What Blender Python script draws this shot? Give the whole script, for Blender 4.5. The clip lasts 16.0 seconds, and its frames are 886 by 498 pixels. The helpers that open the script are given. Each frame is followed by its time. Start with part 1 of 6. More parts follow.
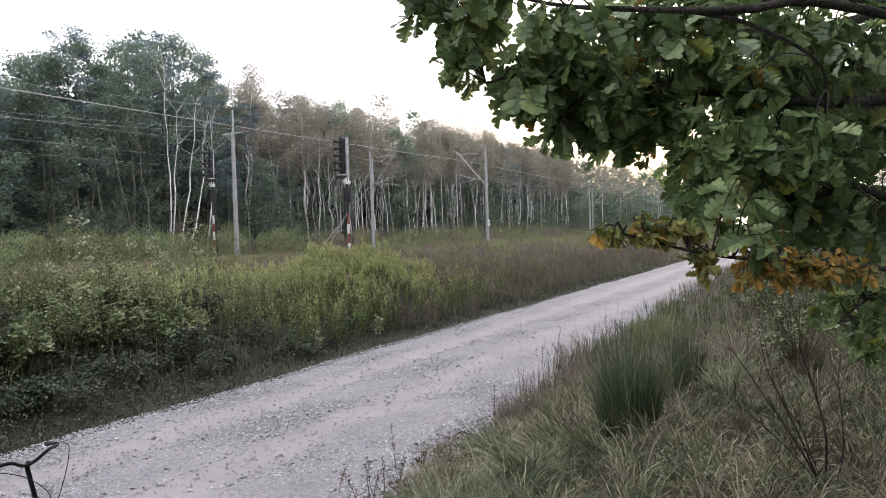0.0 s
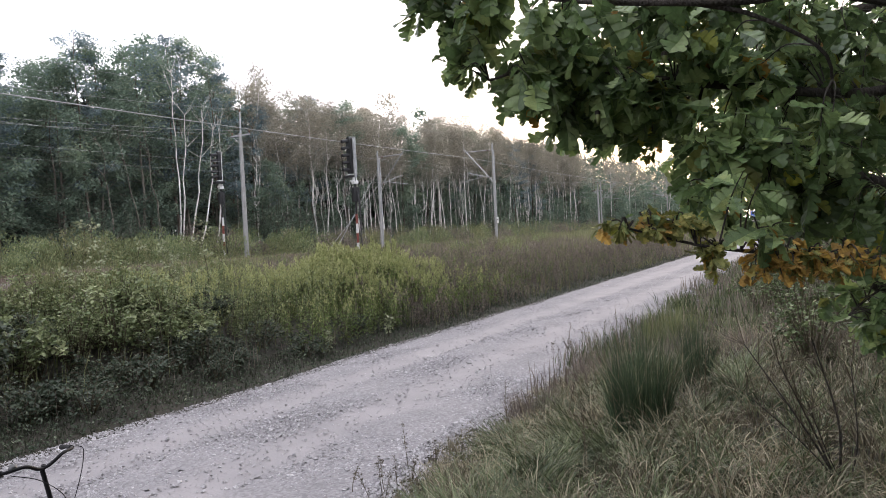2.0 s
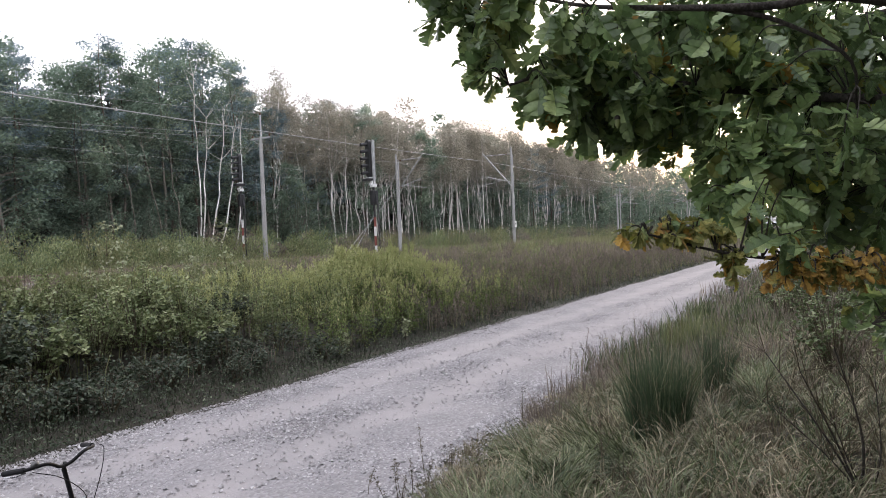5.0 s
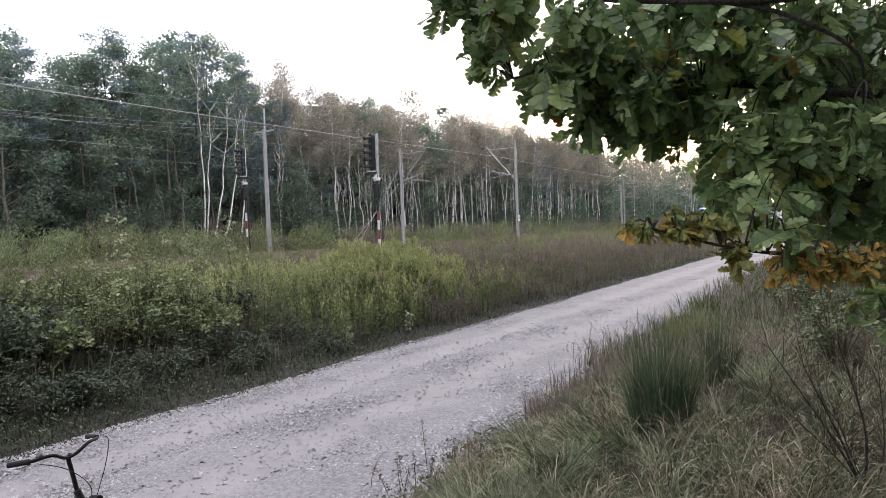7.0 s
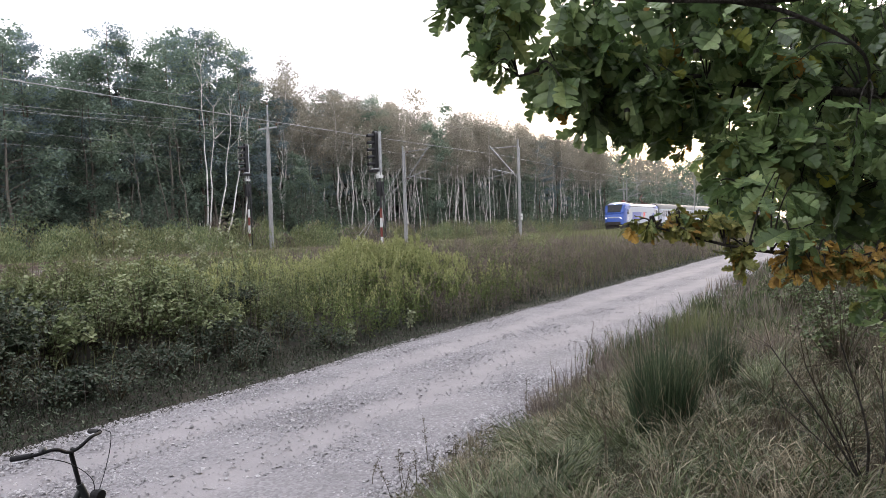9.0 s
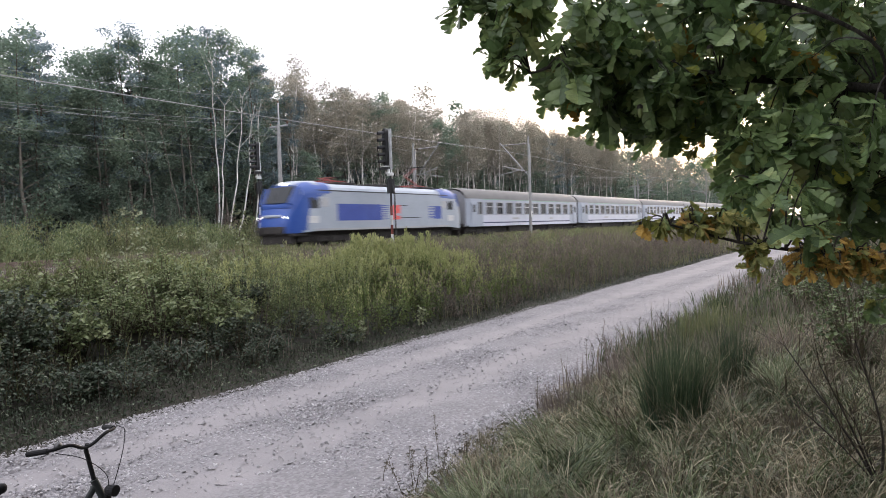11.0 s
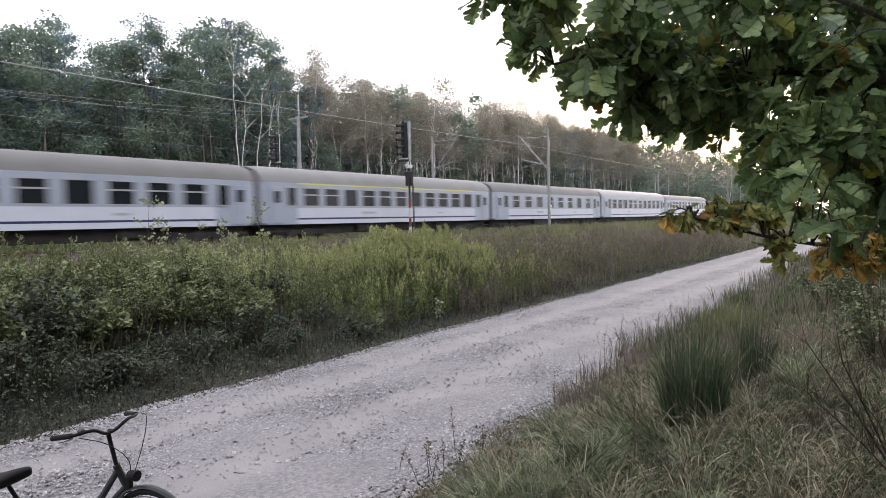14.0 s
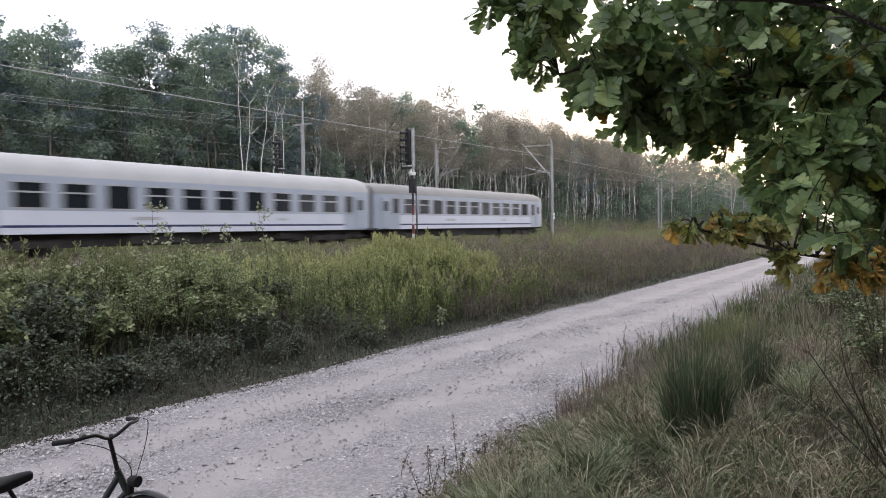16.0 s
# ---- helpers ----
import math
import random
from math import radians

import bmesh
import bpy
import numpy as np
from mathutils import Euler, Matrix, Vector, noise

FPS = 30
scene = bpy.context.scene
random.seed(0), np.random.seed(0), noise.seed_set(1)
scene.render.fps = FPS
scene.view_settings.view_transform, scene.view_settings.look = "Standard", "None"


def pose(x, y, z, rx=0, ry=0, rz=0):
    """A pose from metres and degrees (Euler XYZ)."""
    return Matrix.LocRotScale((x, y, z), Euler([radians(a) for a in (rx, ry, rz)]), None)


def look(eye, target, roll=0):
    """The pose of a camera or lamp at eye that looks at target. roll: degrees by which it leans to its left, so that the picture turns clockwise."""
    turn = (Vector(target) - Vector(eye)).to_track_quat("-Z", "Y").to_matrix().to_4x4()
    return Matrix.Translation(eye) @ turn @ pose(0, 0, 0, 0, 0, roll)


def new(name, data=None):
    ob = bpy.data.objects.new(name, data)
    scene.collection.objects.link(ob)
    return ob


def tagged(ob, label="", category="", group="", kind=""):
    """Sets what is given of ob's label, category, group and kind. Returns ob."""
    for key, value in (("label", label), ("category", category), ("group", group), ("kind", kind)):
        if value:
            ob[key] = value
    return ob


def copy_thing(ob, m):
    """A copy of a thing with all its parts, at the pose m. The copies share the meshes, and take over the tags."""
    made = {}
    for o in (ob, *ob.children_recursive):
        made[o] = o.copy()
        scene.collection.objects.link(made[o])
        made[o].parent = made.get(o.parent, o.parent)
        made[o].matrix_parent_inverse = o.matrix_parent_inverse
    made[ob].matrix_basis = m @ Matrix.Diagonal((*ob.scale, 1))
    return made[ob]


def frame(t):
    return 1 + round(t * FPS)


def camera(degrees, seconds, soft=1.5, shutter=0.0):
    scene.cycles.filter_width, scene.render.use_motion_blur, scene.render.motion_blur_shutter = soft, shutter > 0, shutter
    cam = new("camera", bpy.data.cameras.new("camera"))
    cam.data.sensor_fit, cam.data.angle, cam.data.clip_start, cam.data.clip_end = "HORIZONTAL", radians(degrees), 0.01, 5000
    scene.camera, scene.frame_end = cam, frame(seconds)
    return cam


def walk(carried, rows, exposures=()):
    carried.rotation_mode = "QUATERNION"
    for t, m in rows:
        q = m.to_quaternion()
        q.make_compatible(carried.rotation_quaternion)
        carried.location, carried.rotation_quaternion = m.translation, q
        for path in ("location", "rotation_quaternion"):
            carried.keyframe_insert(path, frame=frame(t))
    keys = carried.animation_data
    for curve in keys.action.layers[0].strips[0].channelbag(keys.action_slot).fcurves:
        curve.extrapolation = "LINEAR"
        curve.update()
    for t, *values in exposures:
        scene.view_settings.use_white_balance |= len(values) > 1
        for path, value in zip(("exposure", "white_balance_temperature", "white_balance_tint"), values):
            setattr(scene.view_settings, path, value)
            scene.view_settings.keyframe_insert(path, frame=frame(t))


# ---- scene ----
SECONDS, EXPO = 16.0, 1.03
cam = camera(66.39, SECONDS, soft=0.75, shutter=0.5)
PATH = [
    (0, pose(0.0003, -0.0000, 2.4000, 88.800, 1.800, -60.700)),
    (0.5, pose(0.0062, -0.0004, 2.4015, 88.901, 1.641, -60.650)),
    (1, pose(0.0010, -0.0022, 2.4008, 89.004, 1.815, -60.410)),
    (1.5, pose(0.0014, -0.0036, 2.4006, 88.778, 2.438, -60.367)),
    (2, pose(0.0047, -0.0062, 2.4008, 88.653, 2.833, -59.957)),
    (2.5, pose(0.0030, -0.0037, 2.4010, 88.757, 2.661, -59.300)),
    (3, pose(0.0060, -0.0034, 2.4002, 88.705, 2.402, -59.426)),
    (3.5, pose(0.0046, -0.0041, 2.4026, 88.680, 2.278, -59.395)),
    (4, pose(-0.0000, -0.0086, 2.4011, 88.855, 2.526, -59.207)),
    (4.5, pose(0.0012, -0.0080, 2.4035, 89.196, 2.550, -58.720)),
    (5, pose(0.0012, -0.0070, 2.4021, 89.029, 2.356, -58.452)),
    (7.5, pose(0.0020, -0.0049, 2.4022, 88.446, 2.168, -58.146)),
    (8, pose(0.0004, -0.0048, 2.4015, 88.372, 2.124, -58.090)),
    (8.5, pose(-0.0008, -0.0037, 2.4017, 88.444, 1.843, -57.889)),
    (9, pose(-0.0028, -0.0028, 2.4002, 88.359, 1.772, -57.967)),
    (11.5, pose(-0.0062, 0.0015, 2.4003, 88.254, 1.766, -56.594)),
    (12, pose(-0.0033, 0.0025, 2.4004, 88.337, 1.664, -56.141)),
    (12.5, pose(-0.0050, 0.0016, 2.3997, 88.123, 1.617, -56.026)),
    (13, pose(-0.0047, 0.0050, 2.4014, 88.004, 1.914, -55.744)),
    (13.5, pose(-0.0070, 0.0017, 2.3997, 87.896, 1.243, -55.953)),
    (14, pose(-0.0113, 0.0071, 2.3958, 87.613, 1.282, -55.572)),
    (14.5, pose(-0.0129, 0.0097, 2.3963, 87.563, 1.107, -55.434)),
    (15, pose(-0.0120, 0.0140, 2.3961, 87.896, 1.161, -55.151)),
    (15.5, pose(-0.0104, 0.0162, 2.3970, 87.798, 0.656, -55.255)),
    (16, pose(-0.0147, 0.0093, 2.4001, 88.233, 0.803, -55.326)),
]
walk(cam, PATH, exposures=[(0.0, EXPO + 0.10), (9.2, EXPO + 0.10), (11.3, EXPO - 0.02), (16.0, EXPO - 0.02)])

# ---- sky and sun: low evening sun behind thin bright cloud ----
SUN_AZ, SUN_EL = 12.0, 9.0
world = bpy.data.worlds.new("evening_sky")
scene.world = world
world.use_nodes = True
wn, wl = world.node_tree.nodes, world.node_tree.links
wn.clear()
sky = wn.new("ShaderNodeTexSky")
sky.sky_type = "NISHITA"
sky.sun_disc = False
sky.sun_elevation = radians(SUN_EL)
sky.sun_rotation = radians(90 - SUN_AZ)
sky.dust_density, sky.ozone_density, sky.air_density = 3.0, 1.0, 1.0
veil = wn.new("ShaderNodeMixRGB")
veil.inputs["Fac"].default_value = 0.80
veil.inputs["Color2"].default_value = (9.05, 8.95, 9.85, 1)
back = wn.new("ShaderNodeBackground")
back.inputs["Strength"].default_value = 0.13
out = wn.new("ShaderNodeOutputWorld")
wl.new(sky.outputs[0], veil.inputs["Color1"])
wl.new(veil.outputs[0], back.inputs["Color"])
wl.new(back.outputs[0], out.inputs["Surface"])

sun_data = bpy.data.lights.new("sun", "SUN")
sun_data.energy, sun_data.angle, sun_data.color = 0.5, radians(14), (1.0, 0.78, 0.55)
sun = new("sun", sun_data)
sun.matrix_world = look((math.cos(radians(SUN_AZ)) * 60, math.sin(radians(SUN_AZ)) * 60, math.tan(radians(SUN_EL)) * 60), (0, 0, 0))

# ---- materials ----
def nodes_of(name):
    m = bpy.data.materials.new(name)
    m.use_nodes = True
    nt = m.node_tree
    return m, nt.nodes, nt.links, nt.nodes["Principled BSDF"]


def ramp(nodes, stops):
    r = nodes.new("ShaderNodeValToRGB")
    e = r.color_ramp.elements
    while len(e) < len(stops):
        e.new(0.5)
    for k, (p, c) in zip(e, stops):
        k.position, k.color = p, (*c, 1)
    return r


def surface(name, dark, light, rough=0.8, scale=6.0, metal=0.0, bump=0.15, stretch=(1, 1, 1), fine=8.0, spec=0.4):
    """A surface with stains at one scale and grain at another."""
    m, n, l, p = nodes_of(name)
    tc, mp = n.new("ShaderNodeTexCoord"), n.new("ShaderNodeMapping")
    mp.inputs["Scale"].default_value = stretch
    l.new(tc.outputs["Object"], mp.inputs["Vector"])
    a, b = n.new("ShaderNodeTexNoise"), n.new("ShaderNodeTexNoise")
    a.inputs["Scale"].default_value, a.inputs["Detail"].default_value = scale, 5
    b.inputs["Scale"].default_value, b.inputs["Detail"].default_value = scale * fine, 3
    for t in (a, b):
        l.new(mp.outputs[0], t.inputs["Vector"])
    mix = n.new("ShaderNodeMath")
    mix.operation = "MULTIPLY_ADD"
    mix.inputs[1].default_value = 0.35
    l.new(b.outputs["Fac"], mix.inputs[0])
    half = n.new("ShaderNodeMath")
    half.operation = "MULTIPLY"
    half.inputs[1].default_value = 0.65
    l.new(a.outputs["Fac"], half.inputs[0])
    l.new(half.outputs[0], mix.inputs[2])
    r = ramp(n, [(0.33, dark), (0.66, light)])
    l.new(mix.outputs[0], r.inputs[0])
    l.new(r.outputs[0], p.inputs["Base Color"])
    p.inputs["Roughness"].default_value, p.inputs["Metallic"].default_value = rough, metal
    p.inputs["Specular IOR Level"].default_value = spec
    if bump:
        bp = n.new("ShaderNodeBump")
        bp.inputs["Strength"].default_value, bp.inputs["Distance"].default_value = bump, 0.02
        l.new(b.outputs["Fac"], bp.inputs["Height"])
        l.new(bp.outputs[0], p.inputs["Normal"])
    return m


def leafy(name, stops, rough=0.55, through_light=0.3, patch=0.4, amount=0.5, spec=0.3, vein=False):
    """Leaves and blades: every piece its own tone, drifting from patch to patch, letting some light through."""
    m, n, l, p = nodes_of(name)
    geo, tc = n.new("ShaderNodeNewGeometry"), n.new("ShaderNodeTexCoord")
    a = n.new("ShaderNodeTexNoise")
    a.inputs["Scale"].default_value, a.inputs["Detail"].default_value = patch, 3
    l.new(tc.outputs["Object"], a.inputs["Vector"])
    mr = n.new("ShaderNodeMapRange")
    mr.inputs[1].default_value, mr.inputs[2].default_value = 0.3, 0.7
    l.new(a.outputs["Fac"], mr.inputs[0])
    info = n.new("ShaderNodeObjectInfo")
    add = n.new("ShaderNodeMath")
    l.new(geo.outputs["Random Per Island"], add.inputs[0])
    l.new(info.outputs["Random"], add.inputs[1])
    wrap = n.new("ShaderNodeMath")
    wrap.operation = "FRACT"
    l.new(add.outputs[0], wrap.inputs[0])
    mix = n.new("ShaderNodeMix")
    mix.inputs[0].default_value = amount
    l.new(wrap.outputs[0], mix.inputs[2])
    l.new(mr.outputs[0], mix.inputs[3])
    r = ramp(n, stops)
    l.new(mix.outputs[0], r.inputs[0])
    colour = r.outputs[0]
    if vein:
        b = n.new("ShaderNodeTexNoise")
        b.inputs["Scale"].default_value, b.inputs["Detail"].default_value = 55, 4
        l.new(tc.outputs["Object"], b.inputs["Vector"])
        mm = n.new("ShaderNodeMixRGB")
        mm.blend_type = "MULTIPLY"
        rr = ramp(n, [(0.3, (0.62, 0.62, 0.55)), (0.62, (1.1, 1.1, 1.05))])
        l.new(b.outputs["Fac"], rr.inputs[0])
        mm.inputs["Fac"].default_value = 0.8
        l.new(colour, mm.inputs["Color1"])
        l.new(rr.outputs[0], mm.inputs["Color2"])
        colour = mm.outputs[0]
        bp = n.new("ShaderNodeBump")
        bp.inputs["Strength"].default_value, bp.inputs["Distance"].default_value = 0.4, 0.004
        l.new(b.outputs["Fac"], bp.inputs["Height"])
        l.new(bp.outputs[0], p.inputs["Normal"])
    l.new(colour, p.inputs["Base Color"])
    p.inputs["Roughness"].default_value, p.inputs["Specular IOR Level"].default_value = rough, spec
    if through_light:
        t, mx = n.new("ShaderNodeBsdfTranslucent"), n.new("ShaderNodeMixShader")
        l.new(colour, t.inputs["Color"])
        mx.inputs[0].default_value = through_light
        l.new(p.outputs[0], mx.inputs[1])
        l.new(t.outputs[0], mx.inputs[2])
        l.new(mx.outputs[0], n["Material Output"].inputs["Surface"])
    return m


def plain(name, colour, rough=0.5, metal=0.0, glow=0.0, spec=0.5):
    m, n, l, p = nodes_of(name)
    p.inputs["Base Color"].default_value = (*colour, 1)
    p.inputs["Roughness"].default_value, p.inputs["Metallic"].default_value = rough, metal
    p.inputs["Specular IOR Level"].default_value = spec
    if glow:
        p.inputs["Emission Color"].default_value = (*colour, 1)
        p.inputs["Emission Strength"].default_value = glow
    return m


def road_material():
    """Pale crushed stone, with smoother pale wheel tracks running along it."""
    m, n, l, p = nodes_of("crushed_stone_road")
    tc = n.new("ShaderNodeTexCoord")
    sep = n.new("ShaderNodeSeparateXYZ")
    l.new(tc.outputs["Object"], sep.inputs[0])
    wob = n.new("ShaderNodeTexNoise")
    wob.inputs["Scale"].default_value, wob.inputs["Detail"].default_value = 0.35, 4
    l.new(tc.outputs["Object"], wob.inputs["Vector"])
    track = None
    for y0, wide in ((5.45, 0.42), (7.05, 0.40)):
        d = n.new("ShaderNodeMath"); d.operation = "SUBTRACT"; d.inputs[1].default_value = y0
        l.new(sep.outputs["Y"], d.inputs[0])
        d2 = n.new("ShaderNodeMath"); d2.operation = "ABSOLUTE"
        l.new(d.outputs[0], d2.inputs[0])
        d3 = n.new("ShaderNodeMath"); d3.operation = "MULTIPLY_ADD"; d3.inputs[1].default_value = 0.9; d3.inputs[2].default_value = -0.45
        l.new(wob.outputs["Fac"], d3.inputs[0])
        d4 = n.new("ShaderNodeMath"); d4.operation = "ADD"
        l.new(d2.outputs[0], d4.inputs[0]); l.new(d3.outputs[0], d4.inputs[1])
        s = n.new("ShaderNodeMapRange"); s.interpolation_type = "SMOOTHSTEP"
        s.inputs[1].default_value, s.inputs[2].default_value, s.inputs[3].default_value, s.inputs[4].default_value = wide * 0.35, wide * 1.3, 1, 0
        l.new(d4.outputs[0], s.inputs[0])
        if track is None:
            track = s.outputs[0]
        else:
            mx = n.new("ShaderNodeMath"); mx.operation = "MAXIMUM"
            l.new(track, mx.inputs[0]); l.new(s.outputs[0], mx.inputs[1])
            track = mx.outputs[0]
    vor = n.new("ShaderNodeTexVoronoi")
    vor.inputs["Scale"].default_value = 34
    l.new(tc.outputs["Object"], vor.inputs["Vector"])
    fine = n.new("ShaderNodeTexNoise")
    fine.inputs["Scale"].default_value, fine.inputs["Detail"].default_value = 60, 4
    l.new(tc.outputs["Object"], fine.inputs["Vector"])
    stone = ramp(n, [(0.0, (0.178, 0.172, 0.178)), (0.5, (0.222, 0.215, 0.222)), (1.0, (0.272, 0.264, 0.270))])
    sepc = n.new("ShaderNodeSeparateColor")
    l.new(vor.outputs["Color"], sepc.inputs[0])
    l.new(sepc.outputs[0], stone.inputs[0])
    dust = ramp(n, [(0.3, (0.236, 0.225, 0.230)), (0.7, (0.288, 0.275, 0.277))])
    l.new(fine.outputs["Fac"], dust.inputs[0])
    mix = n.new("ShaderNodeMixRGB")
    l.new(track, mix.inputs["Fac"]); l.new(stone.outputs[0], mix.inputs["Color1"]); l.new(dust.outputs[0], mix.inputs["Color2"])
    big = n.new("ShaderNodeTexNoise")
    big.inputs["Scale"].default_value, big.inputs["Detail"].default_value = 1.3, 5
    l.new(tc.outputs["Object"], big.inputs["Vector"])
    tone = ramp(n, [(0.3, (0.86, 0.86, 0.87)), (0.7, (1.06, 1.05, 1.05))])
    l.new(big.outputs["Fac"], tone.inputs[0])
    mul = n.new("ShaderNodeMixRGB"); mul.blend_type = "MULTIPLY"; mul.inputs["Fac"].default_value = 1
    l.new(mix.outputs[0], mul.inputs["Color1"]); l.new(tone.outputs[0], mul.inputs["Color2"])
    l.new(mul.outputs[0], p.inputs["Base Color"])
    p.inputs["Roughness"].default_value = 0.95
    p.inputs["Specular IOR Level"].default_value = 0.2
    h = n.new("ShaderNodeMath"); h.operation = "MULTIPLY"
    inv = n.new("ShaderNodeMath"); inv.operation = "SUBTRACT"; inv.inputs[0].default_value = 1.15
    l.new(track, inv.inputs[1])
    l.new(vor.outputs["Distance"], h.inputs[0]); l.new(inv.outputs[0], h.inputs[1])
    bp = n.new("ShaderNodeBump")
    bp.inputs["Strength"].default_value, bp.inputs["Distance"].default_value = 0.5, 0.016
    bp.invert = True
    l.new(h.outputs[0], bp.inputs["Height"])
    l.new(bp.outputs[0], p.inputs["Normal"])
    return m


M_ROAD = road_material()
# soil and litter, darkened to carry the shade under the plants
M_SHADESOIL = surface("soil_and_litter", (0.013, 0.012, 0.008), (0.038, 0.032, 0.021), 0.95, 1.2, fine=14)
M_BALLAST = surface("track_ballast", (0.12, 0.105, 0.095), (0.26, 0.235, 0.215), 0.95, 9, bump=0.6)
M_STONE = leafy("loose_stone", [(0.0, (0.180, 0.172, 0.177)), (0.5, (0.305, 0.293, 0.300)), (1.0, (0.48, 0.465, 0.472))], 0.9, 0, 3, 0.25)
M_GRASS = leafy("green_grass_blade", [(0.0, (0.015, 0.024, 0.010)), (0.38, (0.042, 0.062, 0.025)), (0.72, (0.130, 0.158, 0.074)), (1.0, (0.40, 0.40, 0.26))], patch=2.8, through_light=0.15, amount=0.62)
M_DRY = leafy("dry_grass_blade", [(0.0, (0.050, 0.041, 0.025)), (0.5, (0.165, 0.145, 0.092)), (1.0, (0.46, 0.42, 0.295))], patch=2.6, through_light=0.15, amount=0.5)
M_REED = leafy("dark_tussock_stem", [(0.0, (0.020, 0.034, 0.020)), (0.6, (0.052, 0.082, 0.042)), (0.85, (0.12, 0.145, 0.08)), (1.0, (0.26, 0.26, 0.16))], patch=3)
M_VERGE = leafy("verge_blade", [(0.0, (0.012, 0.017, 0.010)), (0.6, (0.032, 0.043, 0.023)), (1.0, (0.085, 0.095, 0.052))], patch=2.0, through_light=0.12)
M_ROD = leafy("goldenrod_leaf", [(0.0, (0.060, 0.088, 0.028)), (0.5, (0.136, 0.182, 0.056)), (1.0, (0.262, 0.300, 0.108))], patch=0.9, through_light=0.28, amount=0.55)
M_RODTOP = leafy("goldenrod_plume", [(0.0, (0.20, 0.235, 0.090)), (1.0, (0.42, 0.42, 0.205))], patch=1.0, through_light=0.3, amount=0.5)
M_STALK = leafy("brown_stalk", [(0.0, (0.034, 0.027, 0.017)), (1.0, (0.118, 0.096, 0.062))], through_light=0.1)
M_HEATH = leafy("faded_heath_stem", [(0.0, (0.072, 0.059, 0.050)), (0.5, (0.160, 0.133, 0.112)), (1.0, (0.33, 0.285, 0.23))], patch=1.2, through_light=0.25, amount=0.65)
M_OLIVE = leafy("olive_field_blade", [(0.0, (0.080, 0.092, 0.042)), (0.5, (0.172, 0.184, 0.086)), (1.0, (0.31, 0.30, 0.165))], patch=0.6, through_light=0.25, amount=0.65)
# dark stops hold the shade at the weeds' foot, pale ones leaf highlights
M_SHADEBUSH = leafy("bush_leaf", [(0.0, (0.018, 0.029, 0.018)), (0.5, (0.044, 0.062, 0.037)), (0.8, (0.105, 0.128, 0.082)), (1.0, (0.28, 0.305, 0.22))], patch=2.8, rough=0.5, through_light=0.22, amount=0.52)
M_WEED = leafy("weed_leaf", [(0.0, (0.074, 0.104, 0.046)), (0.5, (0.178, 0.216, 0.098)), (1.0, (0.36, 0.385, 0.215))], patch=1.6, rough=0.5, through_light=0.28, amount=0.55)
M_BANKSHRUB = leafy("bank_shrub_leaf", [(0.0, (0.035, 0.055, 0.022)), (0.5, (0.088, 0.120, 0.050)), (1.0, (0.20, 0.235, 0.11))], patch=2.0, rough=0.5, through_light=0.25, amount=0.45)
M_PALELEAF = leafy("pale_sapling_leaf", [(0.0, (0.16, 0.19, 0.10)), (1.0, (0.36, 0.38, 0.25))], patch=1.0)
M_OAK = leafy("oak_leaf", [(0.0, (0.058, 0.096, 0.042)), (0.45, (0.128, 0.198, 0.078)), (0.82, (0.260, 0.345, 0.145)), (1.0, (0.420, 0.470, 0.200))], 0.36, 0.40, 2.0, 0.25, 0.5, True)
M_OAKYELLOW = leafy("yellowing_oak_leaf", [(0.0, (0.17, 0.20, 0.045)), (1.0, (0.42, 0.42, 0.07))], 0.45, 0.4, 2.0, 0.35, 0.4, True)
M_OAKBROWN = leafy("rusty_oak_leaf", [(0.0, (0.15, 0.090, 0.030)), (0.5, (0.34, 0.215, 0.060)), (1.0, (0.55, 0.36, 0.09))], 0.6, 0.38, 2.0, 0.3, 0.3, True)
M_OAKOLIVE = leafy("turning_oak_leaf", [(0.0, (0.095, 0.112, 0.034)), (0.6, (0.205, 0.215, 0.066)), (1.0, (0.36, 0.315, 0.10))], 0.5, 0.38, 2.0, 0.3, 0.35, True)
M_OAKBARK = surface("oak_bark", (0.016, 0.014, 0.012), (0.050, 0.042, 0.035), 0.95, 14, bump=0.8, stretch=(1, 1, 0.3))
M_ACORN = plain("green_acorn", (0.15, 0.18, 0.06), 0.4)
M_BIRCHBARK = surface("birch_bark", (0.30, 0.28, 0.255), (0.80, 0.77, 0.73), 0.8, 1.6, bump=0.3, stretch=(1, 1, 0.8))
M_PINEBARK = surface("pine_bark", (0.06, 0.050, 0.042), (0.16, 0.125, 0.10), 0.95, 3, bump=0.6, stretch=(1, 1, 0.3))
M_GREYBARK = surface("grey_bark", (0.065, 0.057, 0.048), (0.17, 0.15, 0.125), 0.95, 3, bump=0.5, stretch=(1, 1, 0.3))
# haze over the wood is mixed into these paler, bluer leaf tones
M_HAZEPINE = leafy("pine_needles", [(0.0, (0.118, 0.165, 0.178)), (0.6, (0.195, 0.258, 0.268)), (1.0, (0.285, 0.345, 0.340))], patch=0.5, through_light=0.48, amount=0.82)
M_HAZEBROAD = leafy("broadleaf_foliage", [(0.0, (0.108, 0.156, 0.125)), (0.6, (0.195, 0.258, 0.190)), (1.0, (0.315, 0.365, 0.245))], patch=0.3, through_light=0.5, amount=0.82)
# broadleaf tones scaled down to put canopy shade on the edge bushes
M_EDGESHADE = leafy("edge_bush_leaf", [(0.0, (0.062, 0.090, 0.070)), (0.6, (0.118, 0.158, 0.115)), (1.0, (0.22, 0.26, 0.17))], patch=0.3, through_light=0.45, amount=0.6)
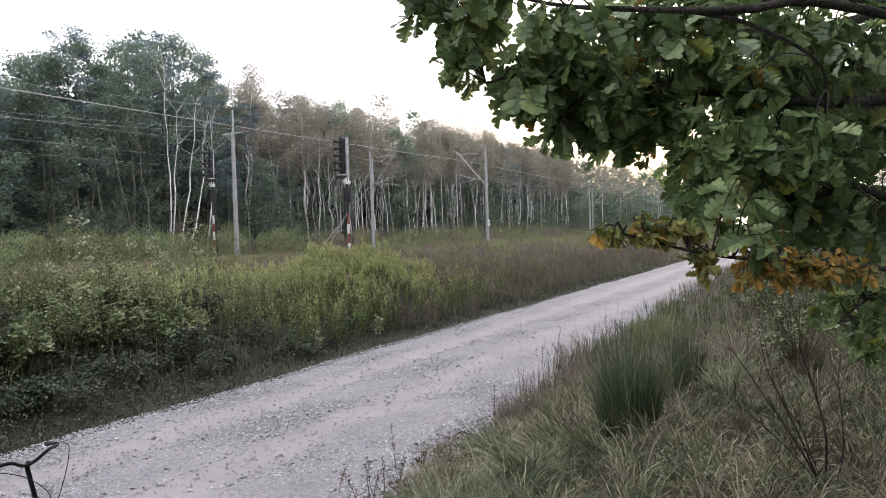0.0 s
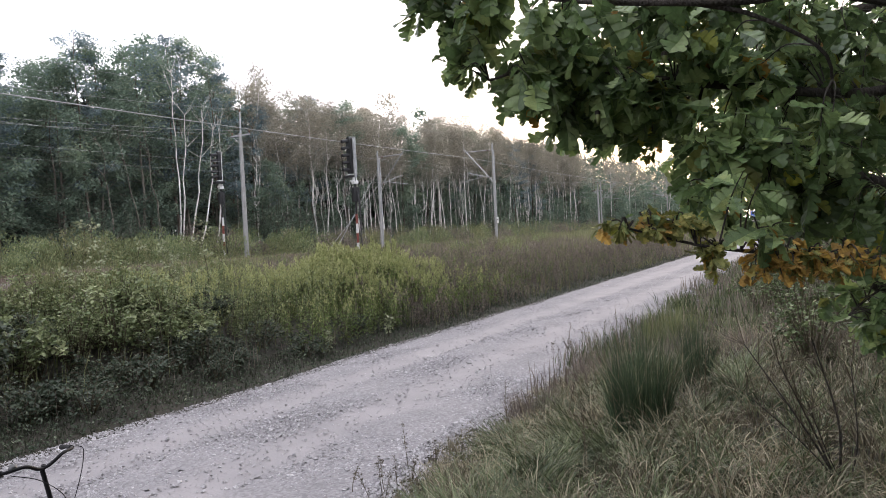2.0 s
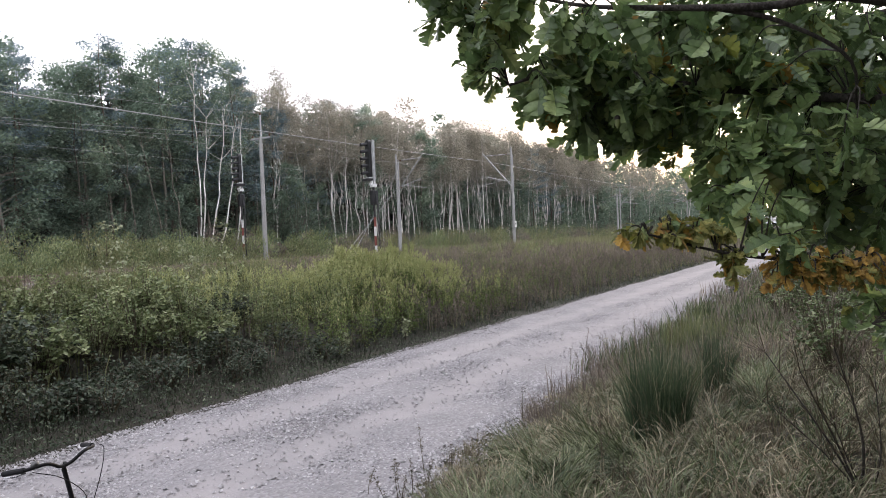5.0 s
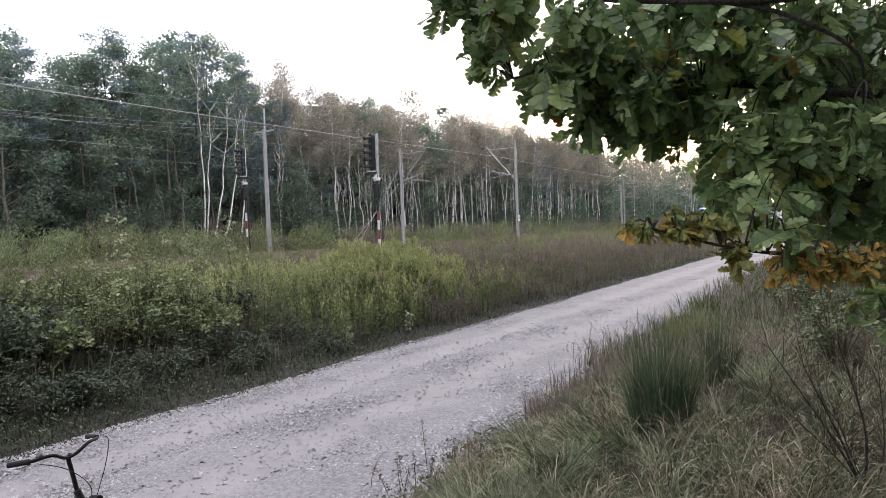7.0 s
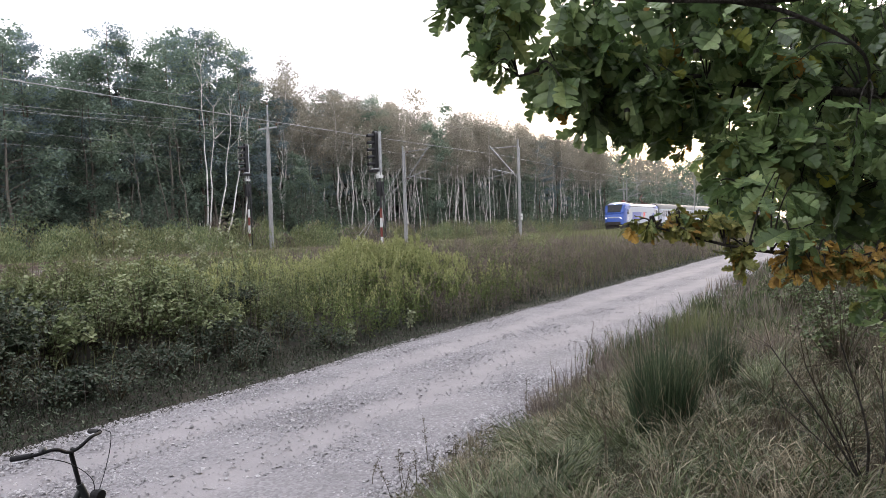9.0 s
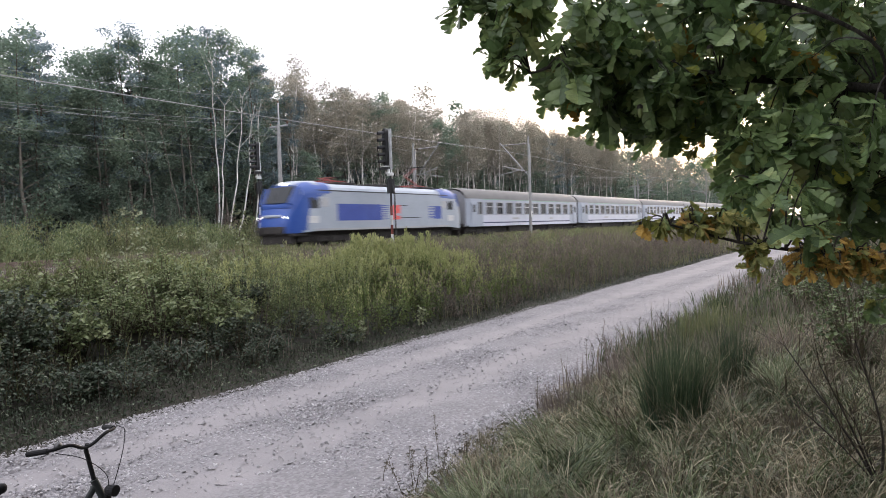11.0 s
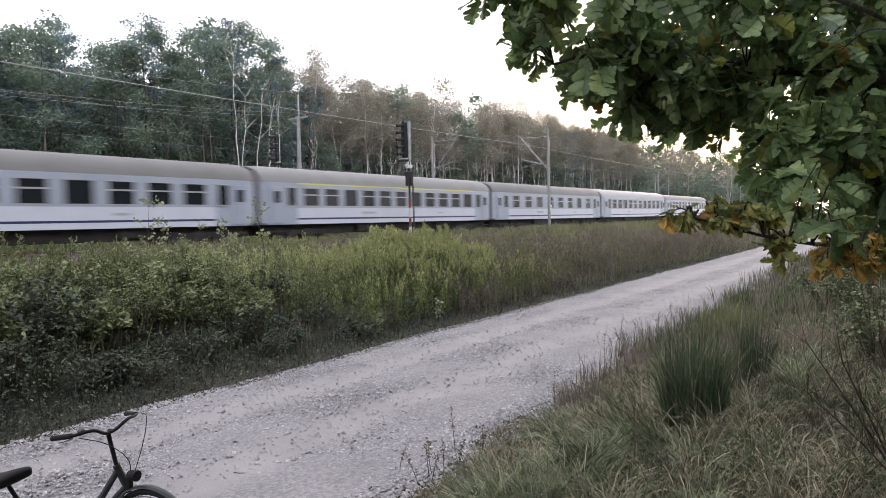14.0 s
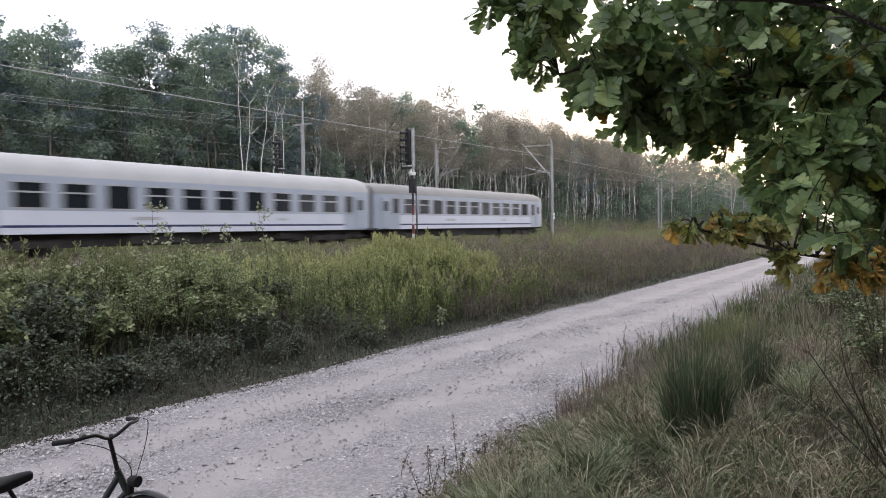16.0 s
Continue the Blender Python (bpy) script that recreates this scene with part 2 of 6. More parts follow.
# birch leaves paled and greyed for the same haze
M_HAZEBIRCH = leafy("birch_foliage", [(0.0, (0.205, 0.192, 0.155)), (0.5, (0.315, 0.292, 0.232)), (1.0, (0.440, 0.395, 0.305))], patch=0.25, through_light=0.5, amount=0.75)
# far leaves darkened: the shade between the trunks is in this colour
M_WOODSHADE = leafy("far_woods_foliage", [(0.0, (0.022, 0.028, 0.024)), (1.0, (0.055, 0.064, 0.052))], patch=0.1, through_light=0.15)
M_CONCRETE = surface("pole_concrete", (0.21, 0.208, 0.205), (0.32, 0.315, 0.305), 0.85, 3, bump=0.2)
M_GALV = surface("galvanised_steel", (0.25, 0.255, 0.26), (0.40, 0.40, 0.405), 0.55, 5, metal=0.3, bump=0.05)
M_WIRE = plain("wire_steel", (0.34, 0.34, 0.34), 0.6, 0.1)
M_INSUL = plain("insulator_brown", (0.12, 0.06, 0.04), 0.25)
M_BLACK = surface("black_enamel", (0.010, 0.010, 0.011), (0.024, 0.024, 0.026), 0.45, 8, bump=0.02)
M_LENS = plain("unlit_lens", (0.02, 0.022, 0.022), 0.1)
M_WHITE = surface("white_enamel", (0.50, 0.50, 0.49), (0.66, 0.66, 0.65), 0.5, 6, bump=0.03)
M_RED = surface("red_enamel", (0.13, 0.036, 0.028), (0.20, 0.052, 0.040), 0.55, 6, bump=0.03)
M_RAIL = surface("rail_steel", (0.10, 0.07, 0.055), (0.22, 0.17, 0.14), 0.55, 6, metal=0.5)
M_SLEEPER = surface("sleeper_concrete", (0.22, 0.21, 0.20), (0.36, 0.35, 0.33), 0.9, 5)
M_COACH = surface("coach_grey_paint", (0.300, 0.332, 0.392), (0.366, 0.402, 0.466), 0.38, 0.7, bump=0.01, fine=12)
M_COACHLOW = surface("coach_white_paint", (0.505, 0.525, 0.590), (0.585, 0.605, 0.670), 0.38, 0.7, bump=0.01, fine=12)
M_NAVY = surface("navy_line_paint", (0.018, 0.022, 0.075), (0.03, 0.035, 0.10), 0.4, 2, bump=0.01)
M_GREENLINE = plain("green_line_paint", (0.22, 0.34, 0.28), 0.4)
M_YELLOWLINE = plain("yellow_line_paint", (0.62, 0.58, 0.12), 0.4)
M_GLASS = plain("dark_window_glass", (0.016, 0.020, 0.024), 0.12, spec=0.22)
M_FRAME = surface("window_frame_grey", (0.34, 0.34, 0.35), (0.44, 0.44, 0.45), 0.4, 4, metal=0.3, bump=0.0)
M_UNDER = surface("underframe_grime", (0.018, 0.016, 0.015), (0.05, 0.045, 0.042), 0.8, 3, bump=0.1)
M_RUBBER_SHADE = plain("gangway_rubber", (0.24, 0.24, 0.255), 0.8)
M_ROOFS = [surface("coach_roof_" + k, a, b, 0.6, 0.8, bump=0.05, fine=12) for k, a, b in (
    ("brown_grey", (0.116, 0.114, 0.109), (0.156, 0.152, 0.146)), ("warm_grey", (0.168, 0.166, 0.160), (0.212, 0.208, 0.202)),
    ("slate", (0.112, 0.112, 0.112), (0.152, 0.152, 0.150)), ("silver", (0.288, 0.288, 0.288), (0.344, 0.344, 0.344)))]
M_BLUE = surface("loco_blue_paint", (0.020, 0.050, 0.26), (0.034, 0.075, 0.34), 0.3, 1.5, bump=0.01)
M_CABBLUE = surface("cab_blue_paint", (0.030, 0.075, 0.29), (0.048, 0.105, 0.36), 0.28, 1.5, bump=0.01)
M_LOCO = surface("loco_silver_paint", (0.305, 0.345, 0.395), (0.37, 0.41, 0.465), 0.34, 1.0, bump=0.01)
M_LOGO = plain("loco_red_patch", (0.72, 0.10, 0.09), 0.4)
M_PANTO = plain("pantograph_red", (0.26, 0.05, 0.045), 0.5)
M_LAMPGLOW = plain("headlamp_glow", (1.0, 0.96, 0.90), 0.2, glow=2.0)
M_BIKE = surface("bike_dark_paint", (0.014, 0.017, 0.017), (0.028, 0.032, 0.032), 0.42, 12, bump=0.0, spec=0.3)
M_BIKEBLACK = plain("bike_black", (0.007, 0.007, 0.008), 0.6, spec=0.18)
M_BELL = plain("tarnished_bell", (0.10, 0.10, 0.10), 0.35, 0.8)
M_CHROME = plain("bike_chrome", (0.45, 0.45, 0.46), 0.25, 0.9)

# ---- mesh tools ----
rng = np.random.default_rng(7)


def data_mesh(name, chunks, mat, smooth=False):
    """One mesh from (vertices, faces) chunks; each face array has rows of 3 or 4."""
    me = bpy.data.meshes.new(name)
    vs, idx, starts, off, at = [], [], [], 0, 0
    for v, f in chunks:
        v, f = np.asarray(v, np.float32), np.asarray(f, np.int64)
        if not len(f):
            continue
        vs.append(v)
        idx.append((f + off).ravel())
        k = f.shape[1]
        starts.append(at + np.arange(len(f)) * k)
        at += f.size
        off += len(v)
    v, i, s = np.concatenate(vs), np.concatenate(idx), np.concatenate(starts)
    me.vertices.add(len(v))
    me.vertices.foreach_set("co", v.ravel())
    me.loops.add(len(i))
    me.loops.foreach_set("vertex_index", i.astype(np.int32))
    me.polygons.add(len(s))
    me.polygons.foreach_set("loop_start", s.astype(np.int32))
    me.polygons.foreach_set("use_smooth", np.full(len(s), bool(smooth)))
    me.update(calc_edges=True)
    me.materials.append(mat)
    return me


def put(name, me, parent=None, label="", m=None):
    ob = new(name, me)
    if parent is not None:
        ob.parent = parent
    if m is not None:
        ob.matrix_basis = m
    if label:
        ob["label"] = label
    return ob


def part(name, chunks, mat, parent, label="", smooth=False, m=None):
    if isinstance(chunks, tuple):
        chunks = [chunks]
    return put(name, data_mesh(name, chunks, mat, smooth), parent, label, m)


def root(name, label, category, m=None, group="", kind=""):
    ob = new(name)
    ob.empty_display_size = 0.3
    if m is not None:
        ob.matrix_basis = m
    return tagged(ob, label, category, group, kind)


def box(cx, cy, cz, sx, sy, sz, bevel=0.0):
    """A box, its long edges chamfered when bevel is given."""
    x, y, z = sx / 2, sy / 2, sz / 2
    if not bevel:
        v = np.array([(a * x, b * y, c * z) for a in (-1, 1) for b in (-1, 1) for c in (-1, 1)])
        f = [(0, 1, 3, 2), (4, 6, 7, 5), (0, 4, 5, 1), (2, 3, 7, 6), (0, 2, 6, 4), (1, 5, 7, 3)]
        return v + (cx, cy, cz), np.array(f)
    bm = bmesh.new()
    bmesh.ops.create_cube(bm, size=1.0)
    for w in bm.verts:
        w.co = (w.co.x * sx, w.co.y * sy, w.co.z * sz)
    bmesh.ops.bevel(bm, geom=bm.edges[:], offset=bevel, segments=2, affect="EDGES", profile=0.5)
    bmesh.ops.triangulate(bm, faces=bm.faces[:])
    bm.verts.ensure_lookup_table()
    v = np.array([w.co[:] for w in bm.verts]) + (cx, cy, cz)
    f = np.array([[w.index for w in p.verts] for p in bm.faces])
    bm.free()
    return v, f


def tube(pts, radii, sides=8, cap=True):
    """A round rod through points, with a radius at each."""
    pts = np.asarray(pts, float)
    radii = np.broadcast_to(np.asarray(radii, float), (len(pts),))
    tan = np.gradient(pts, axis=0)
    tan /= np.linalg.norm(tan, axis=1)[:, None] + 1e-12
    up = np.array([0, 0, 1.0]) if abs(tan[0][2]) < 0.9 else np.array([1.0, 0, 0])
    a = np.cross(up, tan[0])
    a /= np.linalg.norm(a)
    ang = np.arange(sides) * 2 * np.pi / sides
    v = []
    for p, t, r in zip(pts, tan, radii):
        a = a - t * (a @ t)
        a /= np.linalg.norm(a)
        b = np.cross(t, a)
        v.append(p + r * (np.cos(ang)[:, None] * a + np.sin(ang)[:, None] * b))
    v = np.concatenate(v)
    k, j = np.arange(len(pts) - 1)[:, None] * sides, np.arange(sides)[None]
    n = (j + 1) % sides
    f = np.stack([k + j, k + n, k + sides + n, k + sides + j], -1).reshape(-1, 4)
    if cap:
        c = len(v)
        v = np.concatenate([v, pts[:1], pts[-1:]])
        q = len(pts) * sides - sides
        jj, nn = j.ravel(), n.ravel()
        # caps as slivers with a doubled corner kept apart as triangles by the caller
        return [(v[:c], f), (np.concatenate([v[:sides], pts[:1]]), np.stack([nn, jj, np.full(sides, sides)], -1)),
                (np.concatenate([v[q:q + sides], pts[-1:]]), np.stack([jj, nn, np.full(sides, sides)], -1))]
    return [(v, f)]


def disc(c, axis, r0, r1, half, sides=24):
    """A ring or wheel: from radius r0 to r1, thickness 2*half, round an axis through c."""
    axis = np.asarray(axis, float)
    u = np.cross(axis, (0, 0, 1.0))
    if np.linalg.norm(u) < 0.1:
        u = np.array([1.0, 0, 0])
    u /= np.linalg.norm(u)
    w = np.cross(axis, u)
    ang = np.arange(sides) * 2 * np.pi / sides
    d = np.cos(ang)[:, None] * u + np.sin(ang)[:, None] * w
    rings = [c + d * r + axis * h for r, h in ((r0, -half), (r1, -half), (r1, half), (r0, half))]
    v = np.concatenate(rings)
    j = np.arange(sides)
    n = (j + 1) % sides
    f = np.concatenate([np.stack([a * sides + j, b * sides + j, b * sides + n, a * sides + n], -1) for a, b in ((0, 1), (1, 2), (2, 3), (3, 0))])
    return v, f


def smoothpath(pts, n=24):
    """A soft curve through a few points."""
    p = np.asarray(pts, float)
    q = np.concatenate([[2 * p[0] - p[1]], p, [2 * p[-1] - p[-2]]])
    out_ = []
    for s in np.linspace(0, len(p) - 1 - 1e-6, n):
        i, u = int(s), s - int(s)
        a, b, c, d = q[i:i + 4]
        out_.append(0.5 * (2 * b + (c - a) * u + (2 * a - 5 * b + 4 * c - d) * u * u + (3 * b - a - 3 * c + d) * u ** 3))
    return np.array(out_)


def turn(yaw, pitch=0.0, roll=0.0):
    """Stacks of 3x3 turns from arrays of angles in radians."""
    yaw, pitch, roll = np.broadcast_arrays(np.atleast_1d(yaw), pitch, roll)
    cy, sy, cp, sp, cr, sr = np.cos(yaw), np.sin(yaw), np.cos(pitch), np.sin(pitch), np.cos(roll), np.sin(roll)
    z, o = np.zeros_like(cy), np.ones_like(cy)
    Z = np.stack([cy, -sy, z, sy, cy, z, z, z, o], -1).reshape(-1, 3, 3)
    Y = np.stack([cp, z, sp, z, o, z, -sp, z, cp], -1).reshape(-1, 3, 3)
    X = np.stack([o, z, z, z, cr, -sr, z, sr, cr], -1).reshape(-1, 3, 3)
    return Z @ Y @ X


def scatter(tv, tf, pos, rot, size):
    """Copies of a template as one chunk."""
    size = np.atleast_1d(size)
    size = np.broadcast_to(size if size.ndim == 2 else size[:, None], (len(pos), 3))
    v = np.einsum("nij,nmj->nmi", rot, tv[None] * size[:, None]) + pos[:, None]
    f = tf[None] + (np.arange(len(pos)) * len(tv))[:, None, None]
    return v.reshape(-1, 3), f.reshape(-1, tf.shape[1])


def blades(pos, height, width, bend, lean=None, steps=2):
    """Grass blades: tapering quads bent over in an arc, by a random way or the given one."""
    n = len(pos)
    height, width, bend = (np.broadcast_to(q, (n,)) for q in (height, width, bend))
    a = rng.uniform(0, 2 * np.pi, n) if lean is None else lean
    d = np.stack([np.cos(a), np.sin(a), np.zeros(n)], -1)
    b = rng.uniform(0, 2 * np.pi, n)
    s = np.stack([np.cos(b), np.sin(b), np.zeros(n)], -1) * width[:, None] / 2
    up = np.array([0, 0, 1.0])
    rows = []
    for u in np.linspace(0, 1, steps + 1):
        swing = bend * 1.35 * u
        arc = np.maximum(swing, 1e-3)
        p = pos + up * (height * u * np.sin(arc) / arc)[:, None] + d * (height * u * (1 - np.cos(arc)) / arc)[:, None]
        w = s * (0.12 if u == 1 else 1 - 0.45 * u)
        rows += [p - w, p + w]
    v = np.stack(rows, 1).reshape(-1, 3)
    k = np.arange(n)[:, None] * (2 * steps + 2)
    f = np.concatenate([k + np.array((0, 1, 3, 2)) + 2 * q for q in range(steps)])
    return v, f


DIAMOND = np.array([(0, 0, 0), (0.45, -0.5, 0.06), (1, 0, -0.05), (0.45, 0.5, 0.06)]), np.array([(0, 1, 2, 3)])
OVAL = np.array([(0, 0, 0), (0.3, -0.42, 0.05), (0.72, -0.36, 0.03), (1, 0, -0.08), (0.72, 0.36, 0.03), (0.3, 0.42, 0.05)]), np.array([(0, 1, 2, 3), (0, 3, 4, 5)])


def leaves(pos, length, width, yaw=None, pitch=None, roll=None, shape=DIAMOND):
    n = len(pos)
    yaw = rng.uniform(0, 2 * np.pi, n) if yaw is None else yaw
    pitch = rng.uniform(-0.9, 0.9, n) if pitch is None else pitch
    roll = rng.uniform(-1.0, 1.0, n) if roll is None else roll
    length, width = np.broadcast_to(length, (n,)), np.broadcast_to(width, (n,))
    return scatter(shape[0], shape[1], pos, turn(yaw, pitch, roll), np.stack([length, width, length], -1))


def soft(a, b, x):
    t = np.clip((x - a) / (b - a), 0, 1)
    return t * t * (3 - 2 * t)


RAIL_Z, TRACK_1, TRACK_2 = 1.40, 29.8, 33.9


def road_edges(x):
    near = 4.0 + 0.018 * np.clip(x - 6, -30, 200) + 0.10 * np.sin(x * 0.9) * np.cos(x * 0.37 + 1) - 0.45 * soft(7.5, 4.6, x)
    far = 8.30 + 0.010 * np.clip(x, -40, 220) + 0.10 * np.sin(x * 0.75 + 2) * np.cos(x * 0.31)
    return near, far


def ground_z(x, y):
    x, y = np.asarray(x, float), np.asarray(y, float)
    z = 0.62 * soft(3.8, 0.7, y) + 0.25 * soft(0.5, -4, y)
    z = z + 0.42 * soft(8.6, 12.5, y) + 0.40 * soft(12, 25, y) + 0.28 * soft(26.4, 27.8, y) - 0.3 * soft(36.2, 37.8, y) + 0.25 * soft(40, 60, y)
    bumps = 0.05 * np.sin(x * 0.7 + y * 0.4) * np.cos(y * 0.9 - x * 0.2) + 0.03 * np.sin(x * 2.1 - y * 1.3)
    return z + bumps * (1 - soft(3.6, 4.4, y) * soft(9.2, 8.3, y)) * (1 - soft(26, 27, y) * soft(38, 37, y)) * 1.0


# ---- ground, road, track bed ----
def spread(a, b, fine0, fine1, step, far_n):
    mid = np.arange(fine0, fine1, step)
    lo = fine0 - np.geomspace(1, fine0 - a + 1, far_n)[::-1] + 1
    hi = fine1 + np.geomspace(1, b - fine1 + 1, far_n) - 1
    return np.unique(np.concatenate([lo, mid, hi]))


def sheet(xs, ys, zf):
    X, Y = np.meshgrid(xs, ys, indexing="ij")
    v = np.stack([X, Y, zf(X, Y)], -1).reshape(-1, 3)
    i, j = np.meshgrid(np.arange(len(xs) - 1), np.arange(len(ys) - 1), indexing="ij")
    k = (i * len(ys) + j).ravel()
    return v, np.stack([k, k + len(ys), k + len(ys) + 1, k + 1], -1)


def build_ground():
    xs = spread(-1800, 3500, -20, 70, 0.5, 40)
    ys = spread(-1500, 2500, -8, 44, 0.35, 36)
    zf = lambda x, y: ground_z(x, y) - 0.06 * soft(3.4, 4.0, y) * soft(8.4, 7.8, y)
    tagged(part("ground", sheet(xs, ys, zf), M_SHADESOIL, None, smooth=True), "uneven soil with plant litter under the weeds", "ground", kind="structure")
    xs = spread(-60, 900, -10, 60, 0.3, 40)
    t = np.linspace(0, 1, 22)
    near, far = road_edges(xs)
    jag = rng.normal(0, 0.05, (len(xs), 2))
    Y = (near + jag[:, 0])[:, None] * (1 - t) + (far + jag[:, 1])[:, None] * t
    X = np.repeat(xs[:, None], len(t), 1)
    Z = 0.012 + 0.05 * np.sin(np.pi * t)[None] - 0.025 * (np.exp(-((Y - 5.45) / 0.35) ** 2) + np.exp(-((Y - 7.05) / 0.35) ** 2))
    Z = Z + 0.012 * np.sin(X * 1.7 + Y) * np.sin(Y * 2.3) + np.where((t == 0) | (t == 1), -0.05, 0)[None]
    v = np.stack([X, Y, Z], -1).reshape(-1, 3)
    i, j = np.meshgrid(np.arange(len(xs) - 1), np.arange(len(t) - 1), indexing="ij")
    k = (i * len(t) + j).ravel()
    tagged(part("road", (v, np.stack([k, k + len(t), k + len(t) + 1, k + 1], -1)), M_ROAD, None, smooth=True),
           "pale crushed-stone track with two smoother wheel ruts", "road", kind="structure")
    # loose stones
    n = 190000
    x = 1.2 + rng.gamma(1.4, 6.2, n)
    near, far = road_edges(x)
    u = rng.uniform(-0.20, 1.01, n)
    y = near + (far - near) * u
    band = np.exp(-((y - 6.25 - 0.15 * np.sin(x * 0.6)) / 0.30) ** 2) + soft(7.45, 8.0, y) * 0.8 + soft(5.0, 4.4, y) * 1.9
    patchy = 0.6 + 0.4 * np.sin(x * 1.9 + 2 * np.sin(y * 2.1)) * np.sin(y * 3.7 + x * 0.5)
    keep = rng.uniform(0, 1, n) < (0.05 + 0.17 * np.clip(1 - np.exp(-((y - 5.45) / 0.45) ** 2) - np.exp(-((y - 7.05) / 0.40) ** 2), 0, 1) + 0.60 * band * patchy) * np.where(u < 0, np.exp(u / 0.07), 1.0)
    x, y = x[keep], y[keep]
    z = 0.012 + 0.05 * np.sin(np.pi * np.clip((y - 4.2) / 4.2, 0, 1))
    z = np.where(y < 4.15, np.maximum(z, ground_z(x, y) + 0.004), z)
    octa = np.array([(1, 0, 0), (0, 1, 0), (-1, 0, 0), (0, -1, 0), (0.2, 0.1, 0.75)])
    of = np.array([(0, 1, 4), (1, 2, 4), (2, 3, 4), (3, 0, 4)])
    size = np.clip(rng.lognormal(-4.34, 0.42, len(x)), 0.007, 0.040) * (1 + 0.12 * soft(4.9, 4.2, y))
    st = scatter(octa, of, np.stack([x, y, z], -1), turn(rng.uniform(0, 6.3, len(x)), rng.normal(0, 0.4, len(x)), rng.normal(0, 0.4, len(x))),
                 np.stack([size, size * rng.uniform(0.6, 1, len(x)), size * rng.uniform(0.5, 1.0, len(x))], -1))
    tagged(part("loose_gravel", st, M_STONE, None), "loose grey crushed stones strewn over the track", "gravel", kind="stuff")


def build_track():
    xs = spread(-250, 900, -10, 80, 1.0, 60)
    prof = [(26.9, 0.9), (27.9, RAIL_Z - 0.30), (28.1, RAIL_Z - 0.22), (35.6, RAIL_Z - 0.22), (35.8, RAIL_Z - 0.30), (36.9, 0.9)]
    v = np.array([[(x, y, z) for y, z in prof] for x in xs]).reshape(-1, 3)
    k = (np.arange(len(xs) - 1)[:, None] * len(prof) + np.arange(len(prof) - 1)).ravel()
    n = len(prof)
    bed = tagged(part("track_bed", (v, np.stack([k, k + n, k + n + 1, k + 1], -1)), M_BALLAST, None), "low bed of grey stone ballast under the rails", "ballast", kind="structure")
    sleeper = data_mesh("sleeper", [box(0, 0, 0, 0.26, 2.5, 0.18, 0.02)], M_SLEEPER)
    for y0 in (TRACK_1, TRACK_2):
        for k in range(75):
            put("sleeper", sleeper, bed, m=pose(-22 + k * 0.6, y0, RAIL_Z - 0.27))
        for s in (-0.7525, 0.7525):
            web = [(-0.035, 0), (0.035, 0), (0.035, -0.04), (0.01, -0.055), (0.01, -0.13), (0.07, -0.17), (-0.07, -0.17), (-0.01, -0.13), (-0.01, -0.055), (-0.035, -0.04)]
            e = np.array([[(x, y0 + s + a, RAIL_Z + b) for a, b in web] for x in (-250.0, 900.0)]).reshape(-1, 3)
            j = np.arange(10)
            part("rail", (e, np.stack([j, j + 10, (j + 1) % 10 + 10, (j + 1) % 10], -1)), M_RAIL, bed, "worn steel rail")


build_ground()
build_track()


# ---- masts, wires, signals ----
def mast(x, y, top, side, label):
    """A concrete catenary mast; side -1: its arms reach towards smaller y."""
    z0 = float(ground_z(x, y)) - 0.1
    m = root("catenary_mast", label, "mast", pose(x, y, z0), "masts along the line")
    h = top - z0
    part("pole", tube([(0, 0, 0), (0, 0, h * 0.5), (0, 0, h)], [0.115, 0.105, 0.085], 12), M_CONCRETE, m, smooth=True)
    part("base", box(0, 0, 0.1, 0.6, 0.6, 0.35, 0.04), M_CONCRETE, m)
    part("second_pole", tube([(0.40, 0.1, 0), (0.36, 0.06, h * 0.93)], [0.085, 0.07], 8), M_GALV, m, smooth=True)
    r = RAIL_Z - z0
    zc, zm = r + 5.6, r + 7.9
    reach = 2.8
    part("lower_arm", tube([(0, 0, zc + 0.2), (0, side * reach * 0.95, zc + 0.9)], 0.050, 6), M_GALV, m)
    part("upper_arm", tube([(0, 0, zm + 0.5), (0, side * reach, zm + 0.55)], 0.045, 6), M_GALV, m)
    part("stay", tube([(0, 0, zc - 0.2), (0, side * reach * 1.05, zm + 0.8)], 0.052, 6), M_GALV, m)
    part("registration_arm", tube([(0, side * 0.9, zc + 0.45), (0, side * (reach + 0.5), zc + 0.05)], 0.035, 6), M_GALV, m)
    for dz, dy in ((zc + 0.3, 0.35), (zm + 0.5, 0.4)):
        ins = [tube([(0, side * (dy + k * 0.06), dz), (0, side * (dy + k * 0.06 + 0.025), dz)], 0.07, 8) for k in range(4)]
        part("insulator", [c for i in ins for c in i], M_INSUL, m)
    return m


def number_plate(m, z):
    p = part("plate", box(0, -0.20, z, 0.42, 0.02, 0.55, 0.006), M_WHITE, m, "small white enamel plate")
    part("mark", box(0, -0.213, z + 0.02, 0.20, 0.006, 0.10), M_BLACK, p)


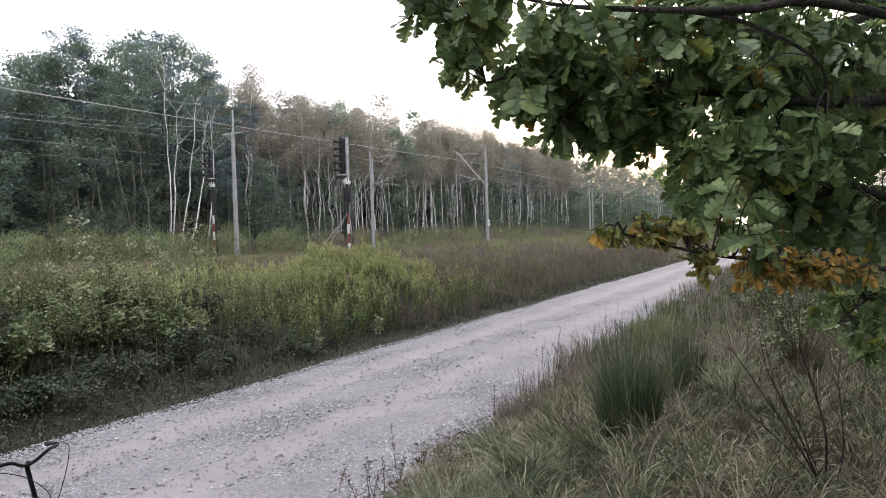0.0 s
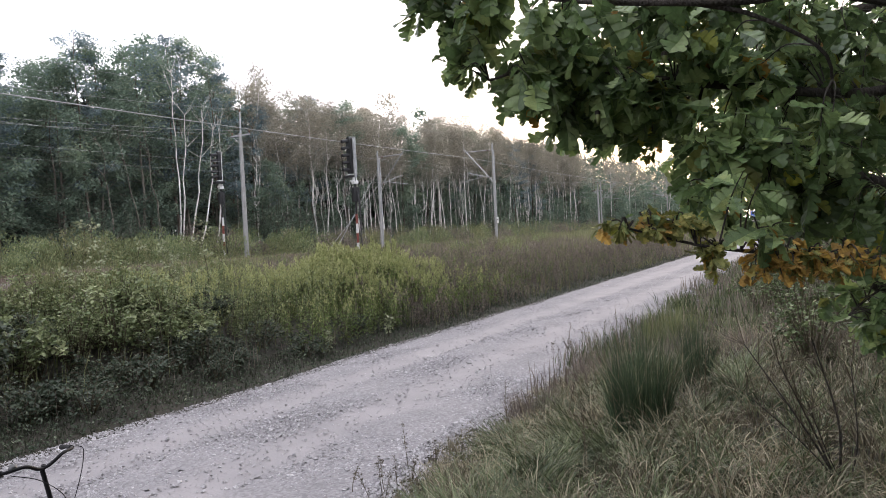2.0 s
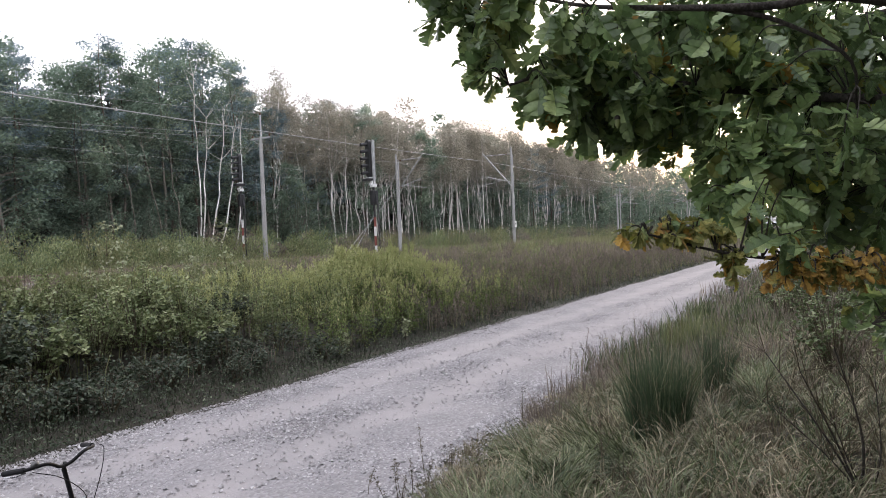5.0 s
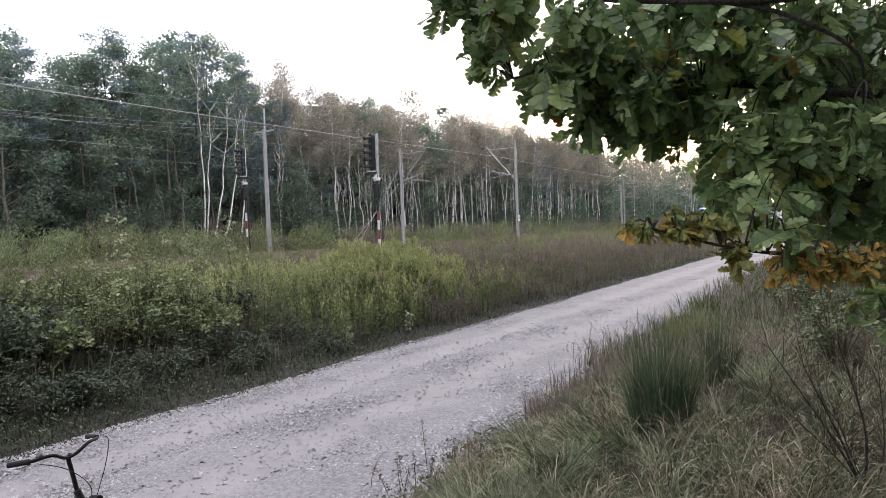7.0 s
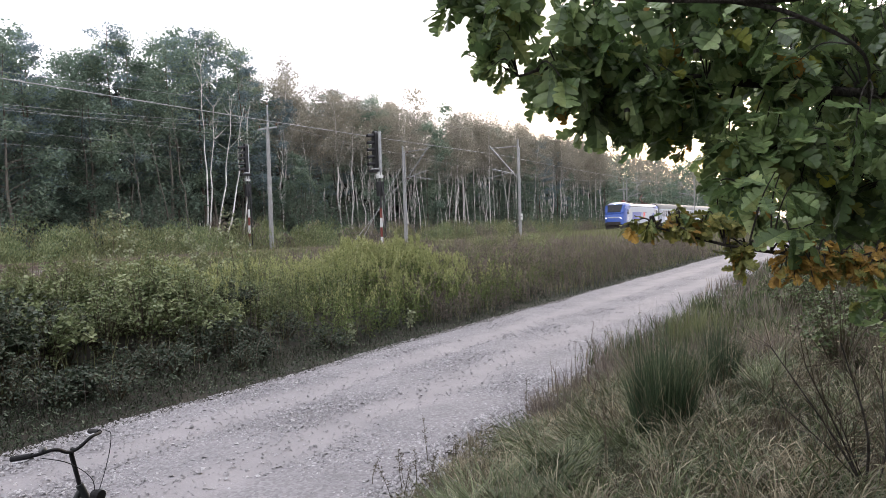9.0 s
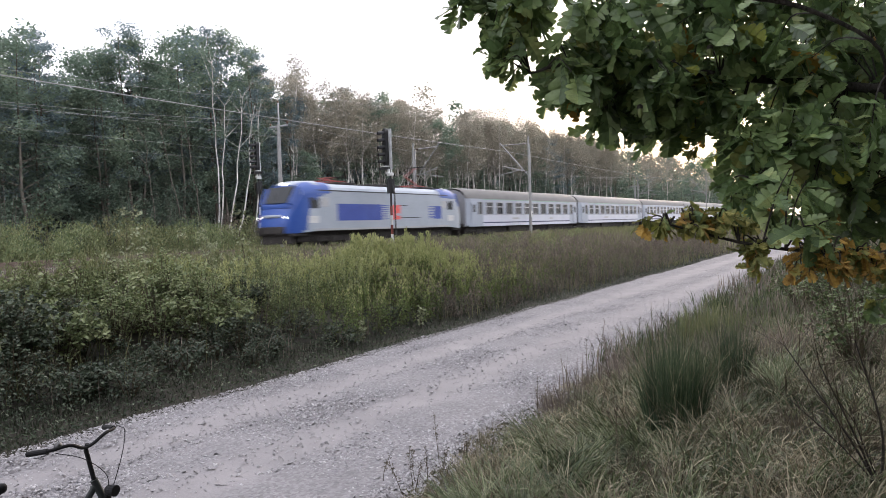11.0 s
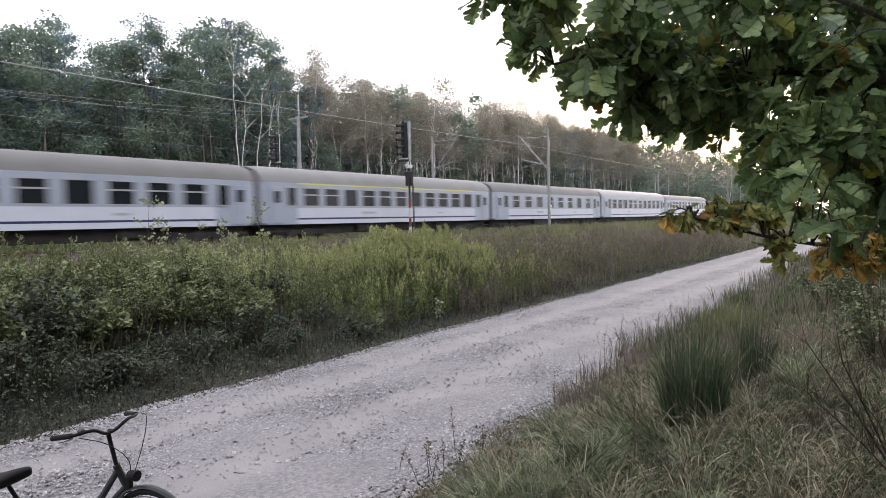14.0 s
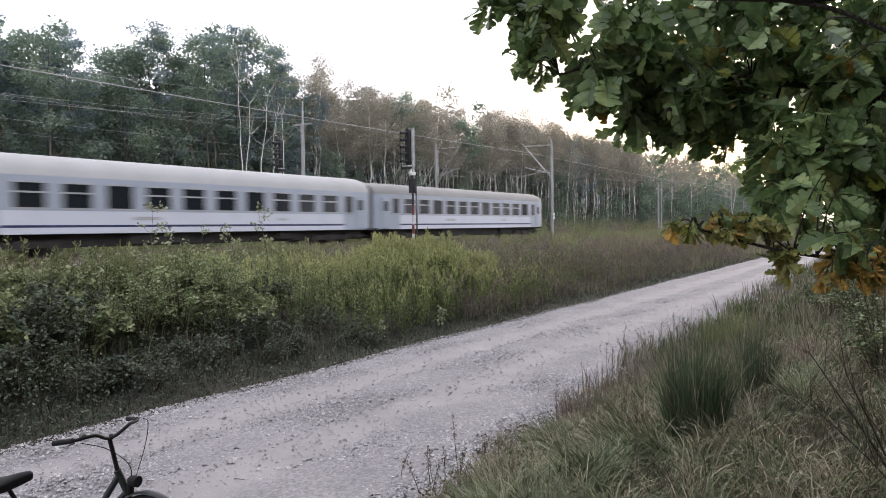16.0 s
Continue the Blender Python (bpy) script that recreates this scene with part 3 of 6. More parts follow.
def utility_pole(x, y, top, label):
    z0 = float(ground_z(x, y)) - 0.1
    h = top - z0
    m = root("utility_pole", label, "pole", pose(x, y, z0), "poles of the power line")
    part("pole", tube([(0, 0, 0), (0, 0, h * 0.5), (0.0, 0, h * 0.86)], [0.19, 0.165, 0.13], 12), M_CONCRETE, m, smooth=True)
    part("top_post", tube([(0.05, 0, h * 0.82), (0.05, 0, h)], 0.06, 8), M_GALV, m, smooth=True)
    part("crossarm", box(0, 0, h * 0.845, 0.10, 2.0, 0.12, 0.015), M_GALV, m)
    part("brace", tube([(0, 0.75, h * 0.84), (0, 0.05, h * 0.79)], 0.02, 6), M_GALV, m)
    for yy, zz in ((-0.9, h * 0.855), (0.9, h * 0.855), (0.0, h)):
        part("insulator", tube([(0.05, yy, zz), (0.05, yy, zz + 0.08), (0.05, yy, zz + 0.2)], [0.04, 0.075, 0.03], 8), M_INSUL, m)
    return m


def signal(x, y, top, lamps, head_h, label, yaw, shift):
    """A colour-light signal: a black plate with hooded lenses hung beside the top of a banded post."""
    z0 = float(ground_z(x, y)) - 0.1
    h = top - z0
    m = root("railway_signal", label, "signal", pose(x, y, z0, 0, 0, yaw), "signals beside the line")
    b = h - head_h
    k, z, band = 0, 0.0, 0.62
    while z < b * 0.52:
        part("post_band", tube([(0, 0, z), (0, 0, z + band)], 0.085, 12, cap=False), (M_RED, M_WHITE)[k % 2], m, smooth=True)
        z += band
        k += 1
    part("post", tube([(0, 0, z), (0, 0, b - 0.2)], 0.07, 10), M_BLACK, m, smooth=True)
    back = -0.02 if shift > 0.2 else -0.30
    part("top_post", box(0.06, back, h - head_h * 0.5 - 0.10, 0.16 if shift > 0.2 else 0.05, 0.17 if shift > 0.2 else 0.05, head_h * 1.08, 0.012), M_GALV if shift > 0.2 else M_WHITE, m, "pale grey post behind the lamp plate")
    part("relay_box", box(0.02, 0.03, b - 1.30, 0.42, 0.36, 0.95, 0.03), M_BLACK, m)
    part("bracket", [box(0.0, 0.0, b - 0.52, 0.34, 0.36, 0.20, 0.02), box(0.0, 0.06, b - 0.30, 0.26, 0.24, 0.22, 0.02), box(-0.16, 0.10, b - 0.42, 0.10, 0.30, 0.12, 0.02)], M_WHITE, m, "white cast bracket")
    part("shelf_edge", box(-0.05, shift, b + 0.02, 0.36, 0.58, 0.06, 0.01), M_WHITE, m)
    part("platform", box(-0.12, shift * 0.8, b - 0.12, 0.70, 0.72, 0.16, 0.02), M_BLACK, m)
    # head: a plate with round ends
    n = 20
    w = head_h * 0.108
    ang = np.linspace(0, np.pi, n // 2)
    ring = np.array([(w * math.cos(a), head_h - w + w * math.sin(a)) for a in ang] + [(-w * math.cos(a), w - w * math.sin(a)) for a in ang])
    v = np.concatenate([np.stack([np.full(len(ring), xx), ring[:, 0] + shift, ring[:, 1] + b + 0.06], -1) for xx in (-0.16, 0.06)])
    c = len(ring)
    j = np.arange(c)
    side_f = np.stack([j, (j + 1) % c, (j + 1) % c + c, j + c], -1)
    cen = np.array([(-0.16, shift, b + head_h / 2), (0.06, shift, b + head_h / 2)])
    capf = [(np.concatenate([v[:c], cen[:1]]), np.stack([(j + 1) % c, j, np.full(c, c)], -1)), (np.concatenate([v[c:], cen[1:]]), np.stack([j, (j + 1) % c, np.full(c, c)], -1))]
    head = part("signal_head", [(v, side_f)] + capf, M_BLACK, m, "tall black lamp plate")
    for q in range(lamps):
        zz = b + 0.06 + head_h * (0.12 + 0.76 * q / (lamps - 1))
        part("lens", tube([(-0.155, shift, zz), (-0.18, shift, zz)], 0.10, 14), M_LENS, head)
        a = np.linspace(-0.15 * np.pi, 1.15 * np.pi, 12)
        arc = np.stack([np.zeros(12), 0.125 * np.cos(a) + shift, zz + 0.125 * np.sin(a)], -1)
        hood = np.concatenate([arc + (-0.16, 0, 0), arc + (-0.62, 0, -0.06), arc + (-0.62, 0, -0.075), arc + (-0.16, 0, -0.015)])
        jj = np.arange(11)
        part("hood", (hood, np.concatenate([np.stack([jj, jj + 1, jj + 13, jj + 12], -1), np.stack([jj + 24, jj + 36, jj + 37, jj + 25], -1), np.stack([jj + 12, jj + 13, jj + 25, jj + 24], -1)])), M_BLACK, head)
    for dy in (-0.24, -0.36):
        part("cable_pipe", tube(smoothpath([(0.10, dy, 0.0), (0.10, dy, b - 2.1), (0.06, dy * 0.75, b - 1.5), (0.04, -0.1, b - 0.9)], 12), 0.024, 6), M_BLACK, m, "black cable pipe")
    return m


def wire(name, y, z, x0, x1, spans, sag, radius, label):
    pts = []
    edges = np.linspace(x0, x1, spans + 1)
    for a, b in zip(edges[:-1], edges[1:]):
        for u in np.linspace(0, 1, 9)[:-1]:
            x = a + (b - a) * u
            pts.append((x, y, z - 4 * sag * u * (1 - u)))
    pts.append((x1, y, z))
    return tagged(part(name, tube(pts, radius, 5, cap=False), M_WIRE, None), label, "wire", "wires over the line")


def build_line():
    masts = [(56.4, 26.95, 10.45, 1), (131.0, 26.95, 10.45, 1), (203.0, 26.95, 10.45, 1), (275.0, 26.95, 10.45, 1), (-14.0, 26.95, 10.45, 1),
             (52.4, 37.0, 10.40, -1), (122.5, 37.0, 10.40, -1), (195.0, 37.0, 10.40, -1), (266.0, 37.0, 10.40, -1), (-18.0, 37.0, 10.40, -1)]
    for k, (x, y, top, s) in enumerate(masts):
        m = mast(x, y, top, s, "grey concrete catenary mast with steel cantilever arms")
        if k == 0:
            number_plate(m, 2.55)
    for x, top in ((36.95, 12.3), (-20.0, 12.3), (126.0, 10.4)):
        utility_pole(x, 38.6, top, "pale concrete utility pole with steel crossarm")
    for a, b in ((52.4, 44.2), (52.4, 43.0)):
        tagged(part("guy_rod", tube([(a - 0.1, 37, 8.6 if b > 44 else 7.2), (b, 36.2, 1.0)], 0.018, 6), M_GALV, None), "slanting steel guy rod anchoring a mast", "rod")
    signal(35.5, 26.95, 8.95, 5, 2.45, "tall black railway signal on red and white post", -24, 0.42)
    signal(36.42, 40.4, 9.40, 5, 2.2, "black railway signal across the tracks on banded post", -24, 0.02)
    wire("catenary_wire", TRACK_1, 9.40, -86.0, 490.0, 8, 0.30, 0.026, "taut steel messenger wire over the near track")
    wire("contact_wire", TRACK_1, 7.05, -86.0, 490.0, 8, 0.03, 0.006, "thin copper contact wire over the near track")
    wire("catenary_wire", TRACK_2, 9.20, -90.0, 486.0, 8, 0.5, 0.008, "taut steel messenger wire over the far track")
    wire("contact_wire", TRACK_2, 7.05, -90.0, 486.0, 8, 0.03, 0.005, "thin copper contact wire over the far track")
    wire("power_wire", 38.6, 12.4, -20.0, 36.5, 1, 1.1, 0.010, "sagging power line wire between poles")
    wire("power_wire", 37.7, 10.7, -20.0, 36.5, 1, 1.3, 0.010, "sagging power line wire between poles")
    wire("power_wire", 39.5, 10.7, -20.0, 36.5, 1, 1.3, 0.010, "sagging power line wire between poles")
    wire("power_wire", 37.7, 10.7, 36.5, 126.0, 1, 1.6, 0.010, "sagging power line wire between poles")
    wire("power_wire", 46.0, 16.2, -60.0, 90.0, 1, 0.8, 0.010, "thin overhead wire in front of the wood")


build_line()


# ---- the train ----
BODY = [(-1.36, 0.98), (-1.41, 1.15), (-1.41, 2.0), (-1.41, 3.08), (-1.37, 3.30)]
ROOF = [(-1.37, 3.30), (-1.28, 3.52), (-1.08, 3.74), (-0.78, 3.90), (-0.40, 4.01), (0, 4.05)]


def loft(sections):
    """A skin over cross-sections of equal count, each an array of points."""
    s = [np.asarray(q, float) for q in sections]
    n = len(s[0])
    v = np.concatenate(s)
    k = (np.arange(len(s) - 1)[:, None] * n + np.arange(n - 1)).ravel()
    return v, np.stack([k, k + 1, k + n + 1, k + n], -1)


def mirror(p):
    return p + [(-a, b) for a, b in reversed(p[:-1] if p[-1][0] == 0 else p)]


WINDOW = data_mesh("window", [box(0, 0, 0, 1.20, 0.03, 0.98, 0.012)], M_GLASS)
WINDOW_SMALL = data_mesh("window", [box(0, 0, 0, 0.62, 0.03, 0.98, 0.012)], M_GLASS)
WFRAME = data_mesh("window_frame", [box(0, 0, 0.52, 1.30, 0.05, 0.06), box(0, 0, -0.52, 1.30, 0.05, 0.06), box(-0.62, 0, 0, 0.06, 0.05, 0.98), box(0.62, 0, 0, 0.06, 0.05, 0.98)], M_FRAME)
WBAR = data_mesh("bar", [box(0, 0, 0.12, 1.18, 0.045, 0.07)], M_FRAME)
WFRAME_S = data_mesh("window_frame", [box(0, 0, 0.52, 0.72, 0.05, 0.06), box(0, 0, -0.52, 0.72, 0.05, 0.06), box(-0.33, 0, 0, 0.06, 0.05, 0.98), box(0.33, 0, 0, 0.06, 0.05, 0.98)], M_FRAME)
WHEEL = data_mesh("wheel", [disc((0, 0, 0), (0, 1, 0), 0.02, 0.46, 0.065, 24)], M_UNDER)
AXLE = data_mesh("axle", tube([(0, -0.8, 0), (0, 0.8, 0)], 0.08, 8), M_UNDER)
BOGIE = data_mesh("bogie_frame", [box(0, -1.0, 0.02, 3.3, 0.14, 0.28, 0.03), box(0, 1.0, 0.02, 3.3, 0.14, 0.28, 0.03), box(0, 0, 0.05, 0.6, 2.0, 0.25, 0.03),
                                  box(-1.28, -1.05, 0, 0.34, 0.2, 0.42, 0.03), box(1.28, -1.05, 0, 0.34, 0.2, 0.42, 0.03), box(0, -1.06, 0, 0.5, 0.2, 0.45, 0.03)], M_UNDER)


def bogie(parent, x):
    b = put("bogie", BOGIE, parent, m=pose(x, 0, 0.52))
    for dx in (-1.25, 1.25):
        put("axle", AXLE, b, m=pose(dx, 0, -0.06))
        for y in (-0.75, 0.75):
            put("wheel", WHEEL, b, m=pose(dx, y, -0.06))


def coach(roof_mat, line_mat, label, windows, rise):
    """A passenger coach on its rails, middle at the origin, rails at z = 0."""
    c = root("railway_coach", label, "coach", group="coaches of the train")
    half = 12.05
    # side skins in bands: skirt, stripe, waist, window band posts, cornice
    ends = 2.55
    def band(name, z0, z1, mat, x0, x1, proud=0.0, lab=""):
        ch = []
        for s in (-1, 1):
            y = s * (1.41 + proud)
            ch.append(box((x0 + x1) / 2, y - s * 0.03, (z0 + z1) / 2, x1 - x0, 0.06, z1 - z0))
        return part(name, ch, mat, c, lab)
    band("side_skirt", 0.98, 1.24, M_COACHLOW, -half + ends, half - ends)
    band("navy_stripe", 1.24, 1.34, M_NAVY, -half + ends, half - ends, 0.0, "dark navy stripe")
    band("lower_side", 1.34, 1.92, M_COACHLOW, -half + ends, half - ends)
    band("cornice", 3.05, 3.24, M_COACH, -half + ends, half - ends)
    band("top_line", 3.24, 3.31, line_mat, -half + ends, half - ends)
    for s in (-1, 1):
        xs = np.linspace(-half + ends + 0.25, half - ends - 0.25, windows + 1)
        cen = (xs[:-1] + xs[1:]) / 2
        ow = 1.24
        edges = [-half + ends] + [q for x in cen for q in (x - ow / 2, x + ow / 2)] + [half - ends]
        # one pressed sheet with the window openings left out, folded in at their sides
        v, f, n = [], [], len(edges)
        for depth in (1.41, 1.35):
            for z in (1.92, 2.02, 3.05):
                v += [(x, s * depth, z) for x in edges]
        for q in range(n - 1):
            for o in (0, 3 * n):
                f.append((q + o, q + 1 + o, q + 1 + n + o, q + n + o))
                if q % 2 == 0:
                    f.append((q + n + o, q + 1 + n + o, q + 1 + 2 * n + o, q + 2 * n + o))
            if q % 2:
                f.append((q + n, q + 1 + n, q + 1 + 4 * n, q + 4 * n))
        for q in range(1, n - 1):
            f.append((q + n, q + 2 * n, q + 5 * n, q + 4 * n))
        part("window_band", (np.array(v), np.array(f)), M_COACH, c)
        for k, x in enumerate(cen):
            p = put("window", WINDOW, c, m=pose(x, s * 1.365, 2.53))
            f = put("window_frame", WFRAME, p, m=pose(0, s * 0.035, 0))
            if k % 4 != 2:
                put("bar", WBAR, p, m=pose(0, s * 0.035, 0))
    # ends with inset doors
    for e in (-1, 1):
        xa, xb = e * (half - ends), e * half
        for s in (-1, 1):
            sec = [[(xa, s * 1.41, z) for z in (0.98, 2.0, 3.31)], [(e * (half - 0.6), s * 1.36, z) for z in (0.98, 2.0, 3.31)], [(xb, s * 1.22, z) for z in (0.98, 2.0, 3.31)]]
            skin = loft(sec)
            sec2 = [[(x, y - s * 0.05, z) for x, y, z in q] for q in sec]
            part("vestibule_side", [skin, loft(sec2)], M_COACH, c)
            d = part("door", [box(e * (half - 1.05), s * 1.40, 2.05, 0.86, 0.05, 2.0, 0.015)], M_COACH, c)
            part("door_window", [box(0, s * 0.03, 0, 0.44, 0.02, 0.62, 0.008)], M_GLASS, d, m=pose(e * (half - 1.05), s * 1.40, 2.5))
            part("step", box(e * (half - 1.05), s * 1.25, 0.62, 0.8, 0.35, 0.06), M_UNDER, c)
            v = put("narrow_window", WINDOW_SMALL, c, m=pose(e * (half - 2.1), s * 1.405, 2.53))
            put("window_frame", WFRAME_S, v, m=pose(0, s * 0.02, 0))
        prof = [(-1.22, 0.98), (-1.22, 3.31), (-1.05, 3.6), (-0.7, 3.80 + 0.4 * (rise - 1)), (0, 3.92 + 0.6 * (rise - 1)), (0.7, 3.80 + 0.4 * (rise - 1)), (1.05, 3.6), (1.22, 3.31), (1.22, 0.98)]
        ew = np.array([(xb, a, b) for a, b in prof] + [(xb, 0, 2.0)])
        j = np.arange(len(prof))
        # end wall shares the gangway's darker grey to hold the shade between coaches
        part("end_wall", (ew, np.stack([j, (j + 1) % len(prof), np.full(len(prof), len(prof))], -1)), M_RUBBER_SHADE, c, "end wall coloured darker for the shade between coaches")
        part("gangway", [box(e * (half + 0.09), -0.62, 2.1, 0.20, 0.14, 2.1, 0.03), box(e * (half + 0.09), 0.62, 2.1, 0.20, 0.14, 2.1, 0.03), box(e * (half + 0.09), 0, 3.1, 0.20, 1.3, 0.14, 0.03)], M_RUBBER_SHADE, c)
        for s in (-1, 1):
            part("buffer", tube([(xb, s * 0.88, 1.06), (e * (half + 0.14), s * 0.88, 1.06), (e * (half + 0.145), s * 0.88, 1.06), (e * (half + 0.18), s * 0.88, 1.06)], [0.08, 0.08, 0.22, 0.22], 12), M_UNDER, c)
    # roof
    full = mirror(ROOF)
    secs = []
    for x, k, dz in ((-half, 0.93, -0.12), (-half + 0.25, 0.97, -0.04), (-half + 0.9, 1.0, 0), (half - 0.9, 1.0, 0), (half - 0.25, 0.97, -0.04), (half, 0.93, -0.12)):
        secs.append([(x, a * k, 3.30 + (b - 3.30) * (rise + dz)) for a, b in full])
    part("roof", loft(secs), roof_mat, c, smooth=True)
    part("floor_pan", box(0, 0, 1.02, 2 * half - 0.1, 2.6, 0.12), M_UNDER, c)
    part("underframe", [box(-2.6, -0.55, 0.72, 3.2, 1.2, 0.5, 0.04), box(2.2, 0.3, 0.70, 2.4, 1.5, 0.55, 0.04), box(0, 0, 0.9, 2 * half - 1, 1.1, 0.14), box(5.2, -0.7, 0.74, 1.4, 0.8, 0.45, 0.04)], M_UNDER, c)
    # added dark block filling the underside from end to end
    part("under_equipment", box(0, 0, 0.68, 23.4, 1.8, 0.56, 0.05), M_UNDER, c)
    # dark sheet down the middle standing in for the dim interior
    part("inner_lining", [box(0, 0, 2.3, 2 * half - 0.4, 0.06, 2.1)], M_UNDER, c)
    part("small_lettering", box(-3.4, -1.414, 1.62, 1.3, 0.006, 0.16), M_FRAME, c)
    part("small_lettering", box(4.6, -1.414, 1.60, 0.7, 0.006, 0.12), M_FRAME, c)
    for x in (-8.6, 8.6):
        bogie(c, x)
    return c


def locomotive():
    """A four-axle electric locomotive; its front looks to -x, middle at the origin."""
    c = root("electric_locomotive", "silver and blue electric locomotive with lit headlamps", "locomotive")
    prof = lambda w, zb, zs, zr: [(-w, zb), (-w, zs), (-w * 0.93, zs + (zr - zs) * 0.45), (-w * 0.72, zr - 0.05), (0, zr), (w * 0.72, zr - 0.05), (w * 0.93, zs + (zr - zs) * 0.45), (w, zs), (w, zb)]
    def sec(x, w, zb, zs, zr):
        return [(x, a, b) for a, b in prof(w, zb, zs, zr)]
    part("body", loft([sec(-7.2, 1.48, 1.05, 3.45, 3.95), sec(7.2, 1.48, 1.05, 3.45, 3.95)]), M_LOCO, c, "silver grey body side")
    for e in (-1, 1):
        part("cab", loft([sec(e * 7.2, 1.482, 1.05, 3.40, 4.0), sec(e * 7.9, 1.48, 1.0, 3.32, 3.98), sec(e * 8.5, 1.44, 0.95, 3.15, 3.80)]), M_LOCO, c, "silver cab side", smooth=True)
        part("nose", loft([sec(e * 8.5, 1.44, 0.95, 3.15, 3.80), sec(e * 9.05, 1.34, 0.92, 2.5, 3.0),
                          sec(e * 9.45, 1.20, 0.92, 1.9, 2.2), sec(e * 9.6, 1.05, 0.95, 1.5, 1.7), sec(e * 9.61, 0.2, 1.0, 1.2, 1.3)]), M_CABBLUE if e < 0 else M_LOCO, c, "blue sloping nose" if e < 0 else "silver sloping nose", smooth=True)
        part("cab_roof", loft([sec(e * 6.1, 1.487, 3.30, 3.46, 4.03), sec(e * 7.9, 1.487, 3.20, 3.38, 4.01), sec(e * 8.48, 1.455, 3.05, 3.24, 3.84)]), M_CABBLUE, c, "bright blue cab roof", smooth=True)
        for s in (-1, 1):
            wd = lambda q: float(np.interp(q, (7.2, 7.9, 8.5, 9.05, 9.45, 9.6), (1.482, 1.48, 1.44, 1.34, 1.20, 1.05))) + 0.014
            rows = ((3.22, 8.46, 6.6), (3.05, 8.55, 7.2), (2.7, 8.80, 7.75), (2.3, 9.05, 7.95), (1.9, 9.36, 8.05), (1.5, 9.50, 8.15), (1.08, 9.52, 8.2))
            part("cab_band", loft([[(e * (a + (b - a) * k / 6), s * wd(a + (b - a) * k / 6), z) for k in range(7)] for z, a, b in rows]), M_CABBLUE if e < 0 else M_LOCO, c, "blue band sweeping down the cab" if e < 0 else "silver cab corner")
            part("side_quarter_window", box(e * 6.65, s * 1.478, 2.76, 0.70, 0.05, 0.56, 0.02), M_FRAME, c)
        for s in (-1, 1):
            part("windscreen_pillar", tube([(e * 8.58, s * 1.30, 3.60), (e * 9.20, s * 1.18, 2.62)], 0.12, 6), M_CABBLUE, c)
        part("windscreen_surround", box(e * 9.26, 0, 2.50, 0.22, 2.3, 0.26, 0.06), M_CABBLUE, c)
        part("front_apron", box(e * 9.60, 0, 1.12, 0.10, 2.1, 0.42, 0.04), M_UNDER, c, "black front apron")
        q = np.array([(8.60, -1.02, 3.655), (8.60, 1.02, 3.655), (9.22, 0.94, 2.68), (9.22, -0.94, 2.68)]) * (e, 1, 1)
        dirn = np.array([0.84 * e, 0, 0.54])
        wv = np.concatenate([q + dirn * 0.07, q + dirn * 0.0])
        w = part("windscreen", (wv, np.array([(0, 1, 2, 3), (4, 7, 6, 5), (0, 4, 5, 1), (1, 5, 6, 2), (2, 6, 7, 3), (3, 7, 4, 0)])), M_GLASS, c, "dark sloping windscreen")
        part("wiper", tube([(e * 9.25, 0.3, 2.78), (e * 8.95, 0.12, 3.30)], 0.015, 5), M_BLACK, w)
        part("nose_panel", box(e * 9.46, 0, 1.94, 0.36, 1.5, 0.16, 0.06), M_LOCO, c, "silver nose strip")
        part("roof_fairing", loft([sec(e * 7.0, 1.30, 3.7, 3.80, 4.12), sec(e * 8.0, 1.15, 3.7, 3.78, 4.06), sec(e * 8.55, 0.9, 3.6, 3.65, 3.85)]), M_LOCO, c)
        for s in (-1, 1):
            part("headlamp", tube([(e * 9.30, s * 0.98, 1.78), (e * 9.52, s * 0.98, 1.78)], 0.14, 14), M_LAMPGLOW if e < 0 else M_LENS, c, "round headlamp")
            part("side_window", box(e * 7.55, s * 1.47, 2.70, 0.80, 0.05, 0.66, 0.02), M_GLASS, c)
            part("number_panel", box(e * 7.62, s * 1.484, 1.72, 0.85, 0.012, 0.42), M_WHITE, c, "plain white panel")
            part("cab_door", box(e * 6.6, s * 1.475, 2.2, 0.62, 0.04, 2.1, 0.015), M_LOCO, c)
            part("buffer", tube([(e * 9.4, s * 0.88, 1.06), (e * 9.78, s * 0.88, 1.06), (e * 9.785, s * 0.88, 1.06), (e * 9.82, s * 0.88, 1.06)], [0.09, 0.09, 0.23, 0.23], 12), M_UNDER, c)
        part("top_lamp", box(e * 8.50, 0, 3.86, 0.22, 0.42, 0.14, 0.04), M_LAMPGLOW if e < 0 else M_LENS, c, "roof headlamp")
        part("plough", box(e * 9.2, 0, 0.55, 0.16, 2.5, 0.5, 0.05), M_UNDER, c)
        part("cab_skirt", box(e * 8.7, 0, 0.86, 1.3, 2.6, 0.20, 0.05), M_UNDER, c)
    for s in (-1, 1):
        part("blue_panel", box(-3.3, s * 1.482, 2.15, 4.4, 0.012, 1.05), M_BLUE, c, "long blue side panel")
        part("blue_panel", box(6.1, s * 1.482, 2.15, 1.5, 0.012, 0.95), M_BLUE, c)
        for k in range(8):
            part("fade_bar", box(4.95, s * 1.482, 1.74 + k * 0.12, 0.75, 0.012, 0.05), M_BLUE, c)
            part("fade_bar", box(-0.75, s * 1.482, 1.70 + k * 0.13, 0.75, 0.012, 0.05), M_BLUE, c)
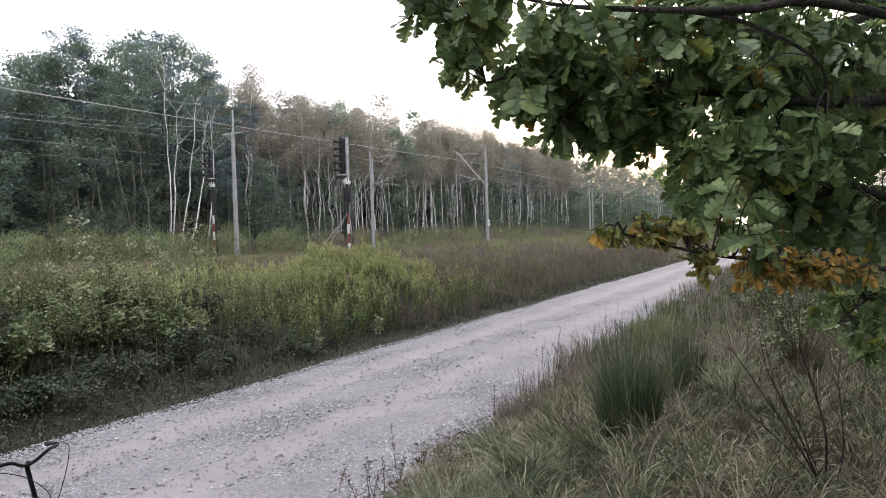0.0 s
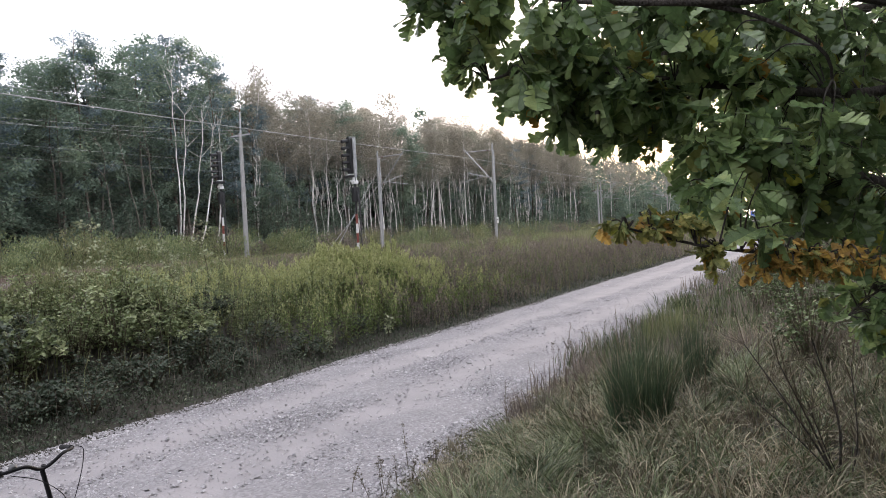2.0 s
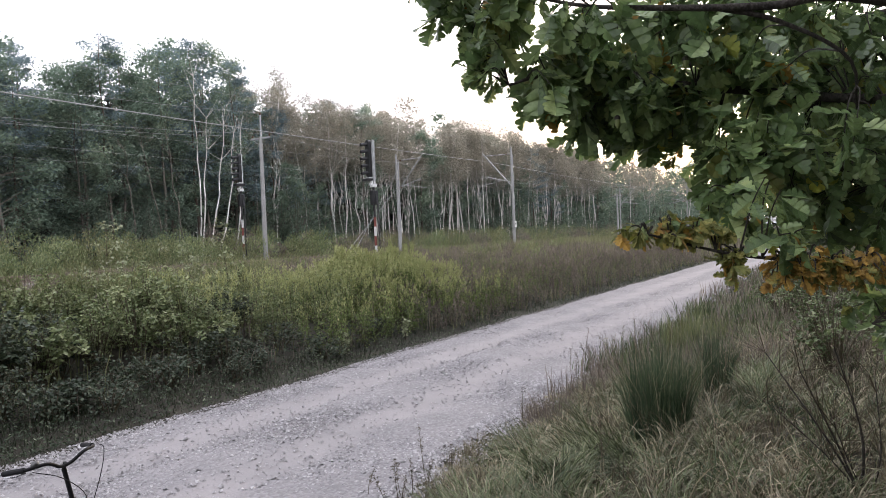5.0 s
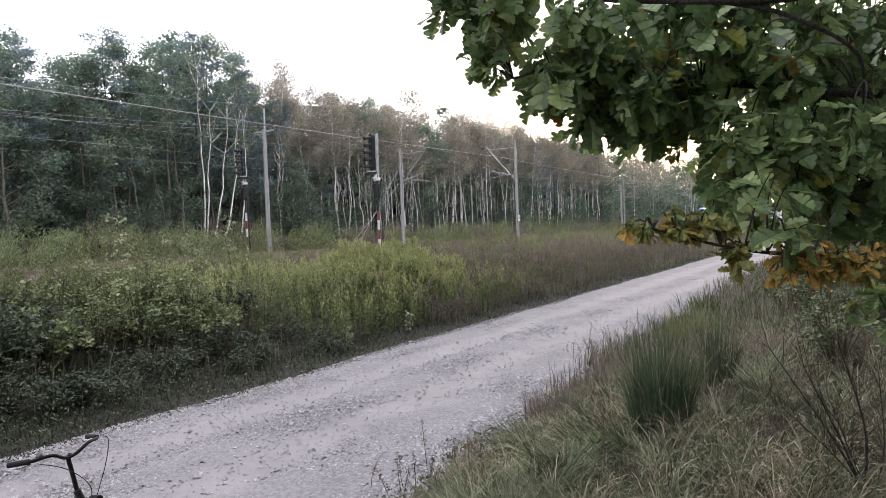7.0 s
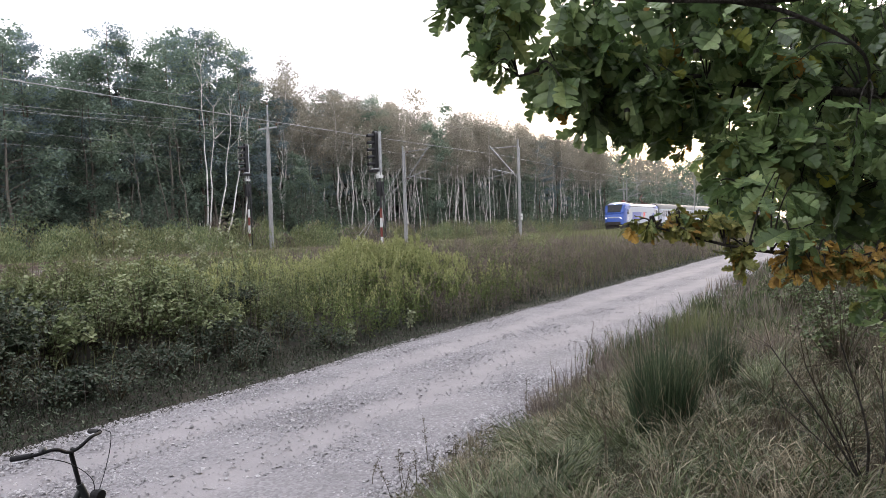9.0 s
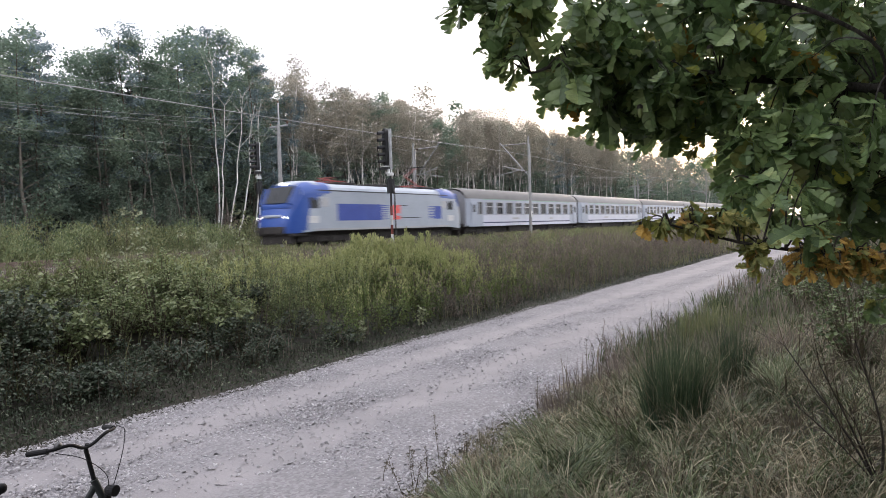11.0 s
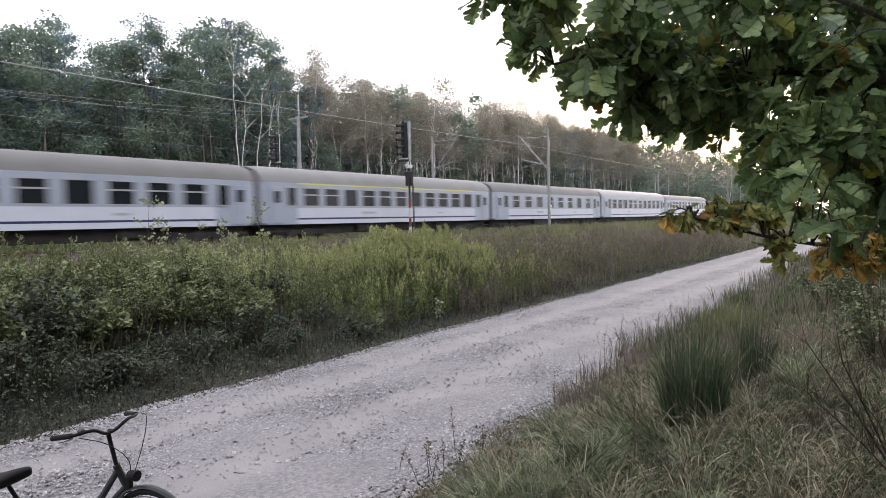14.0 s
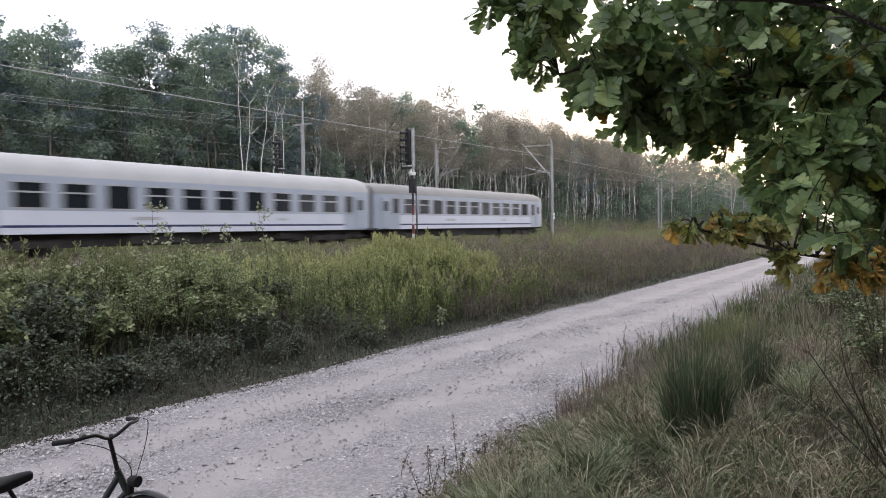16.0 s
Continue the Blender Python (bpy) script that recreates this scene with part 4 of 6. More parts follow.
        l_ = part("red_patch", box(0.55, s * 1.485, 2.15, 0.95, 0.012, 1.0), M_LOGO, c, "red emblem patch")
        part("patch_bar", box(0.75, s * 1.493, 2.0, 0.5, 0.008, 0.16), M_LOCO, l_)
        part("line_bar", box(1.45, s * 1.484, 2.62, 0.8, 0.01, 0.05), M_BLACK, c)
        part("line_bar", box(2.3, s * 1.484, 1.78, 2.3, 0.01, 0.05), M_BLACK, c)
        part("gutter", box(0, s * 1.47, 3.47, 14.4, 0.04, 0.07), M_BLACK, c, "dark roof gutter line")
        part("side_sill", box(0, s * 1.46, 1.10, 15.0, 0.06, 0.12), M_FRAME, c)
    for x, L in ((-3.6, 1.6), (0.4, 3.4), (5.6, 1.6)):
        part("roof_box", box(x, 0, 4.02, L, 1.55, 0.16, 0.04), M_UNDER, c)
    for x, up in ((-4.6, 0.0), (4.6, 1.15)):
        p = part("pantograph", [box(x, -0.5, 4.16, 2.0, 0.06, 0.06), box(x, 0.5, 4.16, 2.0, 0.06, 0.06), box(x - 0.9, 0, 4.16, 0.06, 1.1, 0.06)], M_PANTO, c, "red pantograph frame")
        part("lower_arm", tube([(x + 0.9, 0, 4.2), (x - 0.9, 0, 4.34 + up * 0.45)], 0.05, 6), M_PANTO, p)
        part("upper_arm", tube([(x - 0.9, 0, 4.34 + up * 0.45), (x + 0.6, 0, 4.44 + up)], 0.04, 6), M_PANTO, p)
        part("contact_bow", box(x + 0.6, 0, 4.47 + up, 0.25, 1.5, 0.04), M_UNDER, p)
    part("underframe", box(0, 0, 0.96, 17.6, 2.2, 0.14), M_UNDER, c)
    # added dark block closing the view under the locomotive
    part("under_equipment", box(0, 0, 0.66, 17.0, 1.9, 0.56, 0.05), M_UNDER, c)
    for x in (-5.6, 5.6):
        bogie(c, x)
    return c


TRAIN = []
loco = locomotive()
TRAIN.append((loco, -10.15))
for k in range(7):
    roof_m = M_ROOFS[(0, 1, 0, 1, 2, 3, 1)[k]]
    line_m = (M_GREENLINE, M_GREENLINE, M_COACH, M_YELLOWLINE, M_GREENLINE, M_COACH, M_COACH)[k]
    names = ("grey and white passenger coach with brown-grey roof", "grey and white passenger coach with pale roof", "grey and white passenger coach with brown-grey roof",
             "grey and white passenger coach with pale roof and yellow line", "grey and white passenger coach with slate roof", "grey and white passenger coach with silver roof", "grey and white last coach of the train, pale roof")
    TRAIN.append((coach(roof_m, line_m, names[k], (10, 10, 10, 11, 8, 10, 11)[k], 1.05 if k == 6 else 1.28), 24.5 * k + 12.25))
TRAIN_AT, TRAIN_SPEED = -0.93, 32.25


def motions():
    times = [-0.4] + [q * 0.8 for q in range(0, 20)] + [15.8, 16.0, 16.4]
    for thing, offset in TRAIN:
        walk(thing, [(t, pose(TRAIN_AT + offset - TRAIN_SPEED * (t - 12.5), TRACK_1, RAIL_Z)) for t in times])


# ---- the wood beyond the line ----
def crown(points, per, spread_r, length, width, flat=1.0, droop=0.0):
    """Leaf clumps round the given points."""
    p = np.repeat(np.asarray(points), per, axis=0)
    off = rng.normal(0, 1, p.shape)
    off *= (rng.uniform(0, 1, len(p)) ** 0.45 / np.linalg.norm(off, axis=1))[:, None] * spread_r * 1.7 * (1, 1, flat)
    off[:, 2] -= droop * np.linalg.norm(off[:, :2], axis=1)
    n = len(p)
    return leaves(p + off, rng.uniform(0.7, 1.3, n) * length, rng.uniform(0.7, 1.3, n) * width)


def make_tree(kind, height, label, seed):
    global rng
    rng = np.random.default_rng(seed)
    t = root("tree", label, "tree", group="trees of the wood")
    lean = rng.normal(0, 0.05 if kind == "birch" else 0.02, 2)
    wob = rng.normal(0, 0.12, (7, 2))
    zs = np.linspace(0, height, 7)
    path = np.stack([lean[0] * zs + wob[:, 0] * (zs > 0), lean[1] * zs + wob[:, 1] * (zs > 0), zs], -1)
    at = lambda z: np.array([np.interp(z, zs, path[:, 0]), np.interp(z, zs, path[:, 1]), z])
    limbs, clumps = [], []
    if kind == "birch":
        r0, start, n = 0.100, 0.50, 30
    elif kind == "pine":
        r0, start, n = 0.17, 0.30, 38
    else:
        r0, start, n = 0.14, 0.14, 42
    for k in range(n):
        u = start + (1 - start) * (k + rng.uniform(0, 1)) / n
        a = rng.uniform(0, 2 * np.pi)
        rest = (1 - u) / (1 - start)
        if kind == "birch":
            L, rise = 0.8 + 2.2 * rest ** 0.7, rng.uniform(0.9, 1.7)
        elif kind == "pine":
            L, rise = 0.9 + 2.6 * rest ** 0.5, rng.uniform(0.0, 0.5)
        else:
            L, rise = 0.5 + 2.7 * np.sin(np.pi * min(1, 0.06 + 0.80 * rest)) ** 0.8, rng.uniform(0.2, 0.8)
        d = np.array([np.cos(a), np.sin(a), 0])
        b = at(u * height)
        pts = [b, b + d * L * 0.5 + (0, 0, L * rise * 0.42), b + d * L + (0, 0, L * rise * (0.75 if kind == "birch" else 0.8))]
        limbs += tube(pts, [r0 * 0.32 * (1.1 - u), r0 * 0.2 * (1.1 - u), 0.006], 4, cap=False)
        for w in (0.5, 0.75, 1.0) if kind != "birch" else (0.45, 0.7, 0.9, 1.05):
            q = b + d * L * w + (0, 0, L * rise * 0.8 * w) + rng.normal(0, 0.15, 3)
            clumps.append(q)
    clumps.append(at(height))
    trunk_mat = {"birch": M_BIRCHBARK, "pine": M_PINEBARK}.get(kind, M_GREYBARK)
    part("trunk", tube(path, r0 * (1 - 0.88 * zs / height), 8, cap=False), trunk_mat, t, smooth=True)
    part("branchwork", limbs, trunk_mat, t)["kind"] = "stuff"
    if kind == "birch":
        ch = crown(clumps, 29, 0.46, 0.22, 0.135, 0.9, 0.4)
        part("crown", ch, M_HAZEBIRCH, t)
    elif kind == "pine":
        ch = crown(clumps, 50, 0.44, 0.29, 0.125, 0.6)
        part("crown", ch, M_HAZEPINE, t)
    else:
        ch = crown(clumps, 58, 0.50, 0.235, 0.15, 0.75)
        part("crown", ch, M_HAZEBROAD, t)
    return t


def make_bare_birch(height, seed):
    """A slender dead birch with forking bare limbs."""
    global rng
    rng = np.random.default_rng(seed)
    t = root("tree", "slender leafless birch with pale forking limbs", "tree", group="trees of the wood")
    zs = np.linspace(0, height, 7)
    wob = rng.normal(0, 0.18, (7, 2)) * (zs > 0)[:, None]
    path = np.stack([wob[:, 0], wob[:, 1], zs], -1)
    part("trunk", tube(path, 0.075 * (1 - 0.9 * zs / height), 8, cap=False), M_BIRCHBARK, t, smooth=True)
    limbs = []
    for k in range(13):
        u = rng.uniform(0.35, 0.98)
        a = rng.uniform(0, 2 * np.pi)
        L = (1.1 - u) * rng.uniform(1.2, 3.0) + 0.4
        b = np.array([np.interp(u * height, zs, path[:, 0]), np.interp(u * height, zs, path[:, 1]), u * height])
        d = np.array([np.cos(a), np.sin(a), 0])
        limbs += tube([b, b + d * L * 0.35 + (0, 0, L * 0.6), b + d * L * 0.5 + (0, 0, L * 1.3)], [0.03, 0.02, 0.007], 4, cap=False)
    part("branchwork", limbs, M_BIRCHBARK, t)["kind"] = "stuff"
    return t


def leaning_birch(x, y, height, lean, sway, seed):
    """A slim white trunk at the wood's edge, leaning out, with a small leafy top."""
    global rng
    rng = np.random.default_rng(seed)
    t = root("tree", "slim white-barked birch trunk leaning at the wood's edge" if x > 38 else "slim grey trunk leaning at the wood's edge", "tree", pose(x, y, float(ground_z(x, y)) - 0.05), "trees of the wood")
    zs = np.linspace(0, height, 10)
    px = lean * zs + sway * np.sin(zs / height * 5.0) + rng.normal(0, 0.05, 10) * (zs > 0)
    path = np.stack([px, rng.normal(0, 0.1, 10), zs], -1)
    bark = M_BIRCHBARK if x > 38 else M_GREYBARK
    part("trunk", tube(path, 0.085 * (1 - 0.75 * zs / height), 8, cap=False), bark, t, smooth=True)
    limbs, clumps = [], []
    for k in range(9):
        i = int(rng.integers(6, 10))
        b, a, L = path[i], rng.uniform(0, 6.28), rng.uniform(0.7, 1.9)
        e = b + np.array([np.cos(a), np.sin(a), rng.uniform(0.7, 1.5)]) * L
        limbs += tube([b, (b + e) / 2 + (0, 0, -0.08), e], [0.025, 0.015, 0.006], 4, cap=False)
        if k > 3:
            clumps += [e, b + (e - b) * 0.7]
    part("branchwork", limbs, bark, t)["kind"] = "stuff"
    part("crown", crown(clumps, 26, 0.36, 0.20, 0.12, 0.9, 0.3), M_HAZEBROAD, t)


def make_bush(label, mat, height, spread_r, n, seed, leaf=0.16):
    global rng
    rng = np.random.default_rng(seed)
    t = root("bush", label, "bush", group="bushes along the wood")
    stems, tips = [], []
    for k in range(16):
        a, o = rng.uniform(0, 2 * np.pi), rng.uniform(0.1, 1.0)
        d = np.array([np.cos(a), np.sin(a), 0]) * spread_r * o
        h = height * rng.uniform(0.55, 1.0) * (1 - 0.35 * o)
        p = [d * 0.12, d * 0.6 + (0, 0, h * 0.55), d + (0, 0, h)]
        stems += tube(p, [0.03, 0.02, 0.006], 4, cap=False)
        tips += [p[1], p[2], (p[1] + p[2]) / 2, d * 0.85 + np.array((0, 0, h * 0.35))]
    part("branchwork", stems, M_GREYBARK, t)["kind"] = "stuff"
    part("foliage", crown(tips, n // len(tips), 0.30 * spread_r, leaf, leaf * 0.7, 0.9), mat, t)
    return t


def build_wood():
    protos = {
        "birch": [make_tree("birch", h, "slender white-barked birch with thin fading crown", 100 + k) for k, h in enumerate((19.5, 17.5, 21.0, 18.5, 16.5))],
        "pine": [make_tree("pine", h, "tall pine with dark blue-green crown, hazed in colour", 200 + k) for k, h in enumerate((21.0, 19.0, 22.5))],
        "broad": [make_tree("broad", h, "leafy deciduous tree with dense dark green crown", 300 + k) for k, h in enumerate((17.5, 15.0, 19.0, 13.5))],
        "bare": [make_bare_birch(h, 400 + k) for k, h in enumerate((15.5, 12.5, 17.0))],
        "bush": [make_bush("dense green bush at the edge of the wood", M_EDGESHADE, h, r, 1100, 500 + k) for k, (h, r) in enumerate(((4.2, 2.4), (3.0, 2.0), (6.0, 2.6)))],
    }
    used = set()
    r = np.random.default_rng(41)

    joined = {}

    def plant_far(kind, x, y, size=1.0):
        """A tree too far off to tell apart: its meshes go into the joined wood."""
        p = protos[kind][int(r.integers(len(protos[kind])))]
        s, a = size * r.uniform(0.9, 1.1), r.uniform(0, 6.28)
        for o in p.children:
            me = o.data
            v = np.empty(len(me.vertices) * 3, np.float32)
            me.vertices.foreach_get("co", v)
            i = np.empty(len(me.loops), np.int32)
            me.loops.foreach_get("vertex_index", i)
            v, i = v.reshape(-1, 3), i.reshape(-1, 4)
            if o.name.startswith(("crown", "foliage")):
                q = v.reshape(-1, 4, 3)[::5]
                c = q.mean(1, keepdims=True)
                v, i = (c + (q - c) * 2.1).reshape(-1, 3), np.arange(len(q) * 4).reshape(-1, 4)
            v = v * s @ turn(a)[0].T + (x, y, float(ground_z(x, y)) - 0.05)
            joined.setdefault((o.name.split(".")[0], me.materials[0]), []).append((v, i))

    def plant(kind, x, y, k=None, size=1.0):
        ps = protos[kind]
        i = int(r.integers(len(ps))) if k is None else k
        p = ps[i]
        s = size * r.uniform(0.93, 1.06)
        m = Matrix.LocRotScale((x, y, float(ground_z(x, y)) - 0.05), Euler((0, 0, r.uniform(0, 6.28))), (s, s, s))
        if (kind, i) in used:
            o = copy_thing(p, m)
            o.scale = (s, s, s)
        else:
            used.add((kind, i))
            p.matrix_basis = m

    tall = {"birch": (19.5, 17.5, 21.0, 18.5, 16.5), "pine": (21.0, 19.0, 22.5), "broad": (17.5, 15.0, 19.0, 13.5)}
    sky_x = (0, 27.7, 29.7, 31.2, 33.2, 36.5, 37.6, 41.0, 44.2, 45.4, 47.9, 49.2, 52.3, 54.3, 56.3, 61.6, 65.7, 68.6, 70.9, 78.7, 80.6, 84.6, 94.9, 107, 125, 152, 190, 224)
    sky_h = (17.0, 17.8, 17.0, 17.4, 19.2, 18.0, 20.2, 20.8, 22.4, 21.2, 21.6, 19.6, 18.8, 18.6, 17.0, 18.2, 17.7, 20.6, 18.6, 18.2, 15.8, 18.6, 20.2, 19.5, 18.8, 20.0, 20.0, 18.9)

    def reach(x, y):
        """How tall the wood stands along its edge."""
        return float(np.interp(x * 52 / y, sky_x, sky_h))

    def plant_to(kind, x, y, h):
        fits = [k for k, q in enumerate(tall[kind]) if 0.72 < h / q < 1.16] or [int(np.argmax(tall[kind]))]
        i = fits[int(r.integers(len(fits)))]
        plant(kind, x, y, i, h / tall[kind][i])

    # the single trunks that stand out in front
    for x, y, kind, s in ((62.5, 50, "bare", 0.85), (71.5, 50, "bare", 0.9), (49.2, 49.6, "bare", 0.8)):
        plant(kind, x, y, None, s)
    for k, (x, h, lean, sway) in enumerate(((39.2, 16.5, 0.02, 0.25), (39.6, 13.0, 0.075, -0.1), (40.1, 14.0, 0.205, 0.3), (40.9, 13.5, 0.26, 0.45), (43.2, 12.5, 0.12, 0.2), (35.6, 11.0, -0.12, 0.2), (37.3, 12.0, -0.06, 0.2), (33.2, 9.5, -0.05, 0.1))):
        leaning_birch(x, 49.0, h, lean, sway, 440 + k)
    plant("pine", 33.4, 52.5, 2, 0.86)
    # the wood in rows, thinning out of sight
    for row, (y0, step) in enumerate(((51.8, 2.2), (55.0, 2.6), (59.0, 3.0), (65.0, 4.0))):
        x = 6.0 + row * 3
        while x < 150 + row * 6:
            xx, yy = x + r.uniform(-0.9, 0.9), y0 + r.uniform(-1.2, 1.2)
            mixed = xx / yy < 0.93
            u = r.uniform()
            if mixed:
                kind = "pine" if u < 0.42 else ("broad" if u < 0.90 or xx < 37 else "birch")
            else:
                kind = "birch" if u < (0.86 if row < 2 else 0.7) else ("broad" if u < 0.93 else "pine")
            h = reach(xx, yy) * (r.uniform(0.86, 0.98) if mixed else r.uniform(0.84, 0.97)) * yy / 52
            if row < 2:
                plant_to(kind, xx, yy, h)
            else:
                plant_far(kind, xx, yy, (0.80 if mixed else 0.87) * h / (18.5 if kind != "broad" else 16.5))
            x += step * r.uniform(0.75, 1.3) * (1.25 if mixed else 0.9)
    for k in range(26):
        plant("bare", 60 + k * 3.1 + r.uniform(-1.2, 1.2), 51 + r.uniform(-0.6, 4), None, r.uniform(0.75, 1.0))
    # young leafy trees under the birches
    for x, y, s in ((49.5, 50.2, 0.50), (51.5, 50.6, 0.62), (54.5, 51.0, 0.48), (57.5, 51.3, 0.40), (66, 54, 0.28), (79, 54, 0.3), (95, 53.5, 0.42), (98, 53, 0.45), (112, 52.5, 0.45)):
        plant("broad", x, y, None, s)
    for x, y, s in ((47.6, 50.4, 1.25), (50.2, 50.0, 1.45), (52.6, 50.3, 1.6), (55.3, 50.5, 1.35), (58.2, 51.0, 1.0), (61.0, 51.2, 0.8), (68.0, 51.5, 0.7), (76, 51.5, 0.8), (100, 52, 1.3), (104, 52, 1.1)):
        plant("bush", x, y, 2, s)
    for x in np.arange(56, 150, 1.7):
        plant_far("bush", x + r.uniform(-0.8, 0.8), 53.6 + r.uniform(0, 4.5), r.uniform(0.7, 1.25))
    for x in np.arange(104, 420, 3.0):
        plant_far("bush", x + r.uniform(-1, 1), 49.8 + r.uniform(-1, 2.5), r.uniform(0.9, 1.7))
        if r.uniform() < 0.5:
            plant_far("broad", x, 52.5 + r.uniform(-1, 1), r.uniform(0.45, 0.8))
    x = 150.0
    while x < 420:
        for y0 in (51.5, 57, 64):
            plant_far("birch" if r.uniform() < 0.75 else "broad", x + r.uniform(-2, 2), y0 + r.uniform(-1.5, 1.5), 1.06)
        x += 4.2 + (x - 150) * 0.02
    for y0 in range(-130, 72, 4):
        plant_far(("broad", "pine", "bush")[y0 % 3], 480 + r.uniform(-15, 15), y0 + r.uniform(-2, 2), 0.8)
    # bushes along the edge
    x = 4.0
    while x < 210:
        left = x < 36
        if 37.6 < x < 44:
            x += 1.0
            continue
        plant("bush", x, 47.8 + r.uniform(-0.8, 2.4), None, r.uniform(0.75, 1.25) if left else r.uniform(0.4, 0.9))
        x += r.uniform(1.2, 2.4) if left else r.uniform(2.0, 6.0)
    for x in np.arange(40, 120, 4.0):
        plant("bush", x + r.uniform(-1, 1), 57 + r.uniform(0, 5), None, r.uniform(0.5, 0.9))
    # wood far behind, closing the gaps; its dark leaf colour holds the wood's shade
    global rng
    rng = np.random.default_rng(77)
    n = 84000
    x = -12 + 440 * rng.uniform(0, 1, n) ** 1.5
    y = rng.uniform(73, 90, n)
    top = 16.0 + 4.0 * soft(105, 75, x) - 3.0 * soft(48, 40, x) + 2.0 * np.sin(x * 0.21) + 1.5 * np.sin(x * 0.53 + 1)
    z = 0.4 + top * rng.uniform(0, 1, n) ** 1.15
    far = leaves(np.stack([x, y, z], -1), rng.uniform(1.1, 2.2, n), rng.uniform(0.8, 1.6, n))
    tagged(part("far_woods", far, M_WOODSHADE, None), "deep wood behind the front trees, coloured dark for its shade", "woods", kind="stuff")
    xs = np.arange(0, 260, 1.7)
    tr = []
    for xx in xs:
        yy = 74 + rng.uniform(-2, 4)
        tr += tube([(xx, yy, 0.9), (xx + rng.normal(0, 0.4), yy, 15)], [0.12, 0.05], 5, cap=False)
    tagged(part("far_trunks", tr, M_BIRCHBARK, None), "pale trunks deeper in the wood", "trunks", kind="stuff")
    # tree belt on the near side of the road, far along it
    for k in range(26):
        xx = 75 + k * 7 + r.uniform(-2, 2)
        plant_far("broad" if k % 3 else "birch", xx, -4 - r.uniform(0, 9) - 0.02 * xx, r.uniform(0.4, 0.8))
    for k in range(24):
        xx = 40 + k * 7 + r.uniform(-2, 2)
        plant_far("bush", xx, 0.5 - r.uniform(0, 5), r.uniform(0.35, 0.7))
    # added screen of leaves behind the view, keeping skylight off the foreground
    n = 22000
    x, y = rng.uniform(-60, 60, n), rng.uniform(-16, -8, n)
    z = ground_z(x, y) + rng.uniform(0, 13, n)
    tagged(part("wood_behind", leaves(np.stack([x, y, z], -1), rng.uniform(0.9, 1.8, n), rng.uniform(0.7, 1.4, n)), M_HAZEBROAD, None), "unseen leafy screen added behind the bank to cut skylight", "woods", kind="stuff")
    w = root("distant_wood", "distant mixed wood along the line and road", "woods", kind="stuff")
    for (name, mat), ch in joined.items():
        part(name, ch, mat, w)


build_wood()


# ---- weeds between road and line ----
def goldenrod(seed, h, n, plume):
    """One upright leafy stem: returns stem, leaf and plume chunks."""
    g = np.random.default_rng(seed)
    bend = g.normal(0, 0.10, 2)
    at = lambda u: np.stack([bend[0] * u ** 2 * h, bend[1] * u ** 2 * h, u * h], -1)
    stem = tube(at(np.linspace(0, 1, 4)), [0.006, 0.005, 0.004, 0.002], 3, cap=False)
    u = g.uniform(0.08, 1.0, n)
    a = g.uniform(0, 2 * np.pi, n)
    L = 0.155 * (1.15 - 0.50 * u)
    T = turn(a, g.uniform(-0.9, 0.5, n), g.normal(0, 0.4, n))
    lv = scatter(*DIAMOND, at(u), T, np.stack([L, L * 0.28, L], -1))
    m = plume
    pu = g.uniform(0.86, 1.04, m)
    pl = scatter(*DIAMOND, at(pu) + g.normal(0, 0.026, (m, 3)), turn(g.uniform(0, 6.3, m), g.uniform(-1.5, -0.7, m)), np.stack([np.full(m, 0.10), np.full(m, 0.03), np.full(m, 0.10)], -1))
    return stem, lv, pl


def field_points(n, x0, x1, y0, y1, dens=1.0):
    x = x0 + (x1 - x0) * rng.uniform(0, 1, n) ** dens
    y = rng.uniform(y0, y1, n)
    return x, y


def stand(name, x, y, size, mats, label, category, count, h, n, plume, seed):
    """A stand of leafy stems as three stuffs: stems, leaves, plumes."""
    z = ground_z(x, y)
    pos = np.stack([x, y, z - 0.02], -1)
    pick = rng.integers(0, count, len(x))
    S, L, P = [], [], []
    for k in range(count):
        sel = pick == k
        if not sel.any():
            continue
        st, lv, pl = goldenrod(seed + k, h, n, plume)
        q, w = pos[sel], size[sel]
        T = turn(rng.uniform(0, 6.3, len(q)), rng.normal(0, 0.07, len(q)), rng.normal(0, 0.07, len(q)))
        for v, f in st:
            S.append(scatter(v, f, q, T, w))
        L.append(scatter(*lv, q, T, w))
        if plume:
            P.append(scatter(*pl, q, T, w))
    t = root(name, label, category, kind="stuff")
    part("stalks", S, mats[0], t)
    part("leaves", L, mats[1], t)
    if plume:
        part("plumes", P, mats[2], t)


def thick(v):
    """Soft patchiness over the field, 0 to 1."""
    x, y = v
    return 0.5 + 0.25 * np.sin(x * 0.55 + 1.3 * np.sin(y * 0.4)) + 0.25 * np.sin(y * 0.9 + x * 0.23 + 2)


